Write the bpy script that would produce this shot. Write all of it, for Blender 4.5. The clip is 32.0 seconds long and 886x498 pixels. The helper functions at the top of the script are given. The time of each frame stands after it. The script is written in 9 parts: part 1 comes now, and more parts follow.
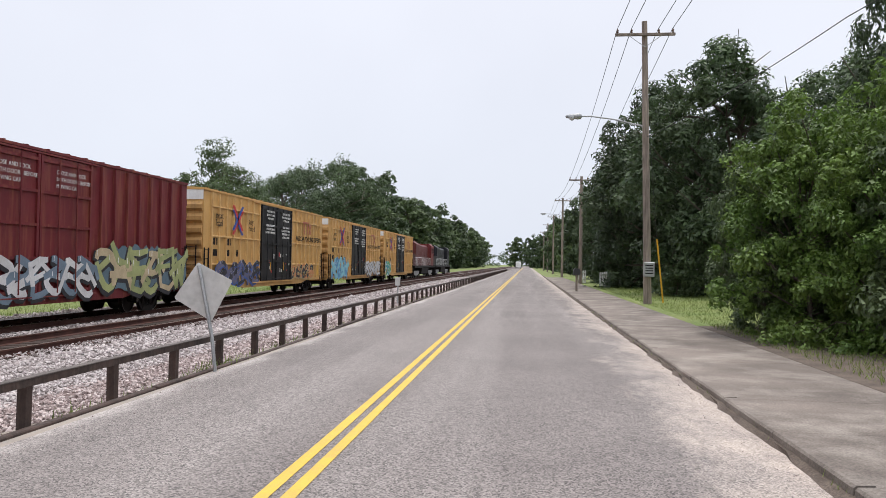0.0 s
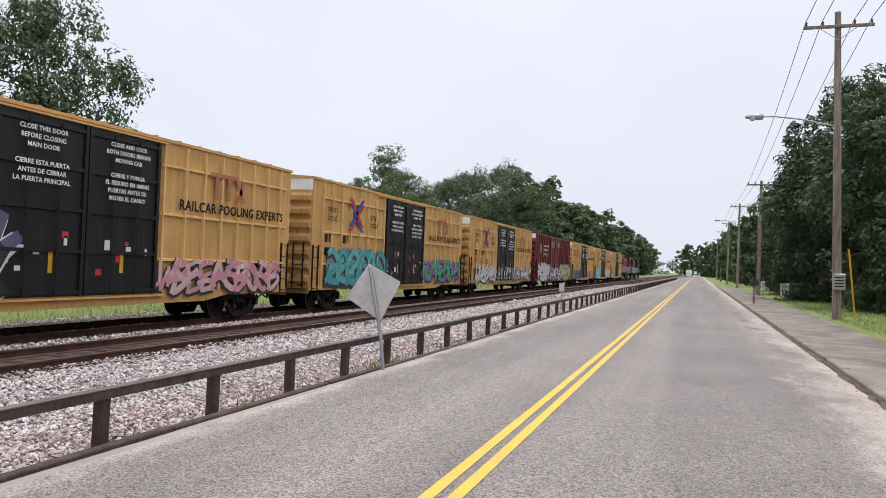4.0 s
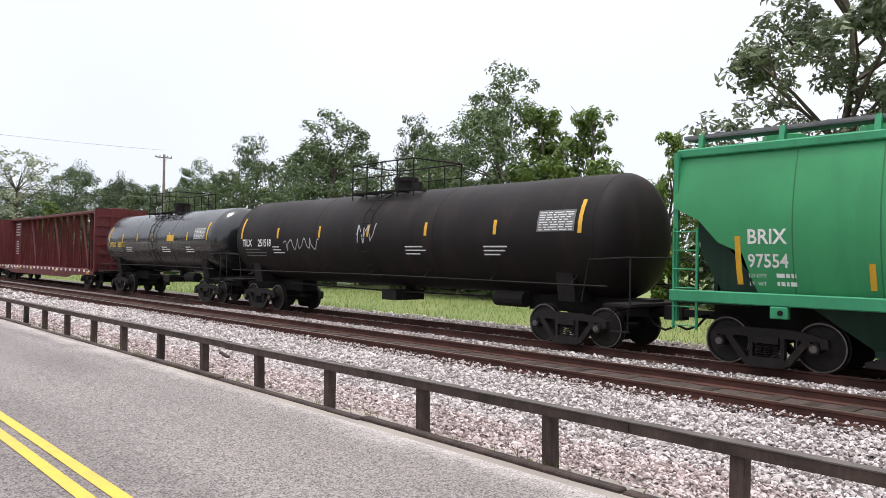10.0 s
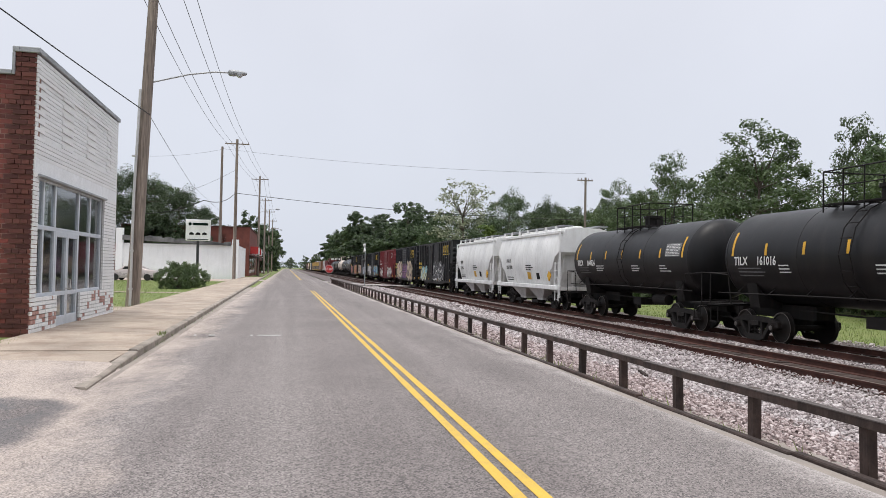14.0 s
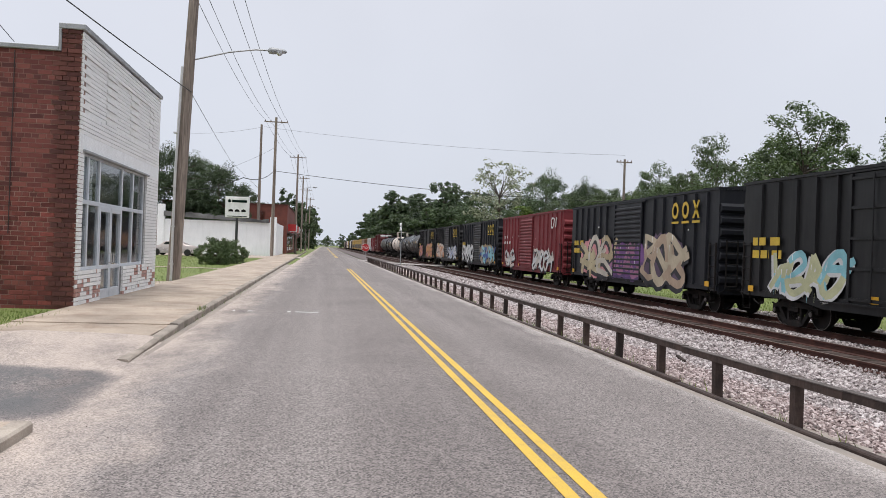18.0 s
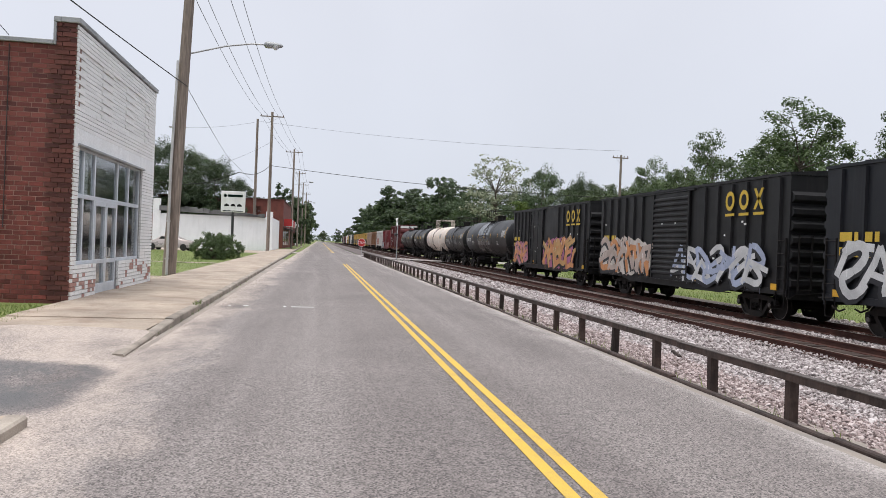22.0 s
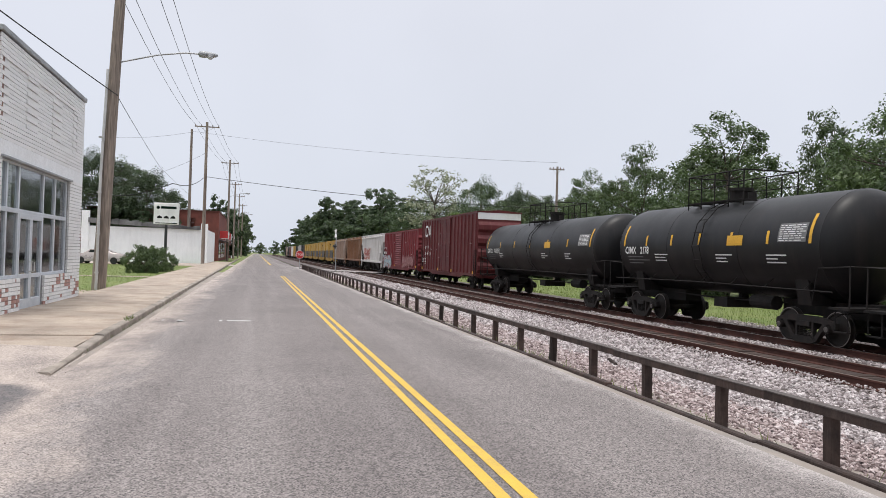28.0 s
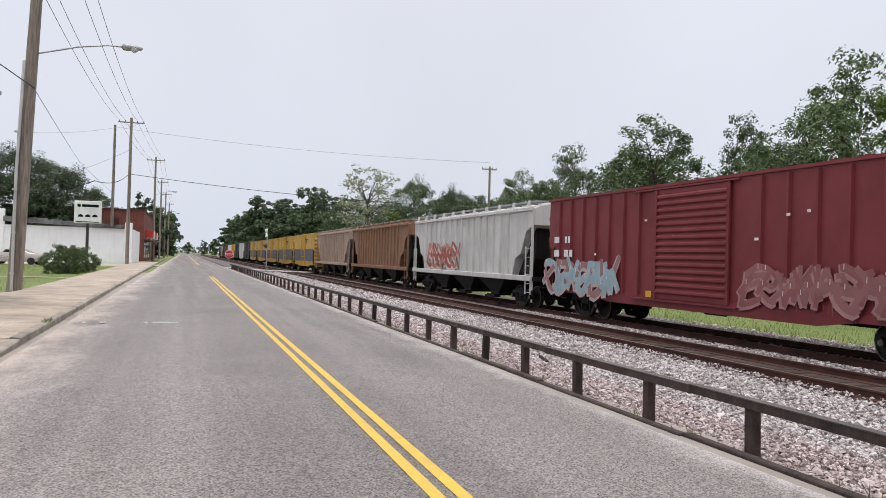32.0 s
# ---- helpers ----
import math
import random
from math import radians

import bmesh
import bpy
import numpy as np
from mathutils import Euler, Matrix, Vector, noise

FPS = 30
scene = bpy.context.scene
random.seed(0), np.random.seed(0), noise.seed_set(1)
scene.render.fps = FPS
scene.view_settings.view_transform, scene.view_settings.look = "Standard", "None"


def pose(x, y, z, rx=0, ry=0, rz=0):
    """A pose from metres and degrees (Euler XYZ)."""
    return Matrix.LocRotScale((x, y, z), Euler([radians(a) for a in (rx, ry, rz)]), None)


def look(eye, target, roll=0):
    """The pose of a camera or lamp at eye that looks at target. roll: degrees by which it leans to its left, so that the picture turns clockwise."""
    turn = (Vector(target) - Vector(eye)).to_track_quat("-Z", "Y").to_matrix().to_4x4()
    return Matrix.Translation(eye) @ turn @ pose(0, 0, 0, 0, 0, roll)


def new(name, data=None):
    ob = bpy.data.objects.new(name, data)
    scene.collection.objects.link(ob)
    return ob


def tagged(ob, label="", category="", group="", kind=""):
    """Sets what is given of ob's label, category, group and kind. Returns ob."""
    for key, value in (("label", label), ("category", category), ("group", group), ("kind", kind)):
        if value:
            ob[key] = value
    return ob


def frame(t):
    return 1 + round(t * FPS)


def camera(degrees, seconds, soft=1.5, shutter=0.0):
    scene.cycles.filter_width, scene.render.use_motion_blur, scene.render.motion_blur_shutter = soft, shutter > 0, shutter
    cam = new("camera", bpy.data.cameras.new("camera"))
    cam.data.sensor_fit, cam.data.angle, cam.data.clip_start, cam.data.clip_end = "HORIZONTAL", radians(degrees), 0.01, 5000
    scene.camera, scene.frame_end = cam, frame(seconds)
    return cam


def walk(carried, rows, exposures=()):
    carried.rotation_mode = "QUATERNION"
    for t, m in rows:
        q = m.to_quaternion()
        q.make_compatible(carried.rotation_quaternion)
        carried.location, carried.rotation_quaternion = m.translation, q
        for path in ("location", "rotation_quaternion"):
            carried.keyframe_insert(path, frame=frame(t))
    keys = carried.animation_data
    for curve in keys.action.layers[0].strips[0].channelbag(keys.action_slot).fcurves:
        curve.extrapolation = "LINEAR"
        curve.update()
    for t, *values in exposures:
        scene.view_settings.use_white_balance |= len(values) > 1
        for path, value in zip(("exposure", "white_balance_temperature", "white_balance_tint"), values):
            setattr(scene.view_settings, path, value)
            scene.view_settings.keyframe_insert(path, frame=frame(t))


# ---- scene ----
# The hand-held camera turns on one spot at the kerb side of the road: seconds, place, heading (left of north), tilt, lean
VIEW = (
    (0.0, 0.000, 0.000, 1.600, 6.266, 1.058, -1.005),
    (0.5, -0.000, 0.002, 1.598, 4.909, 0.958, -1.085),
    (1.0, -0.004, 0.006, 1.600, 4.705, 0.932, -1.250),
    (1.5, -0.009, 0.015, 1.599, 5.446, 0.959, -1.485),
    (2.0, -0.015, 0.027, 1.598, 6.776, 1.037, -1.754),
    (2.5, -0.020, 0.032, 1.599, 8.432, 1.127, -2.013),
    (4.5, -0.062, 0.121, 1.598, 26.018, 0.973, -2.173),
    (5.0, -0.075, 0.148, 1.607, 36.719, 0.555, -1.884),
    (5.5, -0.099, 0.127, 1.582, 49.536, 0.119, -1.557),
    (6.0, -0.118, 0.062, 1.574, 61.808, -0.355, -1.259),
    (6.5, -0.106, 0.012, 1.574, 72.597, -0.660, -0.966),
    (7.0, -0.106, -0.032, 1.573, 81.796, -0.731, -1.099),
    (7.5, -0.105, -0.054, 1.572, 90.629, -0.619, -1.120),
    (8.0, -0.074, -0.079, 1.578, 100.108, -0.416, -1.105),
    (8.5, -0.047, -0.100, 1.583, 110.290, -0.234, -0.842),
    (9.0, -0.002, -0.105, 1.596, 120.291, -0.032, -0.787),
    (9.5, -0.009, -0.134, 1.595, 129.605, 0.288, -0.766),
    (10.0, -0.018, -0.144, 1.586, 137.752, 0.695, -0.856),
    (10.5, -0.028, -0.144, 1.572, 145.015, 1.158, -0.974),
    (11.0, -0.027, -0.141, 1.576, 151.411, 1.476, -1.048),
    (11.5, -0.028, -0.154, 1.579, 156.917, 1.632, -1.076),
    (12.0, -0.034, -0.145, 1.584, 161.338, 1.647, -1.129),
    (12.5, -0.012, -0.112, 1.592, 164.478, 1.588, -1.145),
    (13.0, -0.010, -0.112, 1.591, 166.617, 1.540, -1.150),
    (13.5, -0.008, -0.116, 1.590, 167.831, 1.540, -1.120),
    (14.0, -0.017, -0.103, 1.591, 168.453, 1.561, -1.075),
    (14.5, -0.020, -0.096, 1.590, 168.709, 1.563, -1.087),
    (16.5, -0.001, -0.133, 1.594, 169.629, 0.763, -1.601),
    (17.0, -0.002, -0.138, 1.590, 170.075, 0.513, -1.727),
    (18.0, 0.002, -0.146, 1.590, 171.085, 0.006, -2.036),
    (19.0, 0.006, -0.158, 1.591, 171.833, -0.426, -2.282),
    (20.0, 0.005, -0.156, 1.590, 172.016, -0.602, -2.321),
    (21.0, 0.002, -0.152, 1.591, 171.557, -0.540, -2.187),
    (22.0, 0.001, -0.152, 1.588, 170.785, -0.342, -2.168),
    (23.0, 0.004, -0.150, 1.594, 170.114, -0.213, -2.233),
    (24.0, 0.002, -0.150, 1.592, 169.538, -0.064, -2.218),
    (25.0, -0.001, -0.142, 1.594, 168.885, 0.117, -2.184),
    (25.5, 0.001, -0.143, 1.590, 168.487, 0.231, -2.108),
    (27.5, -0.000, -0.135, 1.590, 166.681, 0.591, -1.811),
    (28.0, -0.002, -0.135, 1.594, 166.278, 0.643, -1.735),
    (29.0, -0.001, -0.134, 1.591, 165.665, 0.714, -1.687),
    (30.0, -0.001, -0.137, 1.593, 165.026, 0.732, -1.694),
    (31.0, -0.006, -0.140, 1.593, 163.721, 0.757, -1.647),
    (31.5, -0.004, -0.150, 1.591, 162.670, 0.760, -1.633),
    (32.0, -0.013, -0.167, 1.584, 161.266, 0.751, -1.608),
)


def eye_pose(x, y, z, heading, tilt, lean):
    return Matrix.Translation((x, y, z)) @ pose(0, 0, 0, 0, 0, heading) @ pose(0, 0, 0, 90 + tilt, 0, 0) @ pose(0, 0, 0, 0, 0, -lean)


cam = camera(60.26, 32.0, soft=0.75)
walk(cam, [(row[0], eye_pose(*row[1:])) for row in VIEW],
     exposures=((0.0, 0.12, 6450, 11), (4.5, 0.12, 6450, 11), (5.5, 0.16, 6450, 11), (6.0, 0.38, 6450, 11), (6.5, 0.60, 6450, 11), (7.1, 0.86, 6450, 11), (8.0, 0.82, 6450, 11), (9.0, 0.64, 6450, 11), (10.0, 0.36, 6450, 11), (11.5, 0.06, 6450, 11), (13.0, -0.02, 6450, 11), (16.5, -0.11, 6450, 11), (17.5, -0.11, 6450, 11), (19.0, -0.04, 6450, 11), (32.0, -0.04, 6450, 11)))
# ---- light: an overcast summer sky, brighter towards the zenith, with a weak broad sun ----
world = bpy.data.worlds.new("overcast_sky")
world.use_nodes = True
scene.world = world
wn, wl = world.node_tree.nodes, world.node_tree.links
wn.clear()
w_out = wn.new("ShaderNodeOutputWorld")
w_bg = wn.new("ShaderNodeBackground")
w_sky = wn.new("ShaderNodeTexSky")
w_sky.sky_type = "NISHITA"
w_sky.sun_disc = False
w_sky.sun_elevation, w_sky.sun_rotation = radians(79), radians(37)
w_sky.dust_density, w_sky.air_density = 4.0, 1.2
w_tc = wn.new("ShaderNodeTexCoord")
w_sep = wn.new("ShaderNodeSeparateXYZ")
w_ramp = wn.new("ShaderNodeValToRGB")
w_ramp.color_ramp.elements[0].position, w_ramp.color_ramp.elements[0].color = 0.0, (0.78, 0.83, 0.925, 1)
w_ramp.color_ramp.elements[1].position, w_ramp.color_ramp.elements[1].color = 1.0, (1.85, 1.88, 1.95, 1)
mid = w_ramp.color_ramp.elements.new(0.33)
mid.color = (0.85, 0.875, 0.955, 1)
w_cloud = wn.new("ShaderNodeTexNoise")
w_cloud.inputs["Scale"].default_value, w_cloud.inputs["Detail"].default_value = 2.2, 5
w_map = wn.new("ShaderNodeMapRange")
w_map.inputs["To Min"].default_value, w_map.inputs["To Max"].default_value = 0.90, 1.10
w_mul = wn.new("ShaderNodeMixRGB")
w_mul.blend_type, w_mul.inputs[0].default_value = "MULTIPLY", 1.0
w_scale = wn.new("ShaderNodeMixRGB")
w_scale.blend_type, w_scale.inputs[0].default_value, w_scale.inputs[2].default_value = "MULTIPLY", 1.0, (0.08, 0.08, 0.08, 1)
w_mix = wn.new("ShaderNodeMixRGB")
w_mix.inputs[0].default_value = 0.9
wl.new(w_tc.outputs["Generated"], w_sep.inputs[0])
wl.new(w_sep.outputs["Z"], w_ramp.inputs[0])
wl.new(w_tc.outputs["Generated"], w_cloud.inputs["Vector"])
wl.new(w_cloud.outputs["Fac"], w_map.inputs["Value"])
wl.new(w_ramp.outputs[0], w_mul.inputs[1])
wl.new(w_map.outputs[0], w_mul.inputs[2])
wl.new(w_sky.outputs[0], w_scale.inputs[1])
wl.new(w_scale.outputs[0], w_mix.inputs[1])
wl.new(w_mul.outputs[0], w_mix.inputs[2])
wl.new(w_mix.outputs[0], w_bg.inputs["Color"])
w_bg.inputs["Strength"].default_value = 1.0
wl.new(w_bg.outputs[0], w_out.inputs[0])

sun = new("sun", bpy.data.lights.new("sun", "SUN"))
sun.data.energy, sun.data.angle, sun.data.color = 1.9, radians(14), (1.0, 0.96, 0.9)
sun.matrix_world = look((0, 0, 60), (-7, -9, 0))


# ---- materials ----
def node_mat(name):
    m = bpy.data.materials.new(name)
    m.use_nodes = True
    nt = m.node_tree
    return m, nt, nt.nodes["Principled BSDF"]


def noise_node(nt, coord, scale, detail=4.0, stretch=(1, 1, 1), rough=0.55):
    mp = nt.nodes.new("ShaderNodeMapping")
    mp.inputs["Scale"].default_value = stretch
    nt.links.new(coord, mp.inputs[0])
    n = nt.nodes.new("ShaderNodeTexNoise")
    n.inputs["Scale"].default_value, n.inputs["Detail"].default_value, n.inputs["Roughness"].default_value = scale, detail, rough
    nt.links.new(mp.outputs[0], n.inputs["Vector"])
    return n.outputs["Fac"]


def ramp_node(nt, fac, lo, hi):
    r = nt.nodes.new("ShaderNodeMapRange")
    r.inputs["From Min"].default_value, r.inputs["From Max"].default_value = lo, hi
    nt.links.new(fac, r.inputs["Value"])
    return r.outputs[0]


def mix_node(nt, fac, a, b, blend="MIX"):
    x = nt.nodes.new("ShaderNodeMixRGB")
    x.blend_type = blend
    for sock, v in ((x.inputs[0], fac), (x.inputs[1], a), (x.inputs[2], b)):
        if isinstance(v, (int, float)):
            sock.default_value = v
        elif isinstance(v, tuple):
            sock.default_value = (*v[:3], 1)
        else:
            nt.links.new(v, sock)
    return x.outputs[0]


def bump_node(nt, bsdf, height, strength, dist=0.01):
    b = nt.nodes.new("ShaderNodeBump")
    b.inputs["Strength"].default_value, b.inputs["Distance"].default_value = strength, dist
    nt.links.new(height, b.inputs["Height"])
    nt.links.new(b.outputs[0], bsdf.inputs["Normal"])


def surf(name, c1, c2=None, grain=40, patch=1.2, rough=0.7, metal=0.0, bump=0.15, dirt=None, dirt_amount=0.35, streak=False, speck=0.12, vary=0.0, gloss=0.5, world=False, stretch=(1, 1, 1)):
    """A worn surface: two tones in patches, fine grain, and dirt in blotches or in streaks that run down."""
    m, nt, b = node_mat(name)
    c2 = c2 or tuple(0.8 * v for v in c1)
    if world:
        tc = nt.nodes.new("ShaderNodeNewGeometry").outputs["Position"]
    else:
        shift = nt.nodes.new("ShaderNodeVectorMath")
        shift.operation = "MULTIPLY_ADD"
        nt.links.new(nt.nodes.new("ShaderNodeObjectInfo").outputs["Random"], shift.inputs[0])
        shift.inputs[1].default_value = (31.0, 57.0, 23.0)
        nt.links.new(nt.nodes.new("ShaderNodeTexCoord").outputs["Object"], shift.inputs[2])
        tc = shift.outputs[0]
    big = noise_node(nt, tc, patch, 5, stretch)
    fine = noise_node(nt, tc, grain, 3, stretch)
    col = mix_node(nt, ramp_node(nt, big, 0.35, 0.65), c1, c2)
    if dirt:
        d = noise_node(nt, tc, patch * 1.7, 6, (3.0, 3.0, 0.25) if streak else (1, 1, 1), 0.65)
        dm = nt.nodes.new("ShaderNodeMath")
        dm.operation = "MULTIPLY"
        nt.links.new(ramp_node(nt, d, 0.48, 0.75), dm.inputs[0])
        dm.inputs[1].default_value = dirt_amount
        col = mix_node(nt, dm.outputs[0], col, dirt)
    g = nt.nodes.new("ShaderNodeMapRange")
    g.inputs["From Min"].default_value, g.inputs["From Max"].default_value = 0.3, 0.7
    g.inputs["To Min"].default_value, g.inputs["To Max"].default_value = 1 - speck, 1 + speck
    nt.links.new(fine, g.inputs["Value"])
    col = mix_node(nt, 1.0, col, g.outputs[0], "MULTIPLY")
    if vary:
        oi = nt.nodes.new("ShaderNodeObjectInfo")
        o = nt.nodes.new("ShaderNodeMapRange")
        o.inputs["To Min"].default_value, o.inputs["To Max"].default_value = 1 - vary, 1 + vary
        nt.links.new(oi.outputs["Random"], o.inputs["Value"])
        col = mix_node(nt, 1.0, col, o.outputs[0], "MULTIPLY")
    nt.links.new(col, b.inputs["Base Color"])
    r = nt.nodes.new("ShaderNodeMapRange")
    r.inputs["To Min"].default_value, r.inputs["To Max"].default_value = max(0.05, rough - 0.15), min(1.0, rough + 0.15)
    nt.links.new(big, r.inputs["Value"])
    nt.links.new(r.outputs[0], b.inputs["Roughness"])
    b.inputs["Metallic"].default_value = metal
    b.inputs["Specular IOR Level"].default_value = gloss
    if bump:
        bump_node(nt, b, fine, bump)
    return m


def asphalt_mat():
    """Old grey asphalt: pale worn wheel paths, fine aggregate, pale sand blown against the kerb."""
    m, nt, b = node_mat("asphalt")
    geo = nt.nodes.new("ShaderNodeNewGeometry").outputs["Position"]
    sep = nt.nodes.new("ShaderNodeSeparateXYZ")
    nt.links.new(geo, sep.inputs[0])
    agg = nt.nodes.new("ShaderNodeTexVoronoi")
    agg.inputs["Scale"].default_value = 78
    nt.links.new(geo, agg.inputs["Vector"])
    fine = noise_node(nt, geo, 11, 3, (1, 1, 1), 0.6)
    big = noise_node(nt, geo, 0.35, 5)
    lane = noise_node(nt, geo, 0.9, 3, (1.0, 0.03, 1.0))
    col = mix_node(nt, ramp_node(nt, big, 0.35, 0.65), (0.106, 0.092, 0.088), (0.138, 0.121, 0.115))
    col = mix_node(nt, ramp_node(nt, lane, 0.45, 0.7), col, (0.163, 0.145, 0.138))
    tone = nt.nodes.new("ShaderNodeMapRange")
    tone.inputs["From Min"].default_value, tone.inputs["From Max"].default_value = 0.0, 0.8
    tone.inputs["To Min"].default_value, tone.inputs["To Max"].default_value = 0.05, 2.2
    nt.links.new(agg.outputs["Color"], tone.inputs["Value"])
    col = mix_node(nt, 0.9, col, tone.outputs[0], "MULTIPLY")
    g = nt.nodes.new("ShaderNodeMapRange")
    g.inputs["From Min"].default_value, g.inputs["From Max"].default_value = 0.3, 0.7
    g.inputs["To Min"].default_value, g.inputs["To Max"].default_value = 0.92, 1.08
    nt.links.new(fine, g.inputs["Value"])
    col = mix_node(nt, 1.0, col, g.outputs[0], "MULTIPLY")
    sand_n = noise_node(nt, geo, 0.85, 12, (1.0, 0.5, 1.0), 0.74)
    worn = nt.nodes.new("ShaderNodeMath")
    worn.operation = "MULTIPLY"
    nt.links.new(ramp_node(nt, sep.outputs["Y"], -10.0, -9.4), worn.inputs[0])
    nt.links.new(ramp_node(nt, sep.outputs["X"], 2.2, 2.75), worn.inputs[1])
    mouth = nt.nodes.new("ShaderNodeMath")
    mouth.operation = "MULTIPLY"
    nt.links.new(worn.outputs[0], mouth.inputs[0])
    nt.links.new(ramp_node(nt, sep.outputs["Y"], -7.1, -7.7), mouth.inputs[1])
    worn = mouth
    for edge0, edge1, tint, lo in ((0.7, 2.45, (0.36, 0.305, 0.268), 0.66), (-3.8, -4.40, (0.33, 0.30, 0.285), 0.72)):
        near = ramp_node(nt, sep.outputs["X"], edge0, edge1)
        lift = nt.nodes.new("ShaderNodeMath")
        lift.operation = "MULTIPLY_ADD"
        lift.inputs[1].default_value = 0.42
        nt.links.new(near, lift.inputs[0])
        nt.links.new(sand_n, lift.inputs[2])
        bare = nt.nodes.new("ShaderNodeMath")
        bare.operation = "MULTIPLY_ADD"
        bare.inputs[1].default_value = -0.62
        nt.links.new(worn.outputs[0], bare.inputs[0])
        nt.links.new(lift.outputs[0], bare.inputs[2])
        add = nt.nodes.new("ShaderNodeMath")
        add.operation = "MULTIPLY"
        add.use_clamp = True
        nt.links.new(ramp_node(nt, near, 0.02, 0.25), add.inputs[0])
        nt.links.new(ramp_node(nt, bare.outputs[0], lo, lo + 0.27), add.inputs[1])
        grit = mix_node(nt, 0.42, tint, tone.outputs[0], "MULTIPLY")
        col = mix_node(nt, add.outputs[0], col, grit)
    broken = nt.nodes.new("ShaderNodeMath")
    broken.operation = "MULTIPLY"
    nt.links.new(worn.outputs[0], broken.inputs[0])
    nt.links.new(ramp_node(nt, sand_n, 0.58, 0.48), broken.inputs[1])
    col = mix_node(nt, broken.outputs[0], col, mix_node(nt, ramp_node(nt, agg.outputs["Distance"], 0.1, 0.5), (0.035, 0.036, 0.04), (0.12, 0.118, 0.12)))
    crack = nt.nodes.new("ShaderNodeTexVoronoi")
    crack.feature = "DISTANCE_TO_EDGE"
    crack.inputs["Scale"].default_value = 0.22
    wob = nt.nodes.new("ShaderNodeMixRGB")
    wob.blend_type, wob.inputs[0].default_value = "ADD", 0.5
    wn_ = nt.nodes.new("ShaderNodeTexNoise")
    wn_.inputs["Scale"].default_value = 1.6
    nt.links.new(geo, wn_.inputs["Vector"])
    nt.links.new(geo, wob.inputs[1])
    nt.links.new(wn_.outputs["Color"], wob.inputs[2])
    nt.links.new(wob.outputs[0], crack.inputs["Vector"])
    cr = ramp_node(nt, crack.outputs["Distance"], 0.004, 0.0)
    crm = nt.nodes.new("ShaderNodeMath")
    crm.operation = "MULTIPLY"
    crm.inputs[1].default_value = 0.2
    nt.links.new(cr, crm.inputs[0])
    col = mix_node(nt, crm.outputs[0], col, (0.06, 0.055, 0.055))
    nt.links.new(col, b.inputs["Base Color"])
    b.inputs["Roughness"].default_value = 0.85
    bump_node(nt, b, agg.outputs["Distance"], 0.35, 0.006)
    return m


def leaf_mat(name, c1, c2):
    m, nt, b = node_mat(name)
    g = nt.nodes.new("ShaderNodeNewGeometry")
    oi = nt.nodes.new("ShaderNodeObjectInfo")
    tc = nt.nodes.new("ShaderNodeTexCoord").outputs["Object"]
    big = noise_node(nt, tc, 0.5, 3)
    col = mix_node(nt, ramp_node(nt, big, 0.35, 0.65), c1, c2)
    v = nt.nodes.new("ShaderNodeMapRange")
    v.inputs["To Min"].default_value, v.inputs["To Max"].default_value = 0.6, 1.45
    nt.links.new(g.outputs["Random Per Island"], v.inputs["Value"])
    col = mix_node(nt, 1.0, col, v.outputs[0], "MULTIPLY")
    o = nt.nodes.new("ShaderNodeMapRange")
    o.inputs["To Min"].default_value, o.inputs["To Max"].default_value = 0.8, 1.2
    nt.links.new(oi.outputs["Random"], o.inputs["Value"])
    col = mix_node(nt, 1.0, col, o.outputs[0], "MULTIPLY")
    nt.links.new(col, b.inputs["Base Color"])
    b.inputs["Roughness"].default_value = 0.55
    tr = nt.nodes.new("ShaderNodeBsdfTranslucent")
    nt.links.new(col, tr.inputs["Color"])
    mx = nt.nodes.new("ShaderNodeMixShader")
    mx.inputs[0].default_value = 0.3
    nt.links.new(b.outputs[0], mx.inputs[1])
    nt.links.new(tr.outputs[0], mx.inputs[2])
    nt.links.new(mx.outputs[0], nt.nodes["Material Output"].inputs["Surface"])
    return m


def stone_mat(name, c1, c2, c3):
    """Loose stones, each with its own tone."""
    m, nt, b = node_mat(name)
    g = nt.nodes.new("ShaderNodeNewGeometry")
    r = nt.nodes.new("ShaderNodeValToRGB")
    r.color_ramp.elements[0].color, r.color_ramp.elements[1].color = (*c1, 1), (*c3, 1)
    e = r.color_ramp.elements.new(0.5)
    e.color = (*c2, 1)
    nt.links.new(g.outputs["Random Per Island"], r.inputs[0])
    f = noise_node(nt, g.outputs["Position"], 60, 3)
    s = nt.nodes.new("ShaderNodeMapRange")
    s.inputs["To Min"].default_value, s.inputs["To Max"].default_value = 0.75, 1.2
    nt.links.new(f, s.inputs["Value"])
    nt.links.new(mix_node(nt, 1.0, r.outputs[0], s.outputs[0], "MULTIPLY"), b.inputs["Base Color"])
    b.inputs["Roughness"].default_value = 0.85
    return m


def glass_mat(name, tint, rough=0.04):
    m, nt, b = node_mat(name)
    b.inputs["Base Color"].default_value = (*tint, 1)
    b.inputs["Roughness"].default_value = rough
    b.inputs["Transmission Weight"].default_value = 1.0
    b.inputs["IOR"].default_value = 1.45
    return m


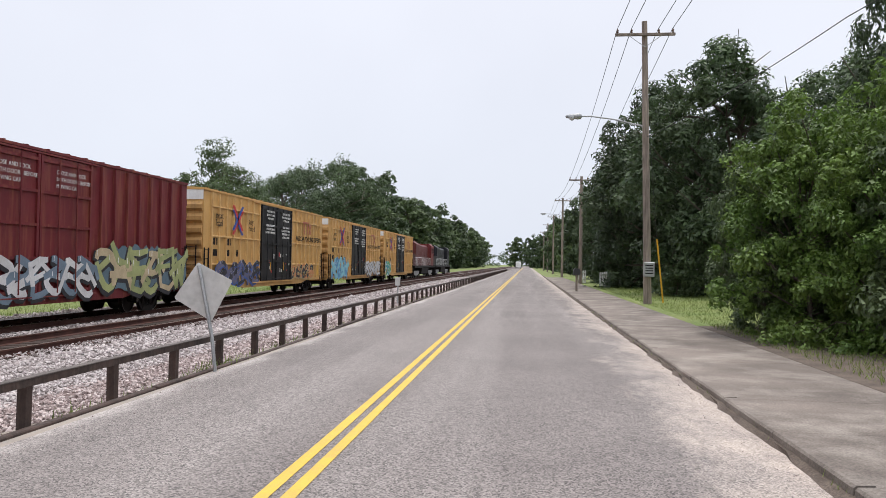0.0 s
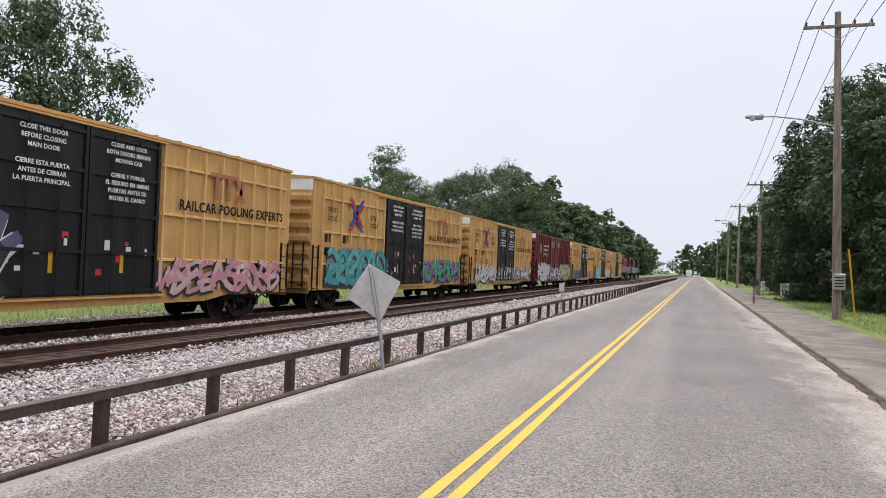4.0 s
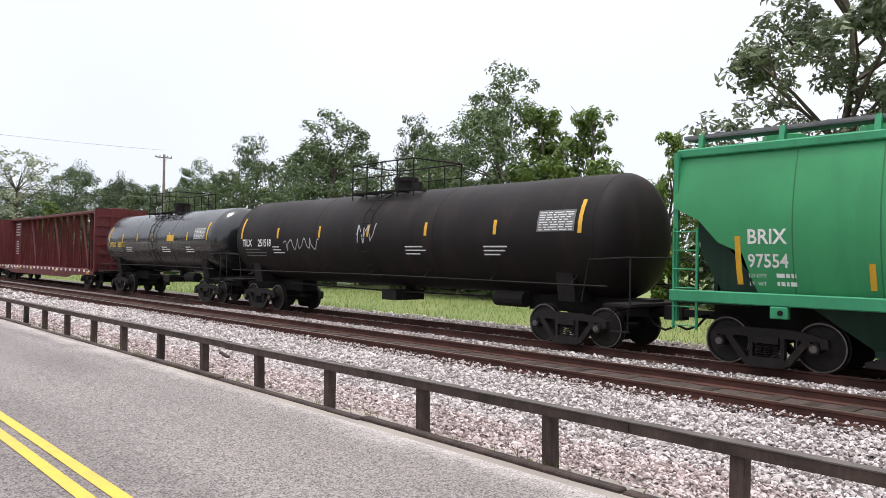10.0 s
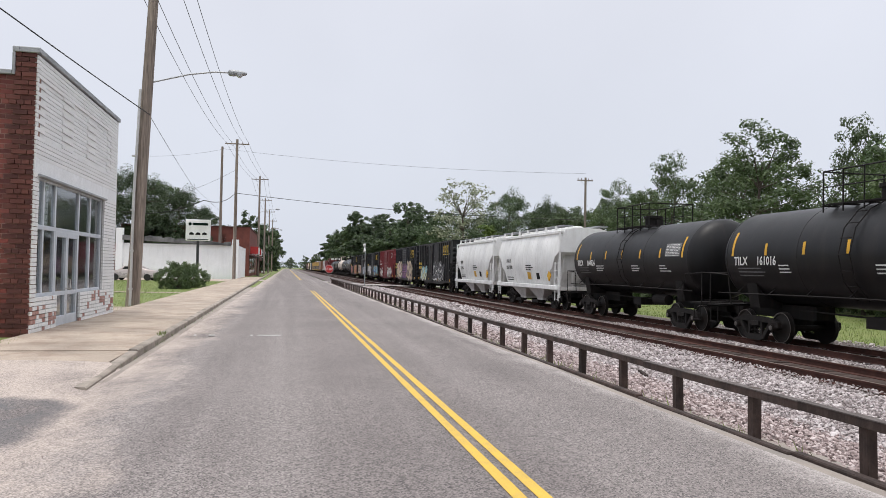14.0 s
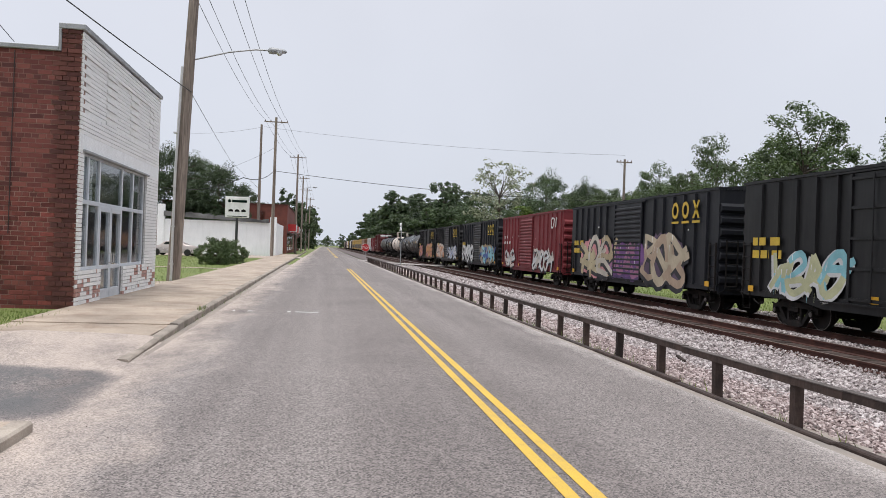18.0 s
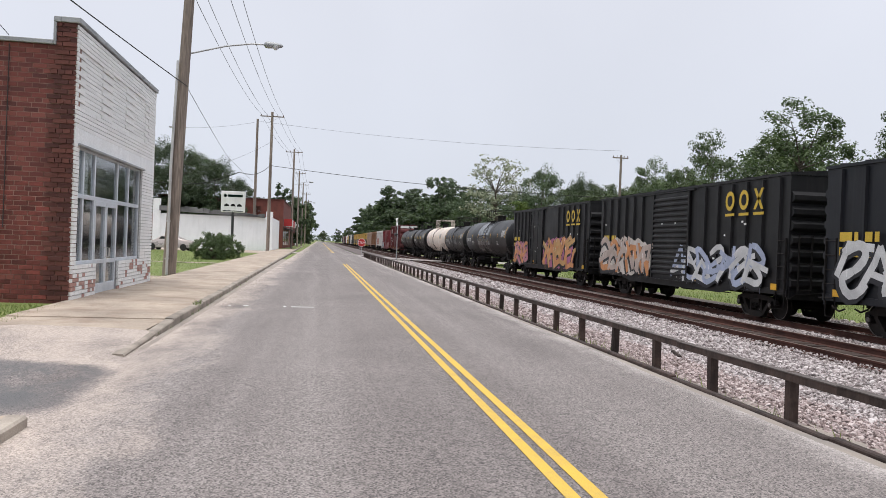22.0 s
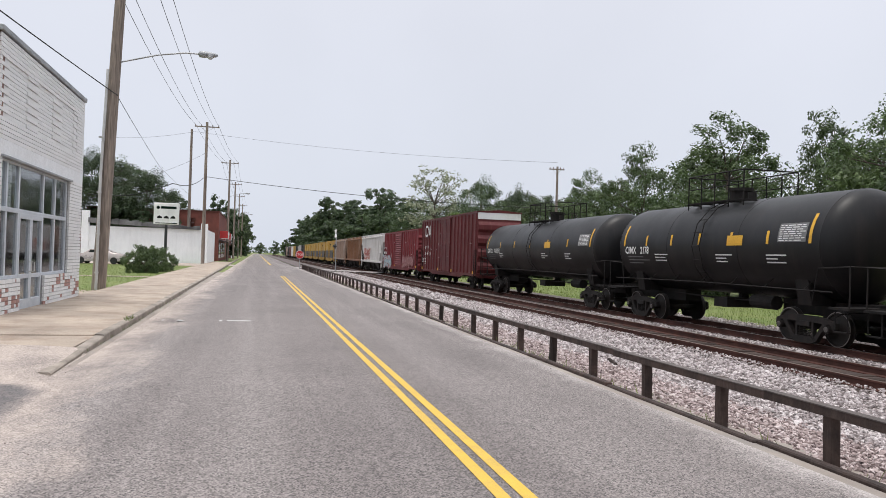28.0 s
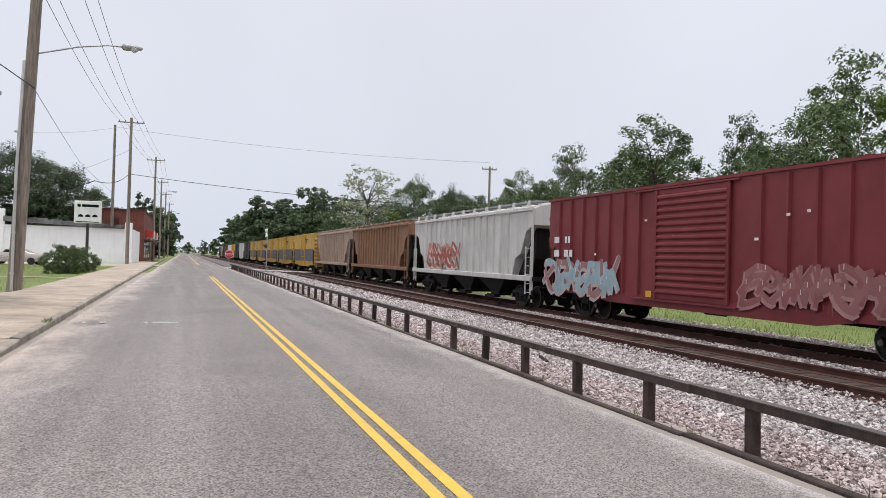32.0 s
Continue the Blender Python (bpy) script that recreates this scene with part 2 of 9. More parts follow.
ASPHALT = asphalt_mat()
CONCRETE = surf("old_tan_concrete", (0.45, 0.37, 0.295), (0.29, 0.24, 0.195), 45, 0.7, 0.9, bump=0.2, dirt=(0.19, 0.12, 0.085), dirt_amount=0.75, vary=0.05, speck=0.2, world=True)
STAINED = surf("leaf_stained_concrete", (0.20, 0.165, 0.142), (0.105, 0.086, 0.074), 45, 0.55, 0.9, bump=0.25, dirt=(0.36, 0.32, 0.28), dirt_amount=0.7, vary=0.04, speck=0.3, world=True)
KERB = surf("kerb_concrete", (0.38, 0.33, 0.28), (0.22, 0.19, 0.16), 60, 1.5, 0.9, bump=0.3, dirt=(0.10, 0.085, 0.07), dirt_amount=0.6, vary=0.1, world=True)
SAND = surf("sandy_apron", (0.34, 0.295, 0.255), (0.25, 0.215, 0.19), 60, 0.6, 0.95, bump=0.3, dirt=(0.2, 0.19, 0.18), dirt_amount=0.6, world=True)
YELLOW_LINE = surf("yellow_road_paint", (0.62, 0.40, 0.045), (0.56, 0.37, 0.06), 120, 3, 0.7, bump=0.2, dirt=(0.25, 0.2, 0.12), dirt_amount=0.35)
WHITE_LINE = surf("white_road_paint", (0.6, 0.6, 0.58), (0.5, 0.5, 0.48), 120, 3, 0.7, dirt=(0.2, 0.2, 0.2))
GRASS = surf("grass", (0.115, 0.165, 0.036), (0.175, 0.205, 0.06), 60, 0.35, 0.95, bump=0.6, dirt=(0.26, 0.22, 0.11), dirt_amount=0.35, speck=0.3, world=True)
# bed toned darker than the loose stones: the shade in their gaps is painted
BALLAST_SHADED = stone_mat("ballast_bed", (0.10, 0.078, 0.072), (0.115, 0.092, 0.086), (0.13, 0.105, 0.10))
STONE = stone_mat("ballast_stone", (0.21, 0.178, 0.172), (0.43, 0.378, 0.372), (0.61, 0.56, 0.555))
DIRTY_STONE = stone_mat("dusty_ballast_stone", (0.15, 0.108, 0.102), (0.36, 0.285, 0.272), (0.58, 0.50, 0.485))
TIE = surf("creosoted_tie", (0.035, 0.026, 0.022), (0.065, 0.047, 0.04), 30, 2, 0.95, bump=0.6, vary=0.3, gloss=0.2)
RAIL = surf("rusty_rail", (0.095, 0.042, 0.033), (0.058, 0.030, 0.025), 80, 2, 0.85, 0.0, bump=0.2, gloss=0.2)
RAIL_TOP = surf("polished_rail_head", (0.40, 0.33, 0.28), (0.30, 0.24, 0.2), 40, 2, 0.35, 0.9, bump=0.0)
FENCE = surf("weathered_brown_fence", (0.060, 0.036, 0.029), (0.028, 0.019, 0.016), 30, 4.0, 0.85, 0.0, 0.5, dirt=(0.16, 0.125, 0.11), dirt_amount=0.24, streak=True, vary=0.2)
FENCE_TOP = surf("grey_worn_rail_top", (0.12, 0.10, 0.092), (0.07, 0.058, 0.054), 60, 2.5, 0.8, 0.1, 0.3, vary=0.1)
POLE_WOOD = surf("weathered_pole_wood", (0.31, 0.255, 0.21), (0.175, 0.14, 0.118), 26, 3.0, 0.9, bump=0.6, dirt=(0.05, 0.042, 0.038), dirt_amount=0.6, streak=True, speck=0.35, stretch=(1, 1, 0.06))
GALV = surf("galvanised_steel", (0.42, 0.43, 0.44), (0.33, 0.34, 0.35), 40, 2, 0.5, 0.6, 0.05)
SIGN_BACK = surf("aluminium_sign_back", (0.60, 0.59, 0.57), (0.50, 0.49, 0.475), 12, 3.0, 0.5, 0.1, 0.05, dirt=(0.3, 0.3, 0.3), dirt_amount=0.3)
WIRE = surf("black_wire", (0.03, 0.03, 0.03), rough=0.7, bump=0)
BARK = surf("bark", (0.12, 0.095, 0.075), (0.07, 0.055, 0.045), 25, 2, 0.95, bump=0.8, vary=0.2)
LEAF_DARK = leaf_mat("leaves_dark", (0.044, 0.072, 0.032), (0.075, 0.112, 0.046))
LEAF_MID = leaf_mat("leaves_mid", (0.064, 0.100, 0.040), (0.104, 0.146, 0.056))
LEAF_LIGHT = leaf_mat("leaves_light", (0.085, 0.145, 0.022), (0.14, 0.20, 0.035))
LEAF_THICKET = leaf_mat("leaves_thicket", (0.072, 0.132, 0.024), (0.125, 0.19, 0.036))
LEAF_GREY = leaf_mat("leaves_grey_green", (0.13, 0.165, 0.095), (0.19, 0.225, 0.13))
LEAF_PALE = leaf_mat("leaves_pale", (0.30, 0.32, 0.22), (0.22, 0.25, 0.15))
BLADE = leaf_mat("grass_blades", (0.11, 0.17, 0.03), (0.18, 0.22, 0.06))


def paint(name, c, rough=0.5, dirt=(0.09, 0.065, 0.05), amount=0.4, patch=0.9, gloss=0.3):
    return surf(name, c, tuple(0.82 * v for v in c), 50, patch, rough, 0.0, 0.08, dirt, amount, True, 0.06, gloss=gloss)


P_YELLOW = paint("mustard_car_paint", (0.60, 0.35, 0.12), 0.55, (0.22, 0.12, 0.05), 0.4)
P_YELLOW_RIB = paint("rubbed_mustard_paint", (0.72, 0.46, 0.19), 0.55, (0.30, 0.15, 0.06), 0.55, 2.5)
P_YELLOW_END = paint("dirty_mustard_paint", (0.52, 0.30, 0.11), 0.6, (0.12, 0.08, 0.05), 0.7)
P_BLACK = paint("black_car_paint", (0.0085, 0.0085, 0.0098), 0.5, (0.035, 0.033, 0.032), 0.35, gloss=0.35)
P_NAVY = paint("dark_blue_black_paint", (0.0095, 0.0108, 0.0155), 0.5, (0.04, 0.037, 0.037), 0.35, gloss=0.35)
P_RED = paint("boxcar_red_paint", (0.145, 0.019, 0.024), 0.5, (0.33, 0.13, 0.06), 0.5)
P_RED2 = paint("faded_red_paint", (0.20, 0.034, 0.04), 0.55, (0.12, 0.05, 0.045), 0.35)
P_MAROON = paint("maroon_paint", (0.115, 0.022, 0.024), 0.5, (0.2, 0.1, 0.08), 0.3)
P_GREEN = paint("green_hopper_paint", (0.045, 0.27, 0.108), 0.40, (0.028, 0.16, 0.07), 0.4, 0.5)
# green with the shade of slope sheets, bays and end platforms in its colour
P_GREEN_SHADED = paint("dark_green_paint", (0.007, 0.032, 0.018), 0.5, (0.02, 0.05, 0.03), 0.5)
SEAM_GREEN = paint("green_weld_seam", (0.028, 0.155, 0.068), 0.5)
GRATING = surf("dull_grey_grating", (0.13, 0.135, 0.14), (0.20, 0.205, 0.21), 40, 2, 0.6, 0.4, 0.05)
P_GREEN_OLD = surf("stained_green_paint", (0.052, 0.265, 0.155), (0.026, 0.15, 0.085), 50, 0.42, 0.5, 0.0, 0.08, (0.062, 0.062, 0.042), 0.95, False, 0.08, gloss=0.3, stretch=(1.0, 1.0, 0.8))
P_GREEN_LIGHT = paint("pale_green_sill_paint", (0.045, 0.29, 0.14), 0.45, (0.05, 0.16, 0.08), 0.4)
P_TANK = paint("black_tank_paint", (0.0065, 0.0065, 0.0075), 0.42, (0.026, 0.02, 0.018), 0.5, 0.5, 0.3)
P_TANK_GREY = paint("glossy_black_tank_paint", (0.010, 0.011, 0.013), 0.22, (0.03, 0.028, 0.027), 0.25, 0.5, 0.8)
P_TANK_RUST = paint("rusty_black_tank_paint", (0.0115, 0.0092, 0.0088), 0.6, (0.045, 0.026, 0.022), 0.5, 0.35, 0.2)
P_SLATE = paint("slate_grey_tank_paint", (0.075, 0.08, 0.087), 0.5, (0.03, 0.03, 0.03), 0.3, 0.5, 0.25)
P_WHITE = paint("white_car_paint", (0.84, 0.84, 0.83), 0.5, (0.52, 0.50, 0.46), 0.35)
P_CREAM = paint("soiled_cream_tank_paint", (0.74, 0.65, 0.58), 0.5, (0.3, 0.2, 0.15), 0.5)
P_GREY = paint("light_grey_hopper_paint", (0.62, 0.605, 0.59), 0.55, (0.30, 0.25, 0.21), 0.5)
P_RUST = paint("rusty_hopper_paint", (0.24, 0.12, 0.065), 0.7, (0.36, 0.30, 0.25), 0.5)
P_TAN = paint("tan_hopper_paint", (0.40, 0.30, 0.24), 0.65, (0.2, 0.1, 0.07), 0.55)
P_TWO_Y = paint("bright_yellow_paint", (0.55, 0.33, 0.05), 0.5)
P_TWO_G = paint("slate_grey_paint", (0.10, 0.10, 0.11), 0.6)
UNDER = paint("underframe_black", (0.011, 0.0095, 0.009), 0.8, (0.032, 0.022, 0.018), 0.5)
TRUCK = paint("truck_steel", (0.017, 0.0145, 0.0135), 0.75, (0.05, 0.034, 0.027), 0.5)
WHEEL = surf("wheel_steel", (0.009, 0.008, 0.0075), (0.022, 0.017, 0.0145), 40, 4, 0.6, 0.0, 0.05, gloss=0.3)
TREAD = surf("wheel_rim_steel", (0.22, 0.20, 0.19), rough=0.4, metal=0.8, bump=0)
INK = surf("dark_lettering", (0.014, 0.013, 0.014), rough=0.7, bump=0, gloss=0.15)
INK_GREEN = surf("dark_green_lettering", (0.003, 0.014, 0.010), rough=0.7, bump=0, gloss=0.1)
CHALK = surf("white_lettering", (0.75, 0.75, 0.74), (0.62, 0.62, 0.6), 20, 2, 0.6, bump=0)
REFLEX = surf("yellow_reflector", (0.70, 0.38, 0.02), rough=0.5, bump=0)
LOGO_BLUE = surf("logo_blue", (0.02, 0.06, 0.30), rough=0.6, bump=0)
LOGO_RED = surf("logo_red", (0.50, 0.03, 0.03), rough=0.6, bump=0)
LOGO_FADED = surf("faded_logo_red", (0.34, 0.09, 0.06), (0.40, 0.15, 0.07), rough=0.6, bump=0)
LOGO_YELLOW = surf("logo_yellow", (0.62, 0.42, 0.04), rough=0.6, bump=0)
SPRAY = {}


def spray(c):
    key = tuple(round(v, 3) for v in c)
    if key not in SPRAY:
        SPRAY[key] = surf("spray_paint", c, tuple(0.75 * v for v in c), 30, 1.6, 0.6, bump=0, speck=0.08)
    return SPRAY[key]


# ---- mesh helpers ----
def bx(bm, x0, x1, y0, y1, z0, z1, mi=0):
    v = [bm.verts.new(p) for p in ((x0, y0, z0), (x1, y0, z0), (x1, y1, z0), (x0, y1, z0), (x0, y0, z1), (x1, y0, z1), (x1, y1, z1), (x0, y1, z1))]
    for f in ((3, 2, 1, 0), (4, 5, 6, 7), (0, 1, 5, 4), (1, 2, 6, 5), (2, 3, 7, 6), (3, 0, 4, 7)):
        bm.faces.new([v[i] for i in f]).material_index = mi


def rbx(bm, x0, x1, y0, y1, z0, z1, r=0.01, mi=0):
    """A box with chamfered edges."""
    t = bmesh.new()
    bx(t, x0, x1, y0, y1, z0, z1, mi)
    bmesh.ops.bevel(t, geom=list(t.edges), offset=r, segments=1, affect="EDGES", profile=0.5)
    add_bm(bm, t)
    t.free()


def add_bm(bm, t):
    vm = {v: bm.verts.new(v.co) for v in t.verts}
    for f in t.faces:
        bm.faces.new([vm[v] for v in f.verts]).material_index = f.material_index


def place_axis(axis, a, u, v):
    return {"x": (a, u, v), "y": (u, a, v), "z": (u, v, a)}[axis]


def prism(bm, pts, axis, a, b, mi=0):
    """A polygon, drawn in the two other axes, pulled along axis from a to b."""
    lo = [bm.verts.new(place_axis(axis, a, *p)) for p in pts]
    hi = [bm.verts.new(place_axis(axis, b, *p)) for p in pts]
    n = len(pts)
    fs = [bm.faces.new(lo), bm.faces.new(hi)]
    fs += [bm.faces.new((lo[i], lo[(i + 1) % n], hi[(i + 1) % n], hi[i])) for i in range(n)]
    for f in fs:
        f.material_index = mi


def cyl(bm, c, axis, r, half, n=16, r2=None, mi=0):
    r2 = r if r2 is None else r2
    rings = []
    k = "xyz".index(axis)
    o = [c[i] for i in range(3) if i != k]
    for s, rr in ((-half, r), (half, r2)):
        rings.append([bm.verts.new(place_axis(axis, c[k] + s, o[0] + rr * math.cos(2 * math.pi * i / n), o[1] + rr * math.sin(2 * math.pi * i / n))) for i in range(n)])
    fs = [bm.faces.new(rings[0]), bm.faces.new(rings[1])]
    fs += [bm.faces.new((rings[0][i], rings[0][(i + 1) % n], rings[1][(i + 1) % n], rings[1][i])) for i in range(n)]
    for f in fs:
        f.material_index = mi


def tube(bm, pts, r, n=6, mi=0):
    """A round bar along a line of points."""
    pts = [Vector(p) for p in pts]
    rings = []
    for i, p in enumerate(pts):
        d = (pts[min(i + 1, len(pts) - 1)] - pts[max(i - 1, 0)]).normalized()
        up = Vector((0, 0, 1)) if abs(d.z) < 0.9 else Vector((1, 0, 0))
        s = d.cross(up).normalized()
        w = s.cross(d)
        rr = r[i] if isinstance(r, (list, tuple)) else r
        rings.append([bm.verts.new(p + rr * (math.cos(2 * math.pi * k / n) * s + math.sin(2 * math.pi * k / n) * w)) for k in range(n)])
    for a, b in zip(rings, rings[1:]):
        for k in range(n):
            bm.faces.new((a[k], a[(k + 1) % n], b[(k + 1) % n], b[k])).material_index = mi
    bm.faces.new(rings[0]).material_index = mi
    bm.faces.new(rings[-1]).material_index = mi


def lathe(bm, prof, axis, n=24, centre=(0, 0, 0), mi=0):
    """Rings of (place along the axis, radius) round the axis."""
    rings = []
    k = "xyz".index(axis)
    o = [centre[i] for i in range(3) if i != k]
    for a, r in prof:
        rings.append([bm.verts.new(place_axis(axis, a + centre[k], o[0] + max(r, 1e-3) * math.cos(2 * math.pi * i / n), o[1] + max(r, 1e-3) * math.sin(2 * math.pi * i / n))) for i in range(n)])
    for a, b in zip(rings, rings[1:]):
        for i in range(n):
            bm.faces.new((a[i], a[(i + 1) % n], b[(i + 1) % n], b[i])).material_index = mi
    bm.faces.new(rings[0]).material_index = mi
    bm.faces.new(rings[-1]).material_index = mi


def to_mesh(name, bm, mats, smooth=0):
    bmesh.ops.recalc_face_normals(bm, faces=bm.faces)
    me = bpy.data.meshes.new(name)
    bm.to_mesh(me)
    bm.free()
    for m in (mats if isinstance(mats, (list, tuple)) else [mats]):
        me.materials.append(m)
    if smooth:
        me.polygons.foreach_set("use_smooth", [True] * len(me.polygons))
        me.set_sharp_from_angle(angle=radians(smooth))
    return me


def part(name, src, mats, parent, label="", at=None, smooth=0):
    """Links a bmesh (or a mesh that other parts share) as one mesh object under a thing or a part."""
    me = to_mesh(name, src, mats, smooth) if isinstance(src, bmesh.types.BMesh) else src
    ob = new(name, me)
    ob.parent = parent
    if at is not None:
        ob.matrix_basis = at if isinstance(at, Matrix) else Matrix.Translation(at)
    if label:
        ob["label"] = label
    return ob


def thing(name, label, category, at=None, group="", kind=""):
    ob = new(name)
    ob.empty_display_size = 0.3
    if at is not None:
        ob.matrix_world = at if isinstance(at, Matrix) else Matrix.Translation(at)
    return tagged(ob, label, category, group, kind)


def mesh_thing(name, bm, mats, label, category, at=None, group="", kind="", smooth=0):
    ob = new(name, to_mesh(name, bm, mats, smooth) if isinstance(bm, bmesh.types.BMesh) else bm)
    if at is not None:
        ob.matrix_world = at if isinstance(at, Matrix) else Matrix.Translation(at)
    return tagged(ob, label, category, group, kind)


SHARED = {}


def shared(key, make, mats, smooth=0):
    """A mesh that is built once under a key and then shared."""
    if key not in SHARED:
        bm = bmesh.new()
        make(bm)
        SHARED[key] = to_mesh(key.split("|")[0], bm, mats, smooth)
    return SHARED[key]


def words_mesh(text, size, mat, spacing=1.0, align="LEFT", bold=0.0):
    key = "words|%s|%s|%s|%s" % (text, size, mat.name, spacing)
    if key not in SHARED:
        cu = bpy.data.curves.new("words", "FONT")
        cu.body, cu.size, cu.resolution_u, cu.space_character, cu.align_x = text, size, 2, spacing, align
        cu.extrude, cu.offset = 0.002, bold
        ob = bpy.data.objects.new("words", cu)
        scene.collection.objects.link(ob)
        dg = bpy.context.evaluated_depsgraph_get()
        me = bpy.data.meshes.new_from_object(ob.evaluated_get(dg))
        bpy.data.objects.remove(ob)
        me.materials.clear()
        me.materials.append(mat)
        SHARED[key] = me
    return SHARED[key]


EAST = Euler((math.pi / 2, 0, math.pi / 2)).to_matrix().to_4x4()

# ---- the ground, one sheet in steps across the line of the road ----
RAIL_FAR, RAIL_NEAR = -0.39, -0.33
TRACK_FAR, TRACK_NEAR = -15.15, -11.35


def strip(name, xz, y0, y1, mat, steps=1, label="", category="", jag=0.0, seed=1):
    """A sheet along the road whose height across it follows (x, z) points."""
    bm = bmesh.new()
    rnd = random.Random(seed)
    rows = []
    for k in range(steps + 1):
        y = y0 + (y1 - y0) * k / steps
        rows.append([bm.verts.new((x + (rnd.uniform(-jag, jag) if i in (0, len(xz) - 1) else 0), y, z)) for i, (x, z) in enumerate(xz)])
    for a, b in zip(rows, rows[1:]):
        for i in range(len(xz) - 1):
            bm.faces.new((a[i], a[i + 1], b[i + 1], b[i]))
    return mesh_thing(name, bm, mat, label, category, kind="structure")


strip("ground", [(-2500, -0.75), (-60, -0.75), (-20.0, -0.72), (-18.4, -0.60), (-5.2, -0.95), (-4.3, -0.30), (2.2, -0.30), (2.6, -0.07), (4.72, -0.07), (4.9, 0.02), (2500, 0.02)],
      -2500, 2500, GRASS, 1, "green grass verges and fields", "ground")
strip("road", [(-4.42, -0.03), (-3.4, 0.0), (-0.9, 0.02), (1.2, 0.0), (2.42, -0.045)], -700, 700, ASPHALT, 700, "worn grey asphalt two-lane road with sandy edges", "road", jag=0.05)
strip("road_shoulder", [(-5.1, -0.14), (-4.9, -0.12), (-4.33, -0.05)], -86, 200, SAND, 400, "pale sandy gravel edge of the road", "road edge", jag=0.06, seed=5)
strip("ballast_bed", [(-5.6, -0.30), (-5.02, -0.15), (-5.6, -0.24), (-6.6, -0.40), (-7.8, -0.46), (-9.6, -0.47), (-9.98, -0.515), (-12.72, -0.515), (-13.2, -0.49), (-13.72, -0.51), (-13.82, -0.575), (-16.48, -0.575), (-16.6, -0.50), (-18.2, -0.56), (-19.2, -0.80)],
      -700, 700, BALLAST_SHADED, 700, "bed of crushed grey railway ballast, darkened for shade between stones", "ballast", seed=3)

strip("fouled_ballast", [(-10.15, -0.52), (-10.5, -0.507), (-12.2, -0.507), (-12.55, -0.52)], -200, 200, surf("rusty_fouled_ballast", (0.065, 0.042, 0.035), (0.045, 0.03, 0.026), 60, 2, 0.95, bump=0.6), 100, "rust-brown fouled ballast between the rails", "ballast", jag=0.06, seed=13)

# double yellow line, with the break at the side street; the lane bends a hand's width where the camera stands
for side in (-0.09, 0.09):
    for y0, y1 in ((-52.5, 400.0), (-400.0, -96.0)):
        bm = bmesh.new()
        n = int(y1 - y0)
        rnd = random.Random(7)
        rows = []
        for k in range(n + 1):
            y = y0 + (y1 - y0) * k / n
            w = 0.048 + rnd.uniform(-0.004, 0.004)
            x = -1.69 + 0.05 * math.tanh(y / 4) + side
            z = 0.02 - abs(x + 0.9) * 0.0078 + 0.006
            rows.append([bm.verts.new((x - w, y, z)), bm.verts.new((x + w, y, z))])
        for a, b in zip(rows, rows[1:]):
            bm.faces.new((a[0], a[1], b[1], b[0]))
        mesh_thing("road_line", bm, YELLOW_LINE, "solid yellow centre line painted on the asphalt", "road marking", kind="structure")
bm = bmesh.new()
for a, b in ((0.42, 0.95), (1.05, 1.12), (1.9, 2.02), (2.3, 2.35)):
    bx(bm, a - 0.35, b - 0.35, -18.25, -18.10, 0.008, 0.0125)
mesh_thing("worn_mark", bm, WHITE_LINE, "worn remains of a white painted mark", "road marking", kind="structure")

# side street that crosses the line, and the sandy drive mouth beside the camera
strip("side_street", [(-30, -0.40), (-17.4, -0.385), (-13.2, -0.385), (-9.0, -0.29), (-5.0, -0.10), (-4.3, -0.024), (-3.4, 0.006), (-0.9, 0.026), (1.2, 0.006), (2.42, -0.036), (3.2, 0.03), (60, 0.05)], -94, -86.5, ASPHALT, 6, "asphalt side street that crosses the tracks", "road")


def drive_mouth():
    """The mouth of a lane: flat at the road, rising to the pavement on one side."""
    bm = bmesh.new()
    xs = (2.2, 2.42, 2.6, 3.0, 3.6, 4.4, 5.5, 8.0, 14.0, 30.0)
    zs = (-0.08, -0.043, -0.022, 0.0, 0.018, 0.045, 0.07, 0.075, 0.08, 0.09)
    n = 44
    rows = []
    for k in range(n + 1):
        y = -12.6 + 6.0 * k / n
        south = max(0.0, min(1.0, (-10.3 - y) / 1.2))
        rows.append([bm.verts.new((x, y, z + 0.095 * south * max(0.0, min(1.0, (x - 2.42) / 0.1, (5.5 - x) / 1.2)) + 0.008 * math.sin(2.1 * y + x) * (x > 2.5))) for x, z in zip(xs, zs)])
    for a, b in zip(rows, rows[1:]):
        for i in range(len(xs) - 1):
            bm.faces.new((a[i], a[i + 1], b[i + 1], b[i]))
    mesh_thing("drive_mouth", bm, ASPHALT, "sandy mouth of a lane with broken dark asphalt", "road", kind="structure", smooth=60)


drive_mouth()


# ---- kerb and pavement, slab by slab ----
def kerb_mesh(bm):
    prism(bm, [(0.0, -0.25), (0.0, 0.085), (0.02, 0.105), (0.15, 0.11), (0.15, -0.25)], "y", 0.01, 1.79)


def slab_mesh(bm):
    rbx(bm, 0.0, 2.0, 0.003, 1.797, -0.06, 0.0, 0.002)


def slab_bed_mesh(bm):
    bx(bm, 0.01, 1.99, -0.003, 1.803, -0.07, -0.005)


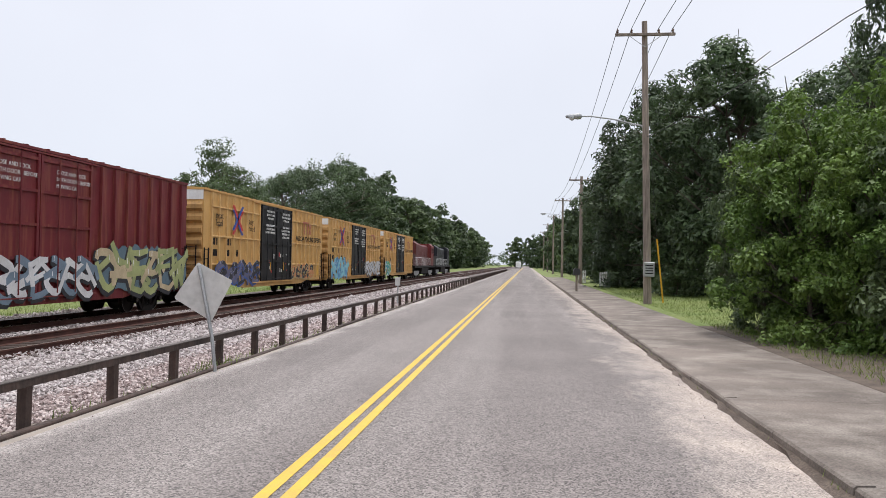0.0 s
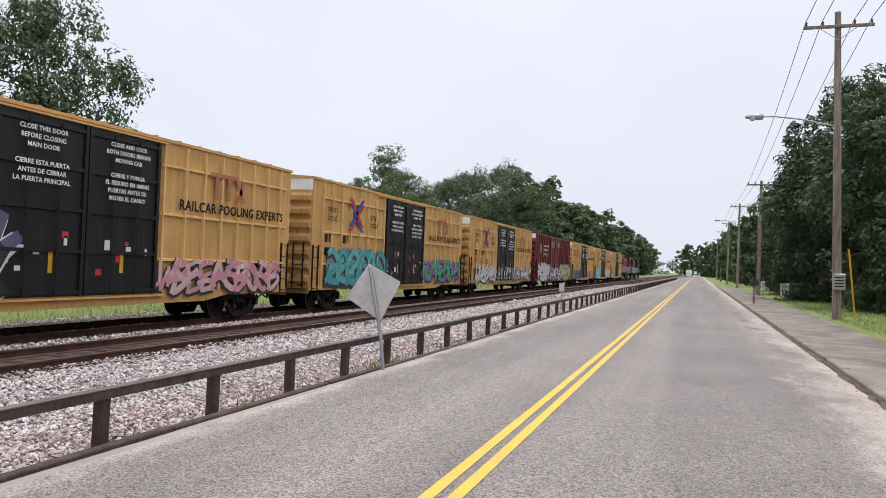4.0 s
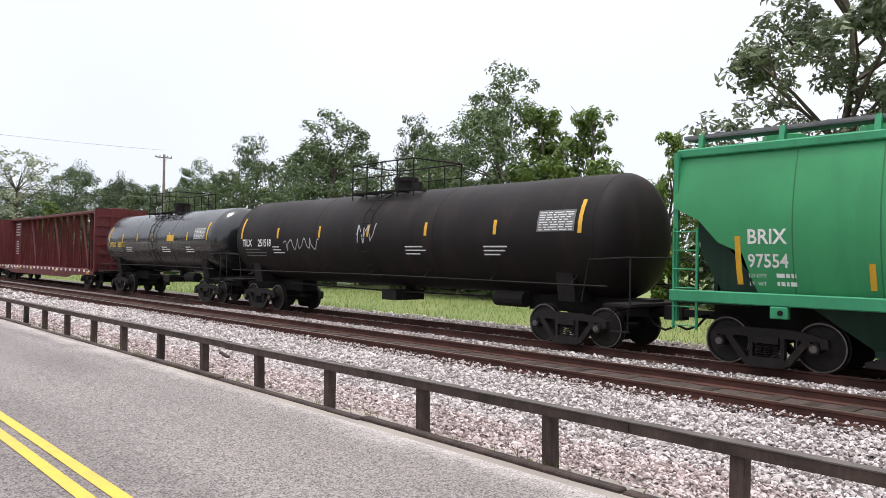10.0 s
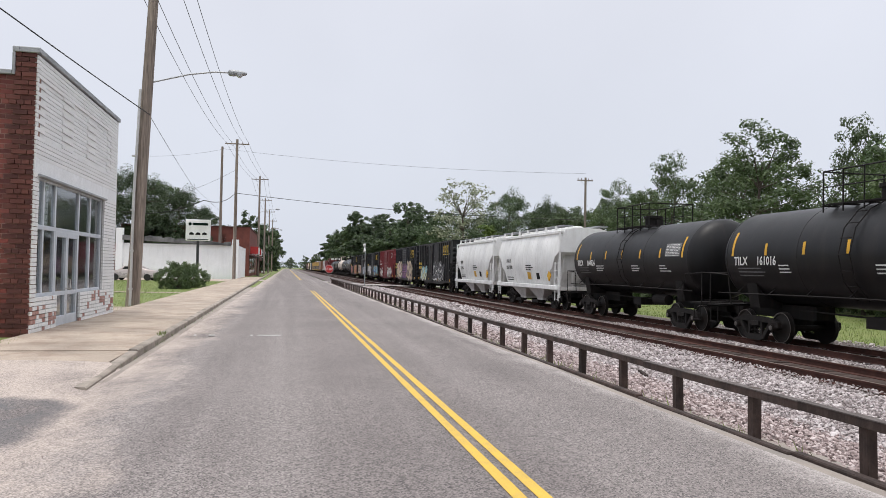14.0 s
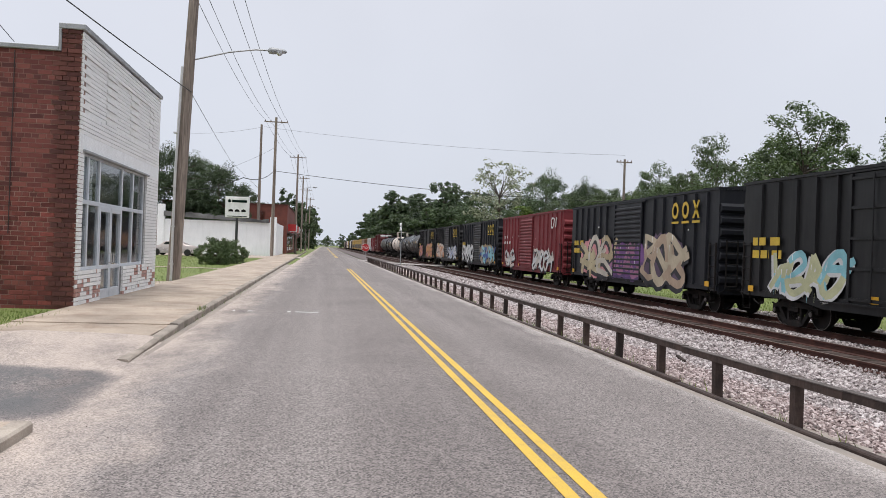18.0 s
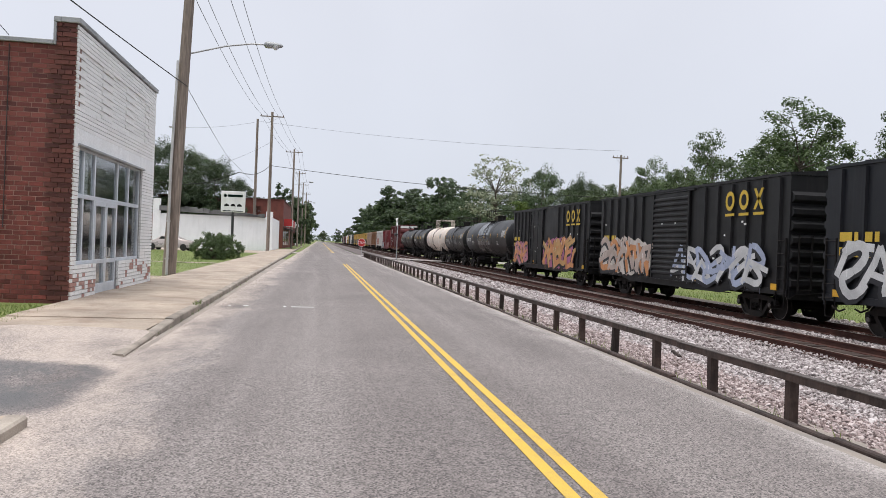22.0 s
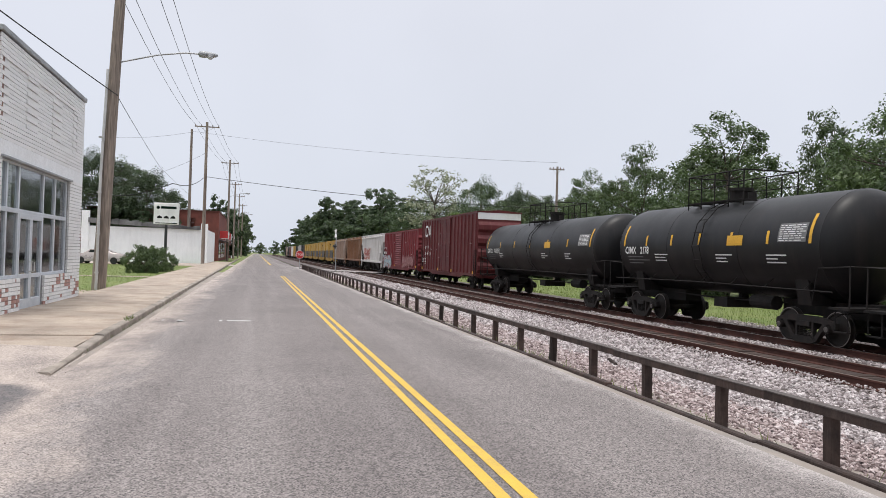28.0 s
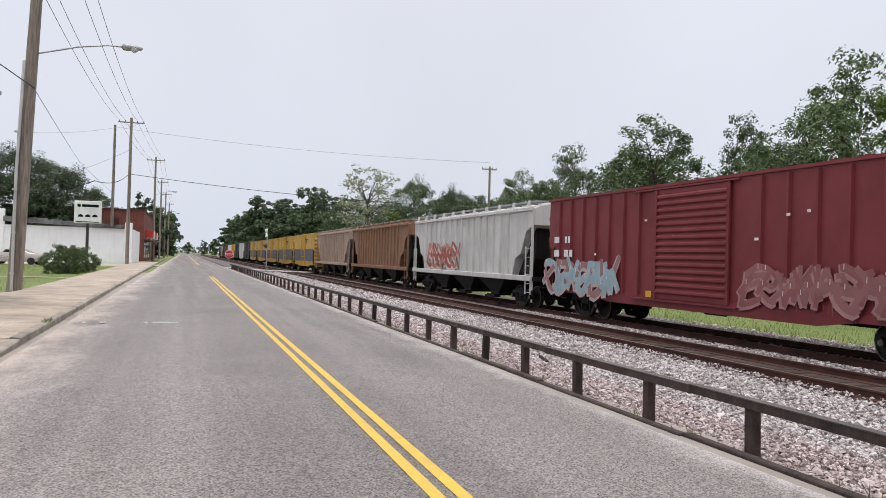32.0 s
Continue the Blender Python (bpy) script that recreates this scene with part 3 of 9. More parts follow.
KERB_ME = shared("kerb_stone", kerb_mesh, KERB)
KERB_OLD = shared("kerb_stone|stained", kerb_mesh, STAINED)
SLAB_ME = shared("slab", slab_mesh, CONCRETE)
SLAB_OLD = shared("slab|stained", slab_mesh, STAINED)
pavements = []
for y0, n, x, w, nm in ((-6.9, 66, 2.32, 1.0, "pavement_north"), (-10.6, 90, 2.46, 1.12, "pavement_south")):
    north = nm == "pavement_north"
    pv = thing(nm, "leaf-stained concrete pavement with a low dirty kerb" if north else "tan concrete pavement with a low kerb, stained and cracked", "pavement", kind="structure")
    pavements.append(pv)
    rnd = random.Random(11)
    for k in range(n):
        y = y0 + 1.8 * k if north else y0 - 1.8 * (k + 1)
        low = (-0.055 if k < 4 else -0.03) if north else (-0.06, -0.02, 0.0)[min(k, 2)]
        xk = x if north else x + 0.007 * 1.8 * k
        tip = 0.0 if north or k > 1 else 1.3
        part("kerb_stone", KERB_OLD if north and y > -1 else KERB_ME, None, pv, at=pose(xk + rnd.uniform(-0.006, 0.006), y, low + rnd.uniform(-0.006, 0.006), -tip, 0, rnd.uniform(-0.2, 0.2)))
        if y < -110 or y > 95:
            continue
        if not north and k < 1:
            continue
        m = pose(xk + 0.16, y, 0.10 + low + 0.0, rnd.uniform(-0.04, 0.04), 0) @ Matrix.Diagonal((w if north else w * 1.16, 1, 1, 1))
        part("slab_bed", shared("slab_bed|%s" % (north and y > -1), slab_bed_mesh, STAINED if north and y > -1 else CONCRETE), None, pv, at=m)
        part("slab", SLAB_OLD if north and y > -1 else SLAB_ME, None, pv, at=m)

LITTER = surf("gutter_litter", (0.075, 0.055, 0.043), (0.13, 0.10, 0.08), 50, 3.0, 0.95, bump=0.6, speck=0.4)
strip("gutter", [(2.26, -0.046), (2.30, 0.0), (2.36, 0.028)], -1.0, 90, LITTER, 260, "dark leaf litter and soil in the gutter", "road edge", jag=0.05, seed=17)
strip("gutter", [(2.34, -0.056), (2.42, -0.032), (2.60, -0.02), (2.95, -0.012)], -60, -11.4, SAND, 160, "pale sandy soil in the gutter", "road edge", jag=0.03, seed=18)

strip("verge_soil", [(4.42, -0.05), (4.56, 0.05), (6.2, 0.06), (9.0, 0.05)], 5.5, 21.0, LITTER, 60, "brown soil and leaf litter at the foot of the thicket", "ground", jag=0.09, seed=23)

# ---- railway tracks ----
def rail_section(bm, y0, y1):
    prism(bm, [(-0.07, -0.175), (-0.07, -0.16), (-0.015, -0.135), (-0.012, -0.05), (-0.036, -0.035), (-0.036, -0.004), (-0.03, 0.0), (0.03, 0.0), (0.036, -0.004), (0.036, -0.035), (0.012, -0.05), (0.015, -0.135), (0.07, -0.16), (0.07, -0.175)], "y", y0, y1)
    bx(bm, -0.026, 0.026, y0, y1, 0.0, 0.002, 1)


def tie_mesh(bm):
    rbx(bm, -1.3, 1.3, -0.115, 0.115, -0.33, -0.165, 0.012)


TIE_ME = shared("tie", tie_mesh, TIE)
for nm, x, z in (("track_near", TRACK_NEAR, RAIL_NEAR), ("track_far", TRACK_FAR, RAIL_FAR)):
    tr = thing(nm, "railway track of rusty rails on dark wooden ties", "railway track", at=(x, 0, z), kind="structure")
    for s in (-0.7525, 0.7525):
        bm = bmesh.new()
        rail_section(bm, -700, 700)
        part("rail", bm, [RAIL, RAIL_TOP], tr, at=(s, 0, 0))
    rnd = random.Random(5)
    for k in range(-110, 110):
        part("tie", TIE_ME, None, tr, at=pose(rnd.uniform(-0.05, 0.05), 0.54 * k + rnd.uniform(-0.03, 0.03), rnd.uniform(-0.01, 0.012), 0, 0, rnd.uniform(-1, 1)))
    bm = bmesh.new()
    for k in range(-1100, 1100):
        if -110 <= k < 110:
            continue
        bx(bm, -1.3, 1.3, 0.54 * k - 0.11, 0.54 * k + 0.11, -0.3, -0.168)
    ob = part("distant_ties", bm, TIE, tr)
    ob["kind"] = "stuff"


# ---- loose stones ----
def stones(name, boxes, seed, label, mat=STONE):
    """Thousands of broken stones strewn over strips (x0, x1, y0, y1, count, size, height of the bed at x)."""
    rng = np.random.default_rng(seed)
    base = np.array([(1, 0, 0), (-0.6, 0.8, 0), (-0.6, -0.8, 0), (0.35, 0.4, 0.8), (-0.5, 0.1, 0.9), (0.2, -0.5, 0.75)], float)
    tri = np.array([(3, 4, 5), (0, 3, 5), (0, 1, 3), (1, 4, 3), (1, 2, 4), (2, 5, 4), (2, 0, 5)])
    V, F, n0 = [], [], 0
    for x0, x1, y0, y1, n, size, h in boxes:
        c = np.stack([rng.uniform(x0, x1, n), rng.uniform(y0, y1, n), np.zeros(n)], 1)
        c[:, 2] = np.interp(-c[:, 0], [-q[0] for q in h], [q[1] for q in h]) + rng.uniform(-0.012, 0.026, n) * size / 0.034
        s = size * rng.lognormal(0, 0.28, (n, 1, 1)) * rng.uniform(0.55, 1.1, (n, 6, 1)) * np.array([1, 1, 0.75])
        a = rng.uniform(0, 2 * np.pi, (n, 3))
        a[:, 1] = rng.normal(0, 0.4, n)
        ca, sa = np.cos(a), np.sin(a)
        z_, o_ = np.zeros(n), np.ones(n)
        Rz = np.stack([ca[:, 0], -sa[:, 0], z_, sa[:, 0], ca[:, 0], z_, z_, z_, o_], 1).reshape(n, 3, 3)
        Rx = np.stack([o_, z_, z_, z_, ca[:, 1], -sa[:, 1], z_, sa[:, 1], ca[:, 1]], 1).reshape(n, 3, 3)
        p = np.einsum("nij,nkj->nki", Rz @ Rx, base[None] * s) + c[:, None]
        V.append(p.reshape(-1, 3))
        F.append((tri[None] + (n0 + 6 * np.arange(n))[:, None, None]).reshape(-1, 3))
        n0 += 6 * n
    me = bpy.data.meshes.new(name)
    me.from_pydata(np.concatenate(V), [], np.concatenate(F))
    me.materials.append(mat)
    return tagged(new(name, me), label, "ballast stones", kind="stuff")


BED = [(-5.02, -0.15), (-5.6, -0.24), (-6.6, -0.40), (-7.8, -0.46), (-9.6, -0.47), (-9.98, -0.515), (-12.72, -0.515), (-13.2, -0.49), (-13.72, -0.51), (-13.82, -0.575), (-16.48, -0.575), (-16.6, -0.50), (-18.2, -0.54), (-19.2, -0.78)]
stones("ballast_stones", [(-10.4, -6.7, -15, 15, 46000, 0.036, BED), (-10.4, -6.7, -36, -15, 17000, 0.047, BED), (-10.4, -6.7, 15, 40, 18000, 0.048, BED),
                          (-10.4, -6.7, -90, -36, 7000, 0.08, BED), (-10.4, -6.7, 40, 110, 8000, 0.085, BED),
                          (-10.62, -10.2, -30, 30, 3500, 0.03, [(-10.0, -0.44), (-11.0, -0.475)]), (-14.2, -12.5, -30, 30, 12000, 0.042, BED), (-15.8, -14.5, -30, 30, 4000, 0.036, BED), (-19.0, -16.4, -30, 30, 6000, 0.05, BED)],
       4, "loose crushed pale grey ballast stones")
stones("dusty_ballast_stones", [(-6.9, -4.98, -15, 15, 29000, 0.033, BED), (-6.9, -4.98, -36, -15, 9000, 0.044, BED), (-6.9, -4.98, 15, 40, 10000, 0.046, BED), (-6.9, -4.98, -90, -36, 4000, 0.072, BED), (-6.9, -4.98, 40, 110, 4500, 0.076, BED)],
       6, "loose dusty pinkish ballast stones beside the fence", DIRTY_STONE)


stones("road_gravel", [(1.4, 2.35, -12.5, -6.2, 260, 0.007, [(2.6, -0.045), (1.2, 0.0), (0.5, 0.008)]), (1.9, 2.3, -45, -12, 250, 0.008, [(2.6, -0.045), (1.2, 0.0)]), (1.9, 2.25, 3, 40, 500, 0.010, [(2.6, -0.045), (1.2, 0.0)]), (-4.4, -4.0, -30, 30, 500, 0.010, [(-3.4, 0.0), (-4.42, -0.03)])],
       8, "small grey pebbles scattered along the road edges", DIRTY_STONE)


# ---- low guard fence along the road ----
def post_mesh(bm):
    rbx(bm, -0.05, 0.05, -0.052, 0.052, -0.55, 0.53, 0.006)


def span_mesh(bm):
    rbx(bm, -0.012, 0.02, -1.605, 1.605, -0.078, 0.0, 0.004)
    bx(bm, -0.075, 0.025, -1.605, 1.605, 0.001, 0.011, 1)


def base_board(bm):
    rbx(bm, -0.05, 0.05, -1.59, 1.59, -0.12, 0.0, 0.012)


POST_ME = shared("post", post_mesh, [FENCE, FENCE_TOP])
SPAN_ME = shared("fence_rail", span_mesh, [FENCE, FENCE_TOP])
BOARD_ME = shared("base_board", base_board, FENCE)
fence = thing("guard_fence", "low weathered brown guard fence with square posts and one rail", "fence", at=(-4.85, 0, -0.12))
rnd = random.Random(21)
for k in range(-115, 61):
    y = 11.82 - 1.597 * k
    part("post", POST_ME, None, fence, at=pose(-0.03 + rnd.uniform(-0.01, 0.01), y, rnd.uniform(-0.01, 0.006), rnd.uniform(-1.2, 1.2), rnd.uniform(-1.2, 1.2)))
    if k % 2 == 0:
        part("fence_rail", SPAN_ME, None, fence, at=pose(0.04, y - 0.8, 0.525 + rnd.uniform(-0.006, 0.006), rnd.uniform(-0.12, 0.12)))
        part("base_board", BOARD_ME, None, fence, at=pose(0.1 + rnd.uniform(-0.02, 0.02), y - 0.8, 0.06 + rnd.uniform(-0.02, 0.02), rnd.uniform(-0.3, 0.3), 0, rnd.uniform(-0.5, 0.5)))


# ---- the freight train: every car rests on the far track, front towards +y, near side +x ----
SPEED = 14.0
CARS = []          # (car, place of its middle at 0 s)
WHEELS = []        # (wheelset, middle of its car at 0 s, place on the car)


def wheelset_mesh(bm):
    for s in (-1, 1):
        lathe(bm, [(s * 0.655, 0.0), (s * 0.655, 0.475), (s * 0.685, 0.48), (s * 0.69, 0.458), (s * 0.79, 0.452), (s * 0.80, 0.40), (s * 0.775, 0.385), (s * 0.765, 0.19), (s * 0.80, 0.13), (s * 0.80, 0.0)], "x", 28)
        ring = [[bm.verts.new((s * 0.8025, r * math.cos(k * math.pi / 14), r * math.sin(k * math.pi / 14))) for k in range(28)] for r in (0.452, 0.428)]
        for k in range(28):
            q = (k + 1) % 28
            bm.faces.new((ring[0][k], ring[0][q], ring[1][q], ring[1][k]) if s > 0 else (ring[0][q], ring[0][k], ring[1][k], ring[1][q])).material_index = 1
        cyl(bm, (s * 1.03, 0, 0), "x", 0.105, 0.11, 12)
        cyl(bm, (s * 1.145, 0, 0), "x", 0.07, 0.008, 8, mi=1)
        for k in range(3):
            a = 2.1 * k + 0.4
            cyl(bm, (s * 1.16, 0.045 * math.cos(a), 0.045 * math.sin(a)), "x", 0.014, 0.012, 6, mi=1)
    cyl(bm, (0, 0, 0), "x", 0.085, 1.0, 10)


def side_frame_mesh(bm):
    """A cast side frame with its two windows, seen from the side (y, z about the axle line)."""
    prism(bm, [(-1.12, 0.02), (-1.10, 0.17), (-0.86, 0.24), (-0.42, 0.30), (0.42, 0.30), (0.86, 0.24), (1.10, 0.17), (1.12, 0.02), (0.98, -0.02), (0.96, 0.12), (0.80, 0.12), (0.78, 0.03), (0.62, 0.13), (-0.62, 0.13), (-0.78, 0.03), (-0.80, 0.12), (-0.96, 0.12), (-0.98, -0.02)], "x", -0.06, 0.06)
    for s in (-1, 1):
        prism(bm, [(s * 0.80, 0.08), (s * 0.66, 0.10), (s * 0.30, -0.34), (s * 0.44, -0.36)], "x", -0.065, 0.065)
        prism(bm, [(s * 0.34, 0.16), (s * 0.26, 0.16), (s * 0.26, -0.24), (s * 0.34, -0.30)], "x", -0.055, 0.055)
    prism(bm, [(-0.44, -0.36), (-0.32, -0.24), (0.32, -0.24), (0.44, -0.36), (0.30, -0.42), (-0.30, -0.42)], "x", -0.09, 0.09)
    bx(bm, -0.10, 0.10, -0.24, 0.24, 0.02, 0.15)


def spring_mesh(bm):
    for y in (-0.17, 0.0, 0.17):
        for k in range(6):
            lathe(bm, [(-0.235 + 0.043 * k, 0.055), (-0.220 + 0.043 * k, 0.076), (-0.205 + 0.043 * k, 0.055)], "z", 10, (0, y, 0))


def bolster_mesh(bm):
    bx(bm, -0.95, 0.95, -0.17, 0.17, 0.0, 0.22)
    bx(bm, -0.62, 0.62, -0.62, -0.56, -0.12, 0.0)
    bx(bm, -0.62, 0.62, 0.56, 0.62, -0.12, 0.0)
    cyl(bm, (0, 0, 0.27), "z", 0.2, 0.06, 12)
    for s in (-1, 1):
        bx(bm, s * 0.72 - 0.05, s * 0.72 + 0.05, -0.48, -0.40, -0.2, 0.1)
        bx(bm, s * 0.72 - 0.05, s * 0.72 + 0.05, 0.40, 0.48, -0.2, 0.1)


def truck(car, y, y_car, base=0.89):
    t = part("truck", shared("truck", bolster_mesh, TRUCK), None, car, at=(0, y, 0.457))
    for s in (-1, 1):
        part("side_frame", shared("side_frame", side_frame_mesh, TRUCK), None, t, at=(s * 1.0, 0, 0))
        part("spring_pack", shared("spring_pack", spring_mesh, TRUCK, 40), None, t, at=(s * 1.0, 0, 0.0))["kind"] = "stuff"
        w = part("wheelset", shared("wheelset", wheelset_mesh, [WHEEL, TREAD], 35), None, t, at=(0, s * base, 0.0))
        WHEELS.append((w, y_car, y + s * base, s * base))
    return t


def coupler_mesh(bm):
    bx(bm, -0.07, 0.07, -0.55, 0.35, -0.08, 0.08)
    bx(bm, -0.14, 0.16, 0.2, 0.42, -0.16, 0.14)
    tube(bm, [(0.25, -0.2, -0.02), (0.28, 0.05, -0.28), (0.26, 0.3, -0.38), (0.22, 0.5, -0.30)], 0.028, 6)
    bx(bm, -0.45, -0.1, -0.42, -0.38, -0.05, 0.02)
    tube(bm, [(0.1, -0.3, 0.1), (1.2, -0.35, 0.02), (1.45, -0.35, -0.12)], 0.016, 5)


def ladder_mesh(h, n, w=0.42):
    def make(bm):
        for s in (-w / 2, w / 2):
            bx(bm, 0.0, 0.05, s - 0.02, s + 0.02, 0, h)
        for k in range(n):
            z = 0.08 + (h - 0.16) * k / max(1, n - 1)
            tube(bm, [(0.04, -w / 2, z), (0.07, -w / 2 + 0.03, z), (0.07, w / 2 - 0.03, z), (0.04, w / 2, z)], 0.013, 5)
    return make


def stirrup_mesh(bm):
    tube(bm, [(0, -0.2, 0.0), (0, -0.2, -0.42), (0, 0.2, -0.42), (0, 0.2, 0.0)], 0.016, 5)


def brake_gear_mesh(bm):
    cyl(bm, (0.3, 0.0, 0.0), "y", 0.17, 0.42, 12)
    cyl(bm, (-0.45, 1.2, 0.02), "y", 0.13, 0.3, 10)
    bx(bm, 0.1, 0.5, -0.9, -0.6, -0.12, 0.14)
    tube(bm, [(0.0, -3.4, 0.02), (0.2, -0.5, 0.0), (0.25, 3.4, 0.02)], 0.02, 5)
    tube(bm, [(0.75, -3.9, -0.05), (0.75, 3.9, -0.05)], 0.018, 5)


def car_root(name, label, mid, length, group=""):
    car = thing(name, label, "freight car" if name != "locomotive" else "locomotive", at=(TRACK_FAR, mid, RAIL_FAR), group=group)
    CARS.append((car, mid))
    if name != "locomotive":
        for s in (-1, 1):
            part("coupler", shared("coupler", coupler_mesh, UNDER), None, car, at=Matrix.Translation((0, s * (length / 2 - 0.42), 0.86)) @ (pose(0, 0, 0) if s > 0 else pose(0, 0, 0, 0, 0, 180)))
    return car


def over(x, z, lift=0.0):
    """The place across the car of a field at a height: a plain number, or a curved side."""
    return (x(z) if callable(x) else x) + lift


def field_box(bm, x, y0, y1, z0, z1, t=0.003, mi=0):
    """A thin painted field that follows a flat or curved side."""
    n = 3 if callable(x) and z1 - z0 > 0.3 else 1
    for k in range(n):
        a, b = z0 + (z1 - z0) * k / n, z0 + (z1 - z0) * (k + 1) / n
        xa, xb = over(x, a), over(x, b)
        v = [bm.verts.new(q) for q in ((xa, y0, a), (xa + t, y0, a), (xa + t, y1, a), (xa, y1, a), (xb, y0, b), (xb + t, y0, b), (xb + t, y1, b), (xb, y1, b))]
        for f in ((3, 2, 1, 0), (4, 5, 6, 7), (0, 1, 5, 4), (1, 2, 6, 5), (2, 3, 7, 6), (3, 0, 4, 7)):
            bm.faces.new([v[i] for i in f]).material_index = mi


def on_side(x, y, z, h=0.3):
    """A pose for words on a flat or curved side."""
    if not callable(x):
        return Matrix.Translation((x, y, z)) @ EAST
    tilt = math.atan2(x(z + h) - x(z), h)
    return Matrix.Translation((x(z) + 0.002, y, z)) @ Matrix.Rotation(tilt, 4, "Y") @ EAST


def plate(car, name, y0, y1, z0, z1, x, mat, label=""):
    """A thin painted field on the near side."""
    bm = bmesh.new()
    field_box(bm, x, y0, y1, z0, z1, 0.004)
    return part(name, bm, mat, car, label)


def bars(car, name, y, z, rows, x, mat, label=""):
    """Small lettering that cannot be read: rows of (offset, width, height, drop)."""
    bm = bmesh.new()
    rnd = random.Random(int(y * 100) + int(z * 10))
    for dy, w, h, dz in rows:
        a = 0.0
        while a < w:
            s = min(rnd.uniform(0.6, 2.2) * h, w - a)
            field_box(bm, x, y + dy + a, y + dy + a + s, z - dz - h, z - dz)
            a += s + 0.35 * h
    ob = part(name, bm, mat, car, label)
    ob["kind"] = "stuff"
    return ob


def letter_blocks(car, name, y, z, h, n, pitch, x, mat, gaps=(), seed=1, label=""):
    """A company name or number drawn as plain shapes: two upright bars for every character."""
    bm = bmesh.new()
    t = min(h * 0.22, pitch * 0.24)
    for k in range(n):
        if k in gaps:
            continue
        a = y + k * pitch
        w = pitch * 0.74
        field_box(bm, x, a, a + t, z, z + h)
        field_box(bm, x, a + w - t, a + w, z, z + h)
    ob = part(name, bm, mat, car, label)
    ob["kind"] = "stuff"
    return ob


def mark_shapes(car, name, shapes, y, z, h, pitch, x, mat, label="", t=0.17, wide=0.8):
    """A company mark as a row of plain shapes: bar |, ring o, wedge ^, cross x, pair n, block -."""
    bm = bmesh.new()
    t *= h

    def quad(pts):
        bm.faces.new([bm.verts.new((over(x, b, 0.003), a, b)) for a, b in pts])

    for k, c in enumerate(shapes):
        w = pitch * wide
        a0, cy, cz = y + k * pitch, y + k * pitch + w / 2, z + h / 2
        if c == "|":
            quad([(cy - t / 2, z), (cy + t / 2, z), (cy + t / 2, z + h), (cy - t / 2, z + h)])
        elif c == "n":
            for a in (a0, a0 + w - t):
                quad([(a, z), (a + t, z), (a + t, z + h), (a, z + h)])
            quad([(a0 + t, z + h * 0.75), (a0 + t, z + h * 0.98), (a0 + w - t, z + h * 0.25), (a0 + w - t, z + h * 0.02)])
        elif c in "^x":
            for s in (-1, 1):
                if c == "^":
                    quad([(cy + s * w / 2, z), (cy + s * (w / 2 - t), z), (cy - s * t * 0.1, z + h), (cy + s * t * 0.75, z + h)])
                else:
                    quad([(cy - s * w / 2, z), (cy - s * (w / 2 - t * 1.1), z), (cy + s * w / 2, z + h), (cy + s * (w / 2 - t * 1.1), z + h)])
        elif c == "o":
            m = 14
            for q in range(m):
                p0, p1 = 2 * math.pi * q / m, 2 * math.pi * (q + 1) / m
                quad([(cy + r * math.cos(p) * w / 2 * f, cz + math.sin(p) * (h / 2 * f)) for p, r, f in ((p0, 1, 1), (p1, 1, 1), (p1, 1, 1 - 2.1 * t / h), (p0, 1, 1 - 2.1 * t / h))])
        elif c == "-":
            quad([(a0, z), (a0 + w, z), (a0 + w, z + h), (a0, z + h)])
    ob = part(name, bm, mat, car, label)
    ob["kind"] = "stuff"
    return ob


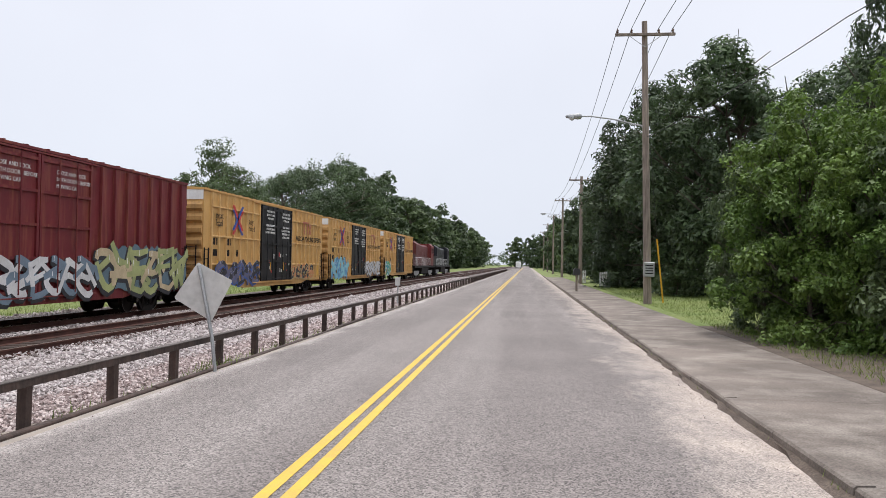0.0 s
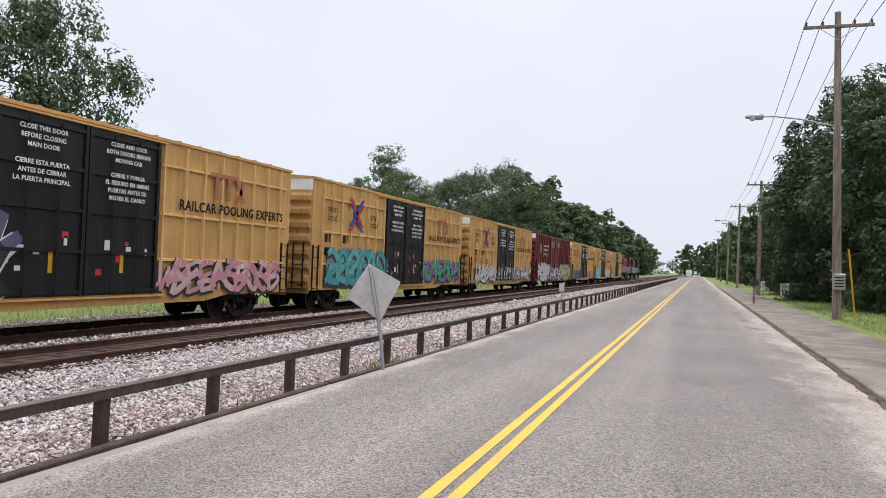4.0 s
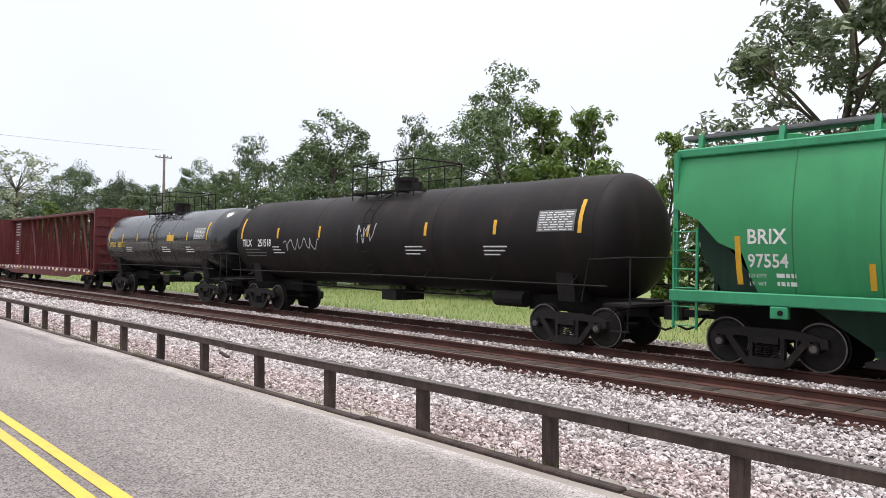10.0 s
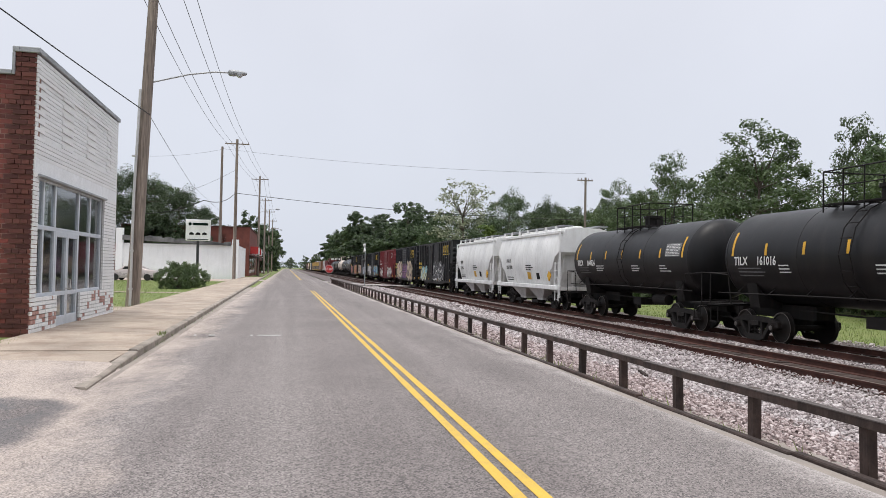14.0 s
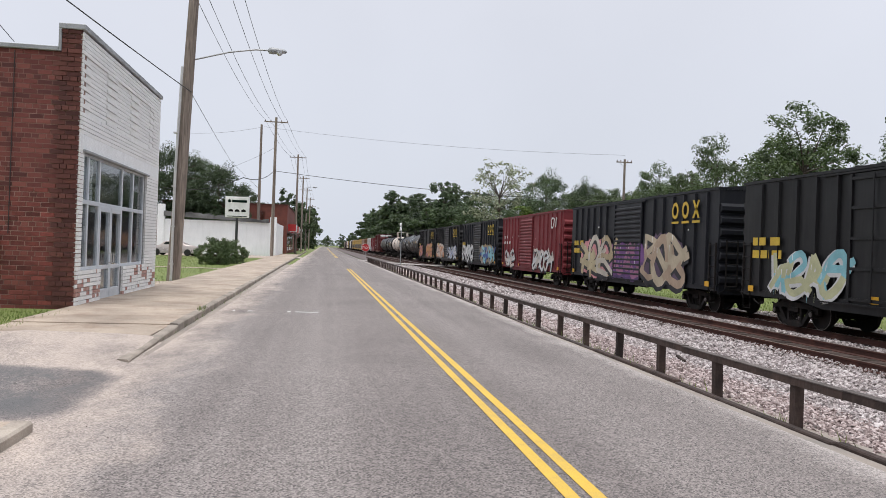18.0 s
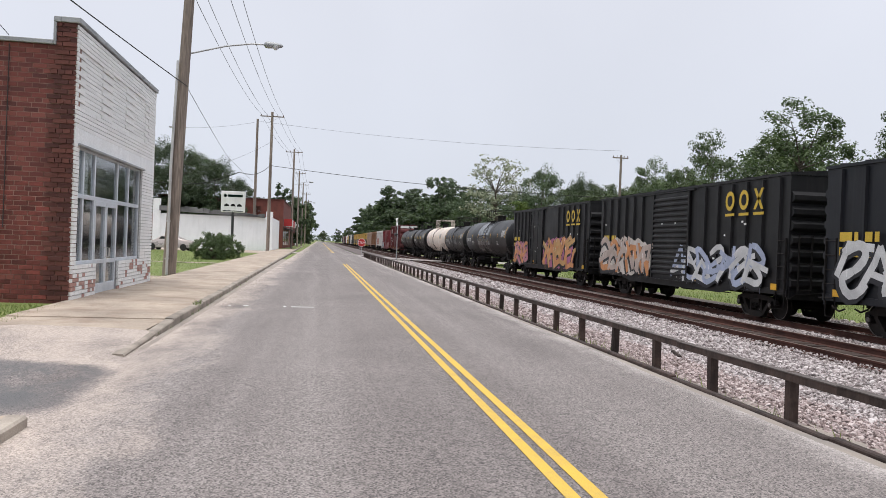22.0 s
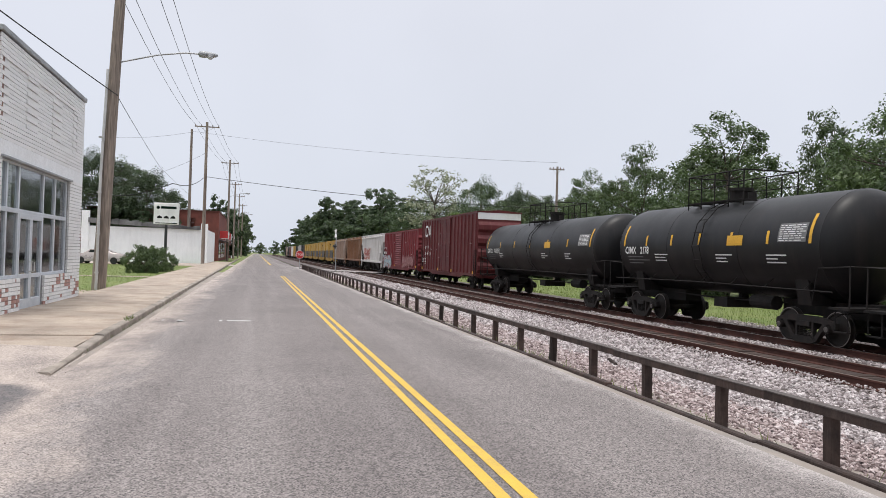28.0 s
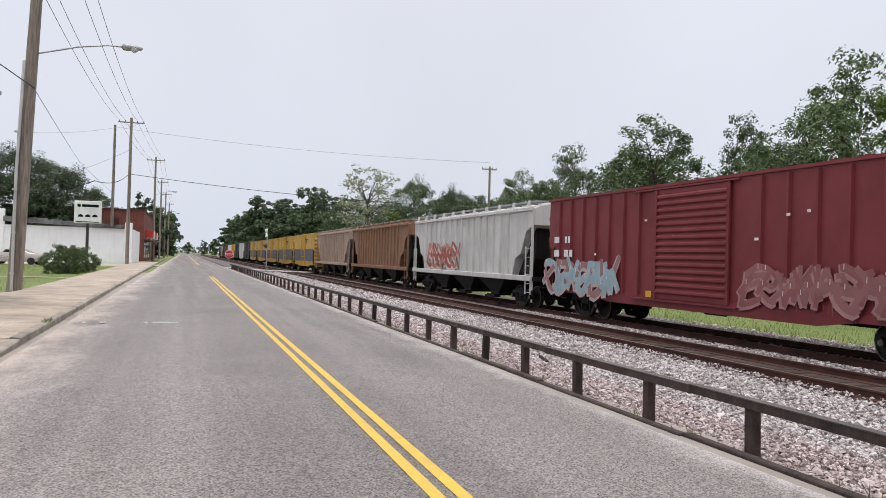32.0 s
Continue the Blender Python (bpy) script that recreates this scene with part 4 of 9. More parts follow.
def graffiti(car, y0, y1, z0, z1, x, fill, edge, cloud=None, seed=1, n=None, label="sprayed graffiti lettering"):
    """Sprayed piece: a ragged cloud, then interlocking curved strokes with shadow, outline, two-tone fill and glints, in shapes that spell nothing."""
    rnd = random.Random(seed)
    mats = [spray(c) for c in ([cloud] if cloud else []) + [edge] + list(fill) + [(0.78, 0.78, 0.78)]]
    bm = bmesh.new()
    h = z1 - z0
    n = n or max(3, round((y1 - y0) / (h * 0.62)))
    e = 1 if cloud else 0
    lay = [0.0]

    def quad(pts, mi, d):
        bm.faces.new([bm.verts.new((x + d, a, b)) for a, b in pts]).material_index = mi

    def stroke(line, width, tone, d):
        """A strip along a line, with pointed ends; tone gives the material at a height."""
        q = []
        for i, (a, b) in enumerate(line):
            pa, pb = line[max(0, i - 1)], line[min(len(line) - 1, i + 1)]
            l = math.hypot(pb[0] - pa[0], pb[1] - pa[1]) or 1
            nx, nz = -(pb[1] - pa[1]) / l, (pb[0] - pa[0]) / l
            w = width * (1.0 if 0 < i < len(line) - 1 else 0.8)
            q.append(((a + nx * w, b + nz * w), (a - nx * w, b - nz * w)))
        for i in range(len(q) - 1):
            quad([q[i][0], q[i + 1][0], q[i + 1][1], q[i][1]], tone((line[i][1] + line[i + 1][1]) / 2), d)

    if cloud:
        m = 4 * n + 8
        edge_t, edge_b = [], []
        for k in range(m + 1):
            u = y0 - 0.12 * h + (y1 - y0 + 0.24 * h) * k / m
            q = max(0.0, math.sin(math.pi * k / m)) ** 0.25
            edge_t.append((u, z0 + h * (0.55 + 0.50 * q * rnd.uniform(0.78, 1.08))))
            edge_b.append((u, z0 + h * (0.3 - 0.32 * q * rnd.uniform(0.7, 1.05))))
        for k in range(m):
            quad([edge_b[k], edge_b[k + 1], edge_t[k + 1], edge_t[k]], 0, 0.0)
    w = (y1 - y0) / n

    def arc(cx, cz, rx, rz, a0, a1, m=9):
        return [(cx + rx * math.cos(a0 + (a1 - a0) * k / m), cz + rz * math.sin(a0 + (a1 - a0) * k / m)) for k in range(m + 1)]

    P = math.pi
    lean = rnd.uniform(-0.05, 0.22)
    for k in range(n):
        kind = rnd.randrange(7)
        hw, hh = 0.52, 0.40
        stem = [(-0.34 + 0.05 * math.sin(3 * q), hh * 1.1 - 2.2 * hh * q) for q in (0, 0.33, 0.66, 1.0)]
        if kind == 0:
            lines = [stem, arc(-0.28, 0.2, 0.62, 0.2, P / 2, -P / 2), arc(-0.28, -0.2, 0.68, 0.2, P / 2, -P / 2)]
        elif kind == 1:
            lines = [arc(0.0, 0.2, 0.42, 0.2, 0.25 * P, 1.5 * P), arc(0.0, -0.2, 0.42, 0.2, 0.5 * P, -0.8 * P)]
        elif kind == 2:
            lines = [stem, [(-0.3, 0.38), (0.1, 0.42), (0.48, 0.36)], [(-0.3, 0.02), (0.3, 0.04)], [(-0.34, -0.4), (0.1, -0.42), (0.5, -0.34)]]
        elif kind == 3:
            lines = [arc(0.0, 0.0, 0.42, 0.40, 0.1 * P, 2.05 * P, 14)]
        elif kind == 4:
            lines = [[(-0.42, 0.42), (-0.22, -0.1), (-0.1, -0.42)], [(-0.1, -0.42), (0.05, 0.0), (0.1, 0.2)], [(0.1, 0.2), (0.16, -0.1), (0.24, -0.42)], [(0.24, -0.42), (0.36, 0.0), (0.5, 0.44)]]
        elif kind == 5:
            lines = [stem, [(-0.34, 0.05), (0.1, 0.2), (0.46, 0.44)], arc(-0.2, -0.4, 0.62, 0.45, 0.5 * P, 0.0)]
        else:
            lines = [[(-0.44, -0.44), (-0.2, 0.1), (0.0, 0.46)], [(0.0, 0.46), (0.22, 0.05), (0.46, -0.44)], [(-0.3, -0.1), (0.3, -0.08)]]
        lines = [[(u + 0.10 * math.sin(4 * v + k), v + 0.08 * math.cos(5 * u + seed)) for u, v in l] for l in lines]
        if kind % 2:
            lines = [[(-u, v) for u, v in l] for l in lines]
        lines.append([(-0.55, rnd.uniform(-0.45, 0.0)), (rnd.uniform(-0.3, 0.3), rnd.uniform(-0.2, 0.45)), (0.6, rnd.uniform(-0.45, 0.45))])
        if rnd.random() < 0.7:
            lines.append([(0.3, rnd.uniform(-0.3, 0.3)), (0.52, rnd.uniform(0.0, 0.3)), (0.72, rnd.uniform(-0.2, 0.5))])
        a, zc = y0 + w * (k + 0.5), z0 + h * (0.5 + rnd.uniform(-0.04, 0.05))
        grow = rnd.uniform(0.92, 1.12)
        drawn = [[(a + (u * w * 1.35 + lean * v * h * 0.5) * grow, zc + v * h * grow) for u, v in l] for l in lines]
        thick = rnd.uniform(0.07, 0.105) * h
        split = zc + h * rnd.uniform(-0.2, 0.12)
        lo, hi = e + 1 + k % len(fill), e + 1 + (k + 1) % len(fill)
        for l in drawn:
            lay[0] += 0.00012
            stroke([(u - 0.045 * h, v - 0.05 * h) for u, v in l], thick + 0.045 * h, lambda z: e, 0.003 + lay[0])
        for l in drawn:
            lay[0] += 0.00012
            stroke(l, thick, lambda z: hi if z > split else lo, 0.0045 + lay[0])
        for l in drawn[:2]:
            u, v = l[1]
            lay[0] += 0.00012
            quad([(u - 0.03 * h, v - 0.05 * h), (u - 0.012 * h, v - 0.05 * h), (u - 0.006 * h, v + 0.07 * h), (u - 0.026 * h, v + 0.08 * h)], len(mats) - 1, 0.0065 + lay[0])
    for k in range(2 * n):
        u = rnd.uniform(y0, y1)
        l = rnd.uniform(0.05, 0.22) * h
        quad([(u, z0 + 0.12 * h), (u + 0.016 * h, z0 + 0.12 * h), (u + 0.012 * h, z0 + 0.12 * h - l), (u + 0.004 * h, z0 + 0.12 * h - l)], e + 1 + k % len(fill), 0.0028)
    ob = part("graffiti", bm, mats, car, label)
    ob["kind"] = "stuff"
    return ob


def sill_and_gear(car, L, mat=UNDER, z=1.0, gear=True):
    bm = bmesh.new()
    bx(bm, -0.33, 0.33, -L / 2 + 0.25, L / 2 - 0.25, 0.68, z)
    for k in range(-3, 4):
        bx(bm, -1.35, 1.35, k * L / 9 - 0.06, k * L / 9 + 0.06, 0.82, z)
    part("centre_sill", bm, mat, car)
    if gear:
        part("brake_gear", shared("brake_gear", brake_gear_mesh, UNDER), None, car, at=(0.35, 0, 0.74))


def rib_mesh(h, w=0.095, d=0.088):
    def make(bm):
        prism(bm, [(0, -w / 2), (d, -w / 3), (d, w / 3), (0, w / 2)], "z", 0, h)
    return make


def hrib_mesh(l, w=0.085, d=0.07):
    def make(bm):
        prism(bm, [(0, -w / 2), (d, -w / 3), (d, w / 3), (0, w / 2)], "y", 0, l)
    return make


def boxcar(mid, L, label, side, door, end=None, z0=0.98, z1=4.98, ribs=None, hribs=(), door_w=(-2.52, 2.52), doors=2, louver=False, end_cap=None, roof=None, low_ladder=True, group="boxcars of the train", ends=7, lip=True, sub=True, rubbed=None):
    """A boxcar: body, roof, corrugated ends, side posts, doors, ladders, trucks."""
    body_l = L - 1.65
    h2 = body_l / 2
    hw = 1.46
    car = car_root("boxcar", label, mid, L, group)
    end = end or side
    bm = bmesh.new()
    bx(bm, -hw, hw, -h2, h2, z0, z1)
    part("body", bm, side, car)
    bm = bmesh.new()
    prism(bm, [(-hw - 0.05, z1 - 0.02), (-hw - 0.05, z1 + 0.06), (0, z1 + 0.17), (hw + 0.05, z1 + 0.06), (hw + 0.05, z1 - 0.02)], "y", -h2 - 0.03, h2 + 0.03)
    for k in range(int(body_l / 0.95)):
        y = -h2 + 0.5 + 0.95 * k
        prism(bm, [(-hw, z1 + 0.07), (-hw, z1 + 0.10), (0, z1 + 0.20), (hw, z1 + 0.10), (hw, z1 + 0.07)], "y", y - 0.03, y + 0.03)
    part("roof", bm, roof or side, car)
    # side sill, deeper at the middle
    for s in (-1, 1):
        bm = bmesh.new()
        prism(bm, [(-h2, z0 + 0.08), (h2, z0 + 0.08), (h2, z0 - 0.10), (h2 * 0.62, z0 - 0.10), (h2 * 0.5, z0 - 0.26), (-h2 * 0.5, z0 - 0.26), (-h2 * 0.62, z0 - 0.10), (-h2, z0 - 0.10)], "x", s * hw - 0.03, s * hw + 0.03)
        part("side_sill", bm, side, car)
        flip = pose(0, 0, 0) if s > 0 else pose(0, 0, 0, 0, 0, 180)
        for y in ribs or ():
            part("side_post", shared("side_post|%.2f|%s" % (z1 - z0, side.name), rib_mesh(z1 - z0 - 0.12), rubbed or side), None, car, at=Matrix.Translation((s * hw, s * y, z0 + 0.05)) @ flip)
        for f in hribs:
            z = z1 - f * (z1 - z0)
            for a, b in ((-h2 + 0.7, door_w[0] - 0.1), (door_w[1] + 0.1, h2 - 0.35)):
                part("side_rib", shared("side_rib|%.2f|%s" % (b - a, side.name), hrib_mesh(b - a), rubbed or side), None, car, at=Matrix.Translation((s * hw, s * (a if s > 0 else -a), z)) @ flip)
        # doors
        n = doors
        for k in range(n):
            a = door_w[0] + (door_w[1] - door_w[0]) * k / n
            b = door_w[0] + (door_w[1] - door_w[0]) * (k + 1) / n
            bm = bmesh.new()
            zt = z1 - 0.12
            flip = pose(0, 0, 0) if s > 0 else pose(0, 0, 0, 0, 0, 180)
            if louver:
                m = 15
                fold = [(0.0, z0 + 0.02), (0.045, z0 + 0.02), (0.045, z0 + 0.14)]
                for q in range(m):
                    z = z0 + 0.15 + (zt - z0 - 0.25) * q / m
                    fold += [(0.045, z), (0.10, z + 0.05), (0.10, z + 0.11), (0.045, z + 0.16)]
                prism(bm, fold + [(0.045, zt), (0.0, zt)], "y", a + 0.05, b - 0.05)
            else:
                bx(bm, 0, 0.045, a + 0.02, b - 0.02, z0 + 0.02, zt)
            leaf = part("door", bm, door, car, "%s sliding door" % ("black" if door in (P_BLACK, P_NAVY) else "corrugated" if louver else "red"), at=Matrix.Translation((s * (hw + 0.015), 0, 0)) @ flip)
            w, hd = b - a, zt - z0
            if s > 0:
                edge = shared("door_edge|%.2f|%s" % (hd, door.name), lambda q: bx(q, 0.046, 0.10, -0.05, 0.05, 0, hd - 0.02), door)
                for y in (a + 0.07, b - 0.07):
                    part("door_edge", edge, None, leaf, at=(0, y, z0 + 0.02))
                if not louver:
                    bar = shared("door_bar|%.2f|%s" % (w, door.name), lambda q: bx(q, 0.046, 0.095, 0.02, w - 0.02, -0.04, 0.04), door)
                    rod = shared("lock_rod|%.2f|%s" % (hd, door.name), lambda q: tube(q, [(0.12, 0, 0.05), (0.12, 0, hd - 0.05)], 0.022, 6), door)
                    for z in (0.02, 0.26, 0.5, 0.74, 0.97):
                        part("door_bar", bar, None, leaf, at=(0, a, z0 + 0.03 + z * (hd - 0.06)))
                    for q in (0.33, 0.67):
                        part("lock_rod", rod, None, leaf, at=(0, a + w * q, z0))
    for za, zb, d in ((z0 - 0.06, z0 - 0.02, 0.13), (z1 - 0.10, z1 - 0.05, 0.10)):
        bm = bmesh.new()
        bx(bm, hw + 0.02, hw + d, door_w[0] - 1.2, door_w[1] + 0.3, za, zb)
        part("door_track", bm, side, car)
    # corrugated ends
    for s in (-1, 1):
        bm = bmesh.new()
        m = ends
        zig = [(s * (h2 - 0.02), z0 - 0.22), (s * (h2 + 0.04), z0 - 0.22), (s * (h2 + 0.04), z0 + 0.08)]
        for q in range(m):
            za = z0 + 0.12 + (z1 - z0 - 0.55) * q / m
            dz = (z1 - z0 - 0.55) / m
            zig += [(s * (h2 + 0.005), za), (s * (h2 + 0.13), za + dz * 0.22), (s * (h2 + 0.13), za + dz * 0.55), (s * (h2 + 0.005), za + dz * 0.8)]
        zig.append((s * (h2 - 0.02), z1 - 0.45))
        prism(bm, zig, "x", -hw + 0.04, hw - 0.04)
        part("end_wall", bm, end, car)
        if end_cap:
            bm = bmesh.new()
            y = s * (h2 + 0.012)
            bx(bm, -hw + 0.02, hw - 0.02, min(y, y + s * 0.004), max(y, y + s * 0.004), z1 - 0.44, z1 - 0.02)
            part("end_panel", bm, end_cap, car, "white painted panel at the top of the end")
        for sx in (-1, 1):
            flip = pose(0, 0, 0) if sx > 0 else pose(0, 0, 0, 0, 0, 180)
            part("ladder", shared("ladder|low", ladder_mesh(1.7, 5), side if False else UNDER), None, car, at=Matrix.Translation((sx * (hw + 0.01), s * (h2 - 0.30), z0 - 0.1)) @ flip)
            part("step", shared("step", stirrup_mesh, UNDER), None, car, at=(sx * (hw + 0.02), s * (h2 - 0.32), z0 - 0.1))
        part("end_ladder", shared("ladder|low", ladder_mesh(1.7, 5), UNDER), None, car, at=Matrix.Translation((1.0, s * (h2 + 0.11), z0)) @ pose(0, 0, 0, 0, 0, 90 * s))
        bm = bmesh.new()
        lathe(bm, [(-0.01, 0.24), (0.012, 0.27), (0.03, 0.24), (0.012, 0.21)], "y", 14, (-0.5, s * (h2 + 0.2), z0 + 1.0))
        bx(bm, -0.52, -0.48, min(s * h2, s * (h2 + 0.2)), max(s * h2, s * (h2 + 0.2)), z0 + 0.98, z0 + 1.02)
        bx(bm, -1.4, 1.4, min(s * h2, s * (h2 + 0.3)), max(s * h2, s * (h2 + 0.3)), z0 - 0.06, z0 - 0.03)
        if s < 0:
            part("brake_wheel", bm, UNDER, car)
        else:
            bm.free()
        truck(car, s * (h2 - 2.25), mid)
    sill_and_gear(car, body_l, UNDER, z0)
    return car, hw, h2, z0, z1


YR = [-8.7, -7.9, -7.05, -6.2, -5.35, -4.5, -3.65, -2.72, 2.72, 3.65, 4.5, 5.35, 6.2, 7.05, 7.9, 8.7]


def yellow_boxcar(mid, seed, tags):
    car, hw, h2, z0, z1 = boxcar(mid, 20.55, "mustard yellow railway boxcar with black double doors and graffiti", P_YELLOW, P_BLACK, P_YELLOW_END, 0.88, 4.97, YR, (0.16, 0.48, 0.78), end_cap=P_WHITE, rubbed=P_YELLOW_RIB)
    x = hw + 0.006
    # crossed arrows badge on the rear half, slogan on the front half
    c, zc = -5.75, z0 + 2.95
    for sgn, mats in ((1, (LOGO_BLUE, LOGO_RED)), (-1, (LOGO_RED, LOGO_BLUE))):
        for k, m in enumerate(mats):
            bm = bmesh.new()
            d = 0.10 if k else -0.10
            f = bm.faces.new([bm.verts.new((x + 0.082 + 0.002 * k, c + u, zc + w)) for u, w in ((-0.72, sgn * 0.58 + d), (-0.45, sgn * 0.58 + d), (0.72, -sgn * 0.58 + d), (0.45, -sgn * 0.58 + d))])
            part("badge", bm, m, car, "red and blue crossed arrow badge")
    for txt, y, z in (("next", -8.35, 3.12), ("load", -8.35, 2.78), ("any", -4.35, 3.05), ("road", -4.35, 2.71)):
        part("lettering", words_mesh(txt, 0.44, INK, 1.05), None, car, "black stencilled words", at=Matrix.Translation((x + 0.082, y, z0 + z - 0.2)) @ EAST)
    if seed in (4, 7):
        digits = ("64", "10", "36") if seed == 7 else ("67", "16", "03")
        for txt, y, z in (("TB", -8.4, 1.72), ("OX", -6.9, 1.72), (digits[0], -8.4, 1.2), (digits[1], -6.95, 1.2), (digits[2], -5.6, 1.2)):
            part("lettering", words_mesh(txt, 0.46, INK, 1.05, bold=0.006), None, car, "black stencilled car number", at=Matrix.Translation((x + 0.082, y, z0 + z)) @ EAST)
    else:
        bars(car, "lettering", -8.4, z0 + 2.05, [(0, 0.6, 0.3, 0), (1.4, 0.6, 0.3, 0), (0, 0.5, 0.3, 0.5), (1.35, 0.5, 0.3, 0.5), (2.7, 0.5, 0.3, 0.5)], x, INK, "black stencilled car number")
    part("lettering", words_mesh("RAILCAR POOLING EXPERTS", 0.40, INK, 1.08, bold=0.010), None, car, "black slogan in capitals", at=Matrix.Translation((x + 0.082, 3.35, z0 + 2.30)) @ EAST)
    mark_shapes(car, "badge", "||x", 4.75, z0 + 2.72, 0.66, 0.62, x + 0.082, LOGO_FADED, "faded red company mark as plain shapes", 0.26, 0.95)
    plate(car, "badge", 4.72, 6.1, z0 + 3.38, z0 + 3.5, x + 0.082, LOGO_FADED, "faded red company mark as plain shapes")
    for k, (y, ls) in enumerate(((-1.35, ("CLOSE THIS DOOR", "BEFORE CLOSING", "MAIN DOOR", "", "CIERRE ESTA PUERTA", "ANTES DE CERRAR", "LA PUERTA PRINCIPAL")), (1.25, ("CLOSE AND LOCK", "BOTH DOORS BEFORE", "MOVING CAR", "", "CIERRE Y PONGA", "EL SEGURO EN AMBAS", "PUERTAS ANTES DE", "MOVER EL CARRO")))):
        for q, l in enumerate(ls):
            if l:
                part("lettering", words_mesh(l, 0.145, CHALK, 1.05, "CENTER", 0.003), None, car, "white stencilled door notice", at=Matrix.Translation((x + 0.160, y, z0 + 3.62 - 0.185 * q)) @ EAST)
    for y in (-8.1, -5.2, -1.0, 1.2, 4.2, 8.2):
        plate(car, "reflector", y, y + 0.12, z0 + 0.55, z0 + 1.05, x + 0.056, REFLEX, "yellow reflective strip")
    plate(car, "test_panel", 6.9, 7.5, z0 + 0.55, z0 + 0.9, x, INK)
    plate(car, "reflector", 8.15, 8.55, z0 + 0.2, z0 + 0.75, x, REFLEX, "yellow warning panel")
    rnd = random.Random(seed)
    for k in range(14):
        y, z = rnd.uniform(-2.3, 2.3), z0 + rnd.uniform(0.4, 1.4)
        plate(car, "sticker", y, y + rnd.uniform(0.06, 0.2), z, z + rnd.uniform(0.05, 0.25), x + 0.052, CHALK if k % 3 else LOGO_RED)
    for k, t in enumerate(tags):
        graffiti(car, t[0], t[1], z0 + t[2], z0 + t[3], x + 0.085, t[4], t[5], t[6], seed * 10 + k)
    return car


K, Wt = (0.02, 0.02, 0.025), (0.62, 0.62, 0.62)
PINK, TEAL, BLUE, LIL, OLIVE, GRN, ORG, AQUA, PURP = (0.55, 0.32, 0.36), (0.04, 0.30, 0.32), (0.04, 0.10, 0.34), (0.42, 0.36, 0.62), (0.14, 0.15, 0.07), (0.05, 0.30, 0.10), (0.60, 0.26, 0.10), (0.24, 0.52, 0.58), (0.22, 0.08, 0.30)
P60 = 20.58
JOINT = -72.6      # coupling between the last yellow boxcar and the first green hopper at 0 s
mid = JOINT + P60 / 2
yellow_boxcar(mid, 7, [(-6.7, -2.4, -0.12, 1.35, (PINK, (0.42, 0.24, 0.30), (0.50, 0.36, 0.42)), K, AQUA), (2.4, 6.6, -0.1, 1.25, (OLIVE, (0.2, 0.2, 0.12)), Wt, BLUE), (-2.3, -0.2, 0.1, 0.8, ((0.03, 0.03, 0.035), (0.05, 0.05, 0.06)), (0.4, 0.4, 0.4), None), (0.6, 2.2, 0.1, 0.9, ((0.03, 0.03, 0.035), (0.06, 0.06, 0.07)), (0.45, 0.45, 0.45), None)])
yellow_boxcar(mid + P60, 6, [(-8.3, -2.5, -0.1, 1.75, (K, (0.10, 0.08, 0.16)), Wt, LIL), (2.6, 8.6, 0.0, 0.95, ((0.55, 0.25, 0.30), (0.6, 0.4, 0.4)), K, None)])
yellow_boxcar(mid + 2 * P60, 5, [(-8.2, -2.6, 0.0, 1.5, (TEAL, (0.10, 0.38, 0.36)), K, (0.12, 0.20, 0.3)), (2.5, 8.8, 0.1, 1.2, (GRN, TEAL, PURP), K, None)])
yellow_boxcar(mid + 3 * P60, 4, [(-8.0, -3.0, 0.0, 1.1, (Wt, (0.5, 0.5, 0.52)), K, None), (-2.4, 8.6, 0.1, 1.0, (Wt, (0.15, 0.15, 0.17)), K, None)])
# red boxcar
car, hw, h2, z0, z1 = boxcar(mid + 4 * P60, P60, "dark red railway boxcar with double doors, faded and covered in graffiti", P_RED, P_RED, None, 0.88, 4.97, [-8.9, -8.0, -7.2, -6.4, -5.6, -4.8, -4.0, -3.2, 3.2, 4.0, 4.8, 5.6, 6.4, 7.2, 8.0, 8.9], (), (-2.6, 2.6), end_cap=P_WHITE)
x = hw + 0.091
letter_blocks(car, "lettering", -6.2, z0 + 3.0, 0.20, 8, 0.3, x, CHALK, seed=5, label="faded white company name")
letter_blocks(car, "lettering", -6.2, z0 + 2.62, 0.20, 7, 0.3, x, CHALK, seed=6, label="faded white company name")
letter_blocks(car, "lettering", -6.2, z0 + 2.24, 0.20, 7, 0.3, x, CHALK, seed=7, label="faded white company name")
bm = bmesh.new()
lathe(bm, [(0, 0.44), (0.003, 0.44)], "x", 20, (x, -7.5, z0 + 2.8))
part("badge", bm, surf("worn_grey_badge", (0.18, 0.17, 0.15), rough=0.7), car, "worn round grey badge")
for q, l in enumerate(("CLOSE AND LOCK", "BOTH DOORS BEFORE", "MOVING CAR")):
    for y in (-1.9, 0.75):
        part("lettering", words_mesh(l, 0.17, CHALK, 1.05), None, car, "white stencilled door notice", at=Matrix.Translation((x, y, z0 + 3.5 - 0.2 * q)) @ EAST)
bars(car, "lettering", -8.5, z0 + 1.2, [(0, 0.8, 0.24, 0), (0, 1.6, 0.24, 0.36)], x, CHALK)
graffiti(car, 3.0, 9.2, -0.05 + z0, z0 + 1.5, x, ((0.35, 0.38, 0.16), (0.5, 0.4, 0.25), (0.30, 0.34, 0.14)), K, (0.10, 0.16, 0.2), 41)
graffiti(car, -2.6, 2.6, z0 - 0.05, z0 + 1.15, x + 0.03, (Wt, (0.16, 0.22, 0.28)), K, None, 42)
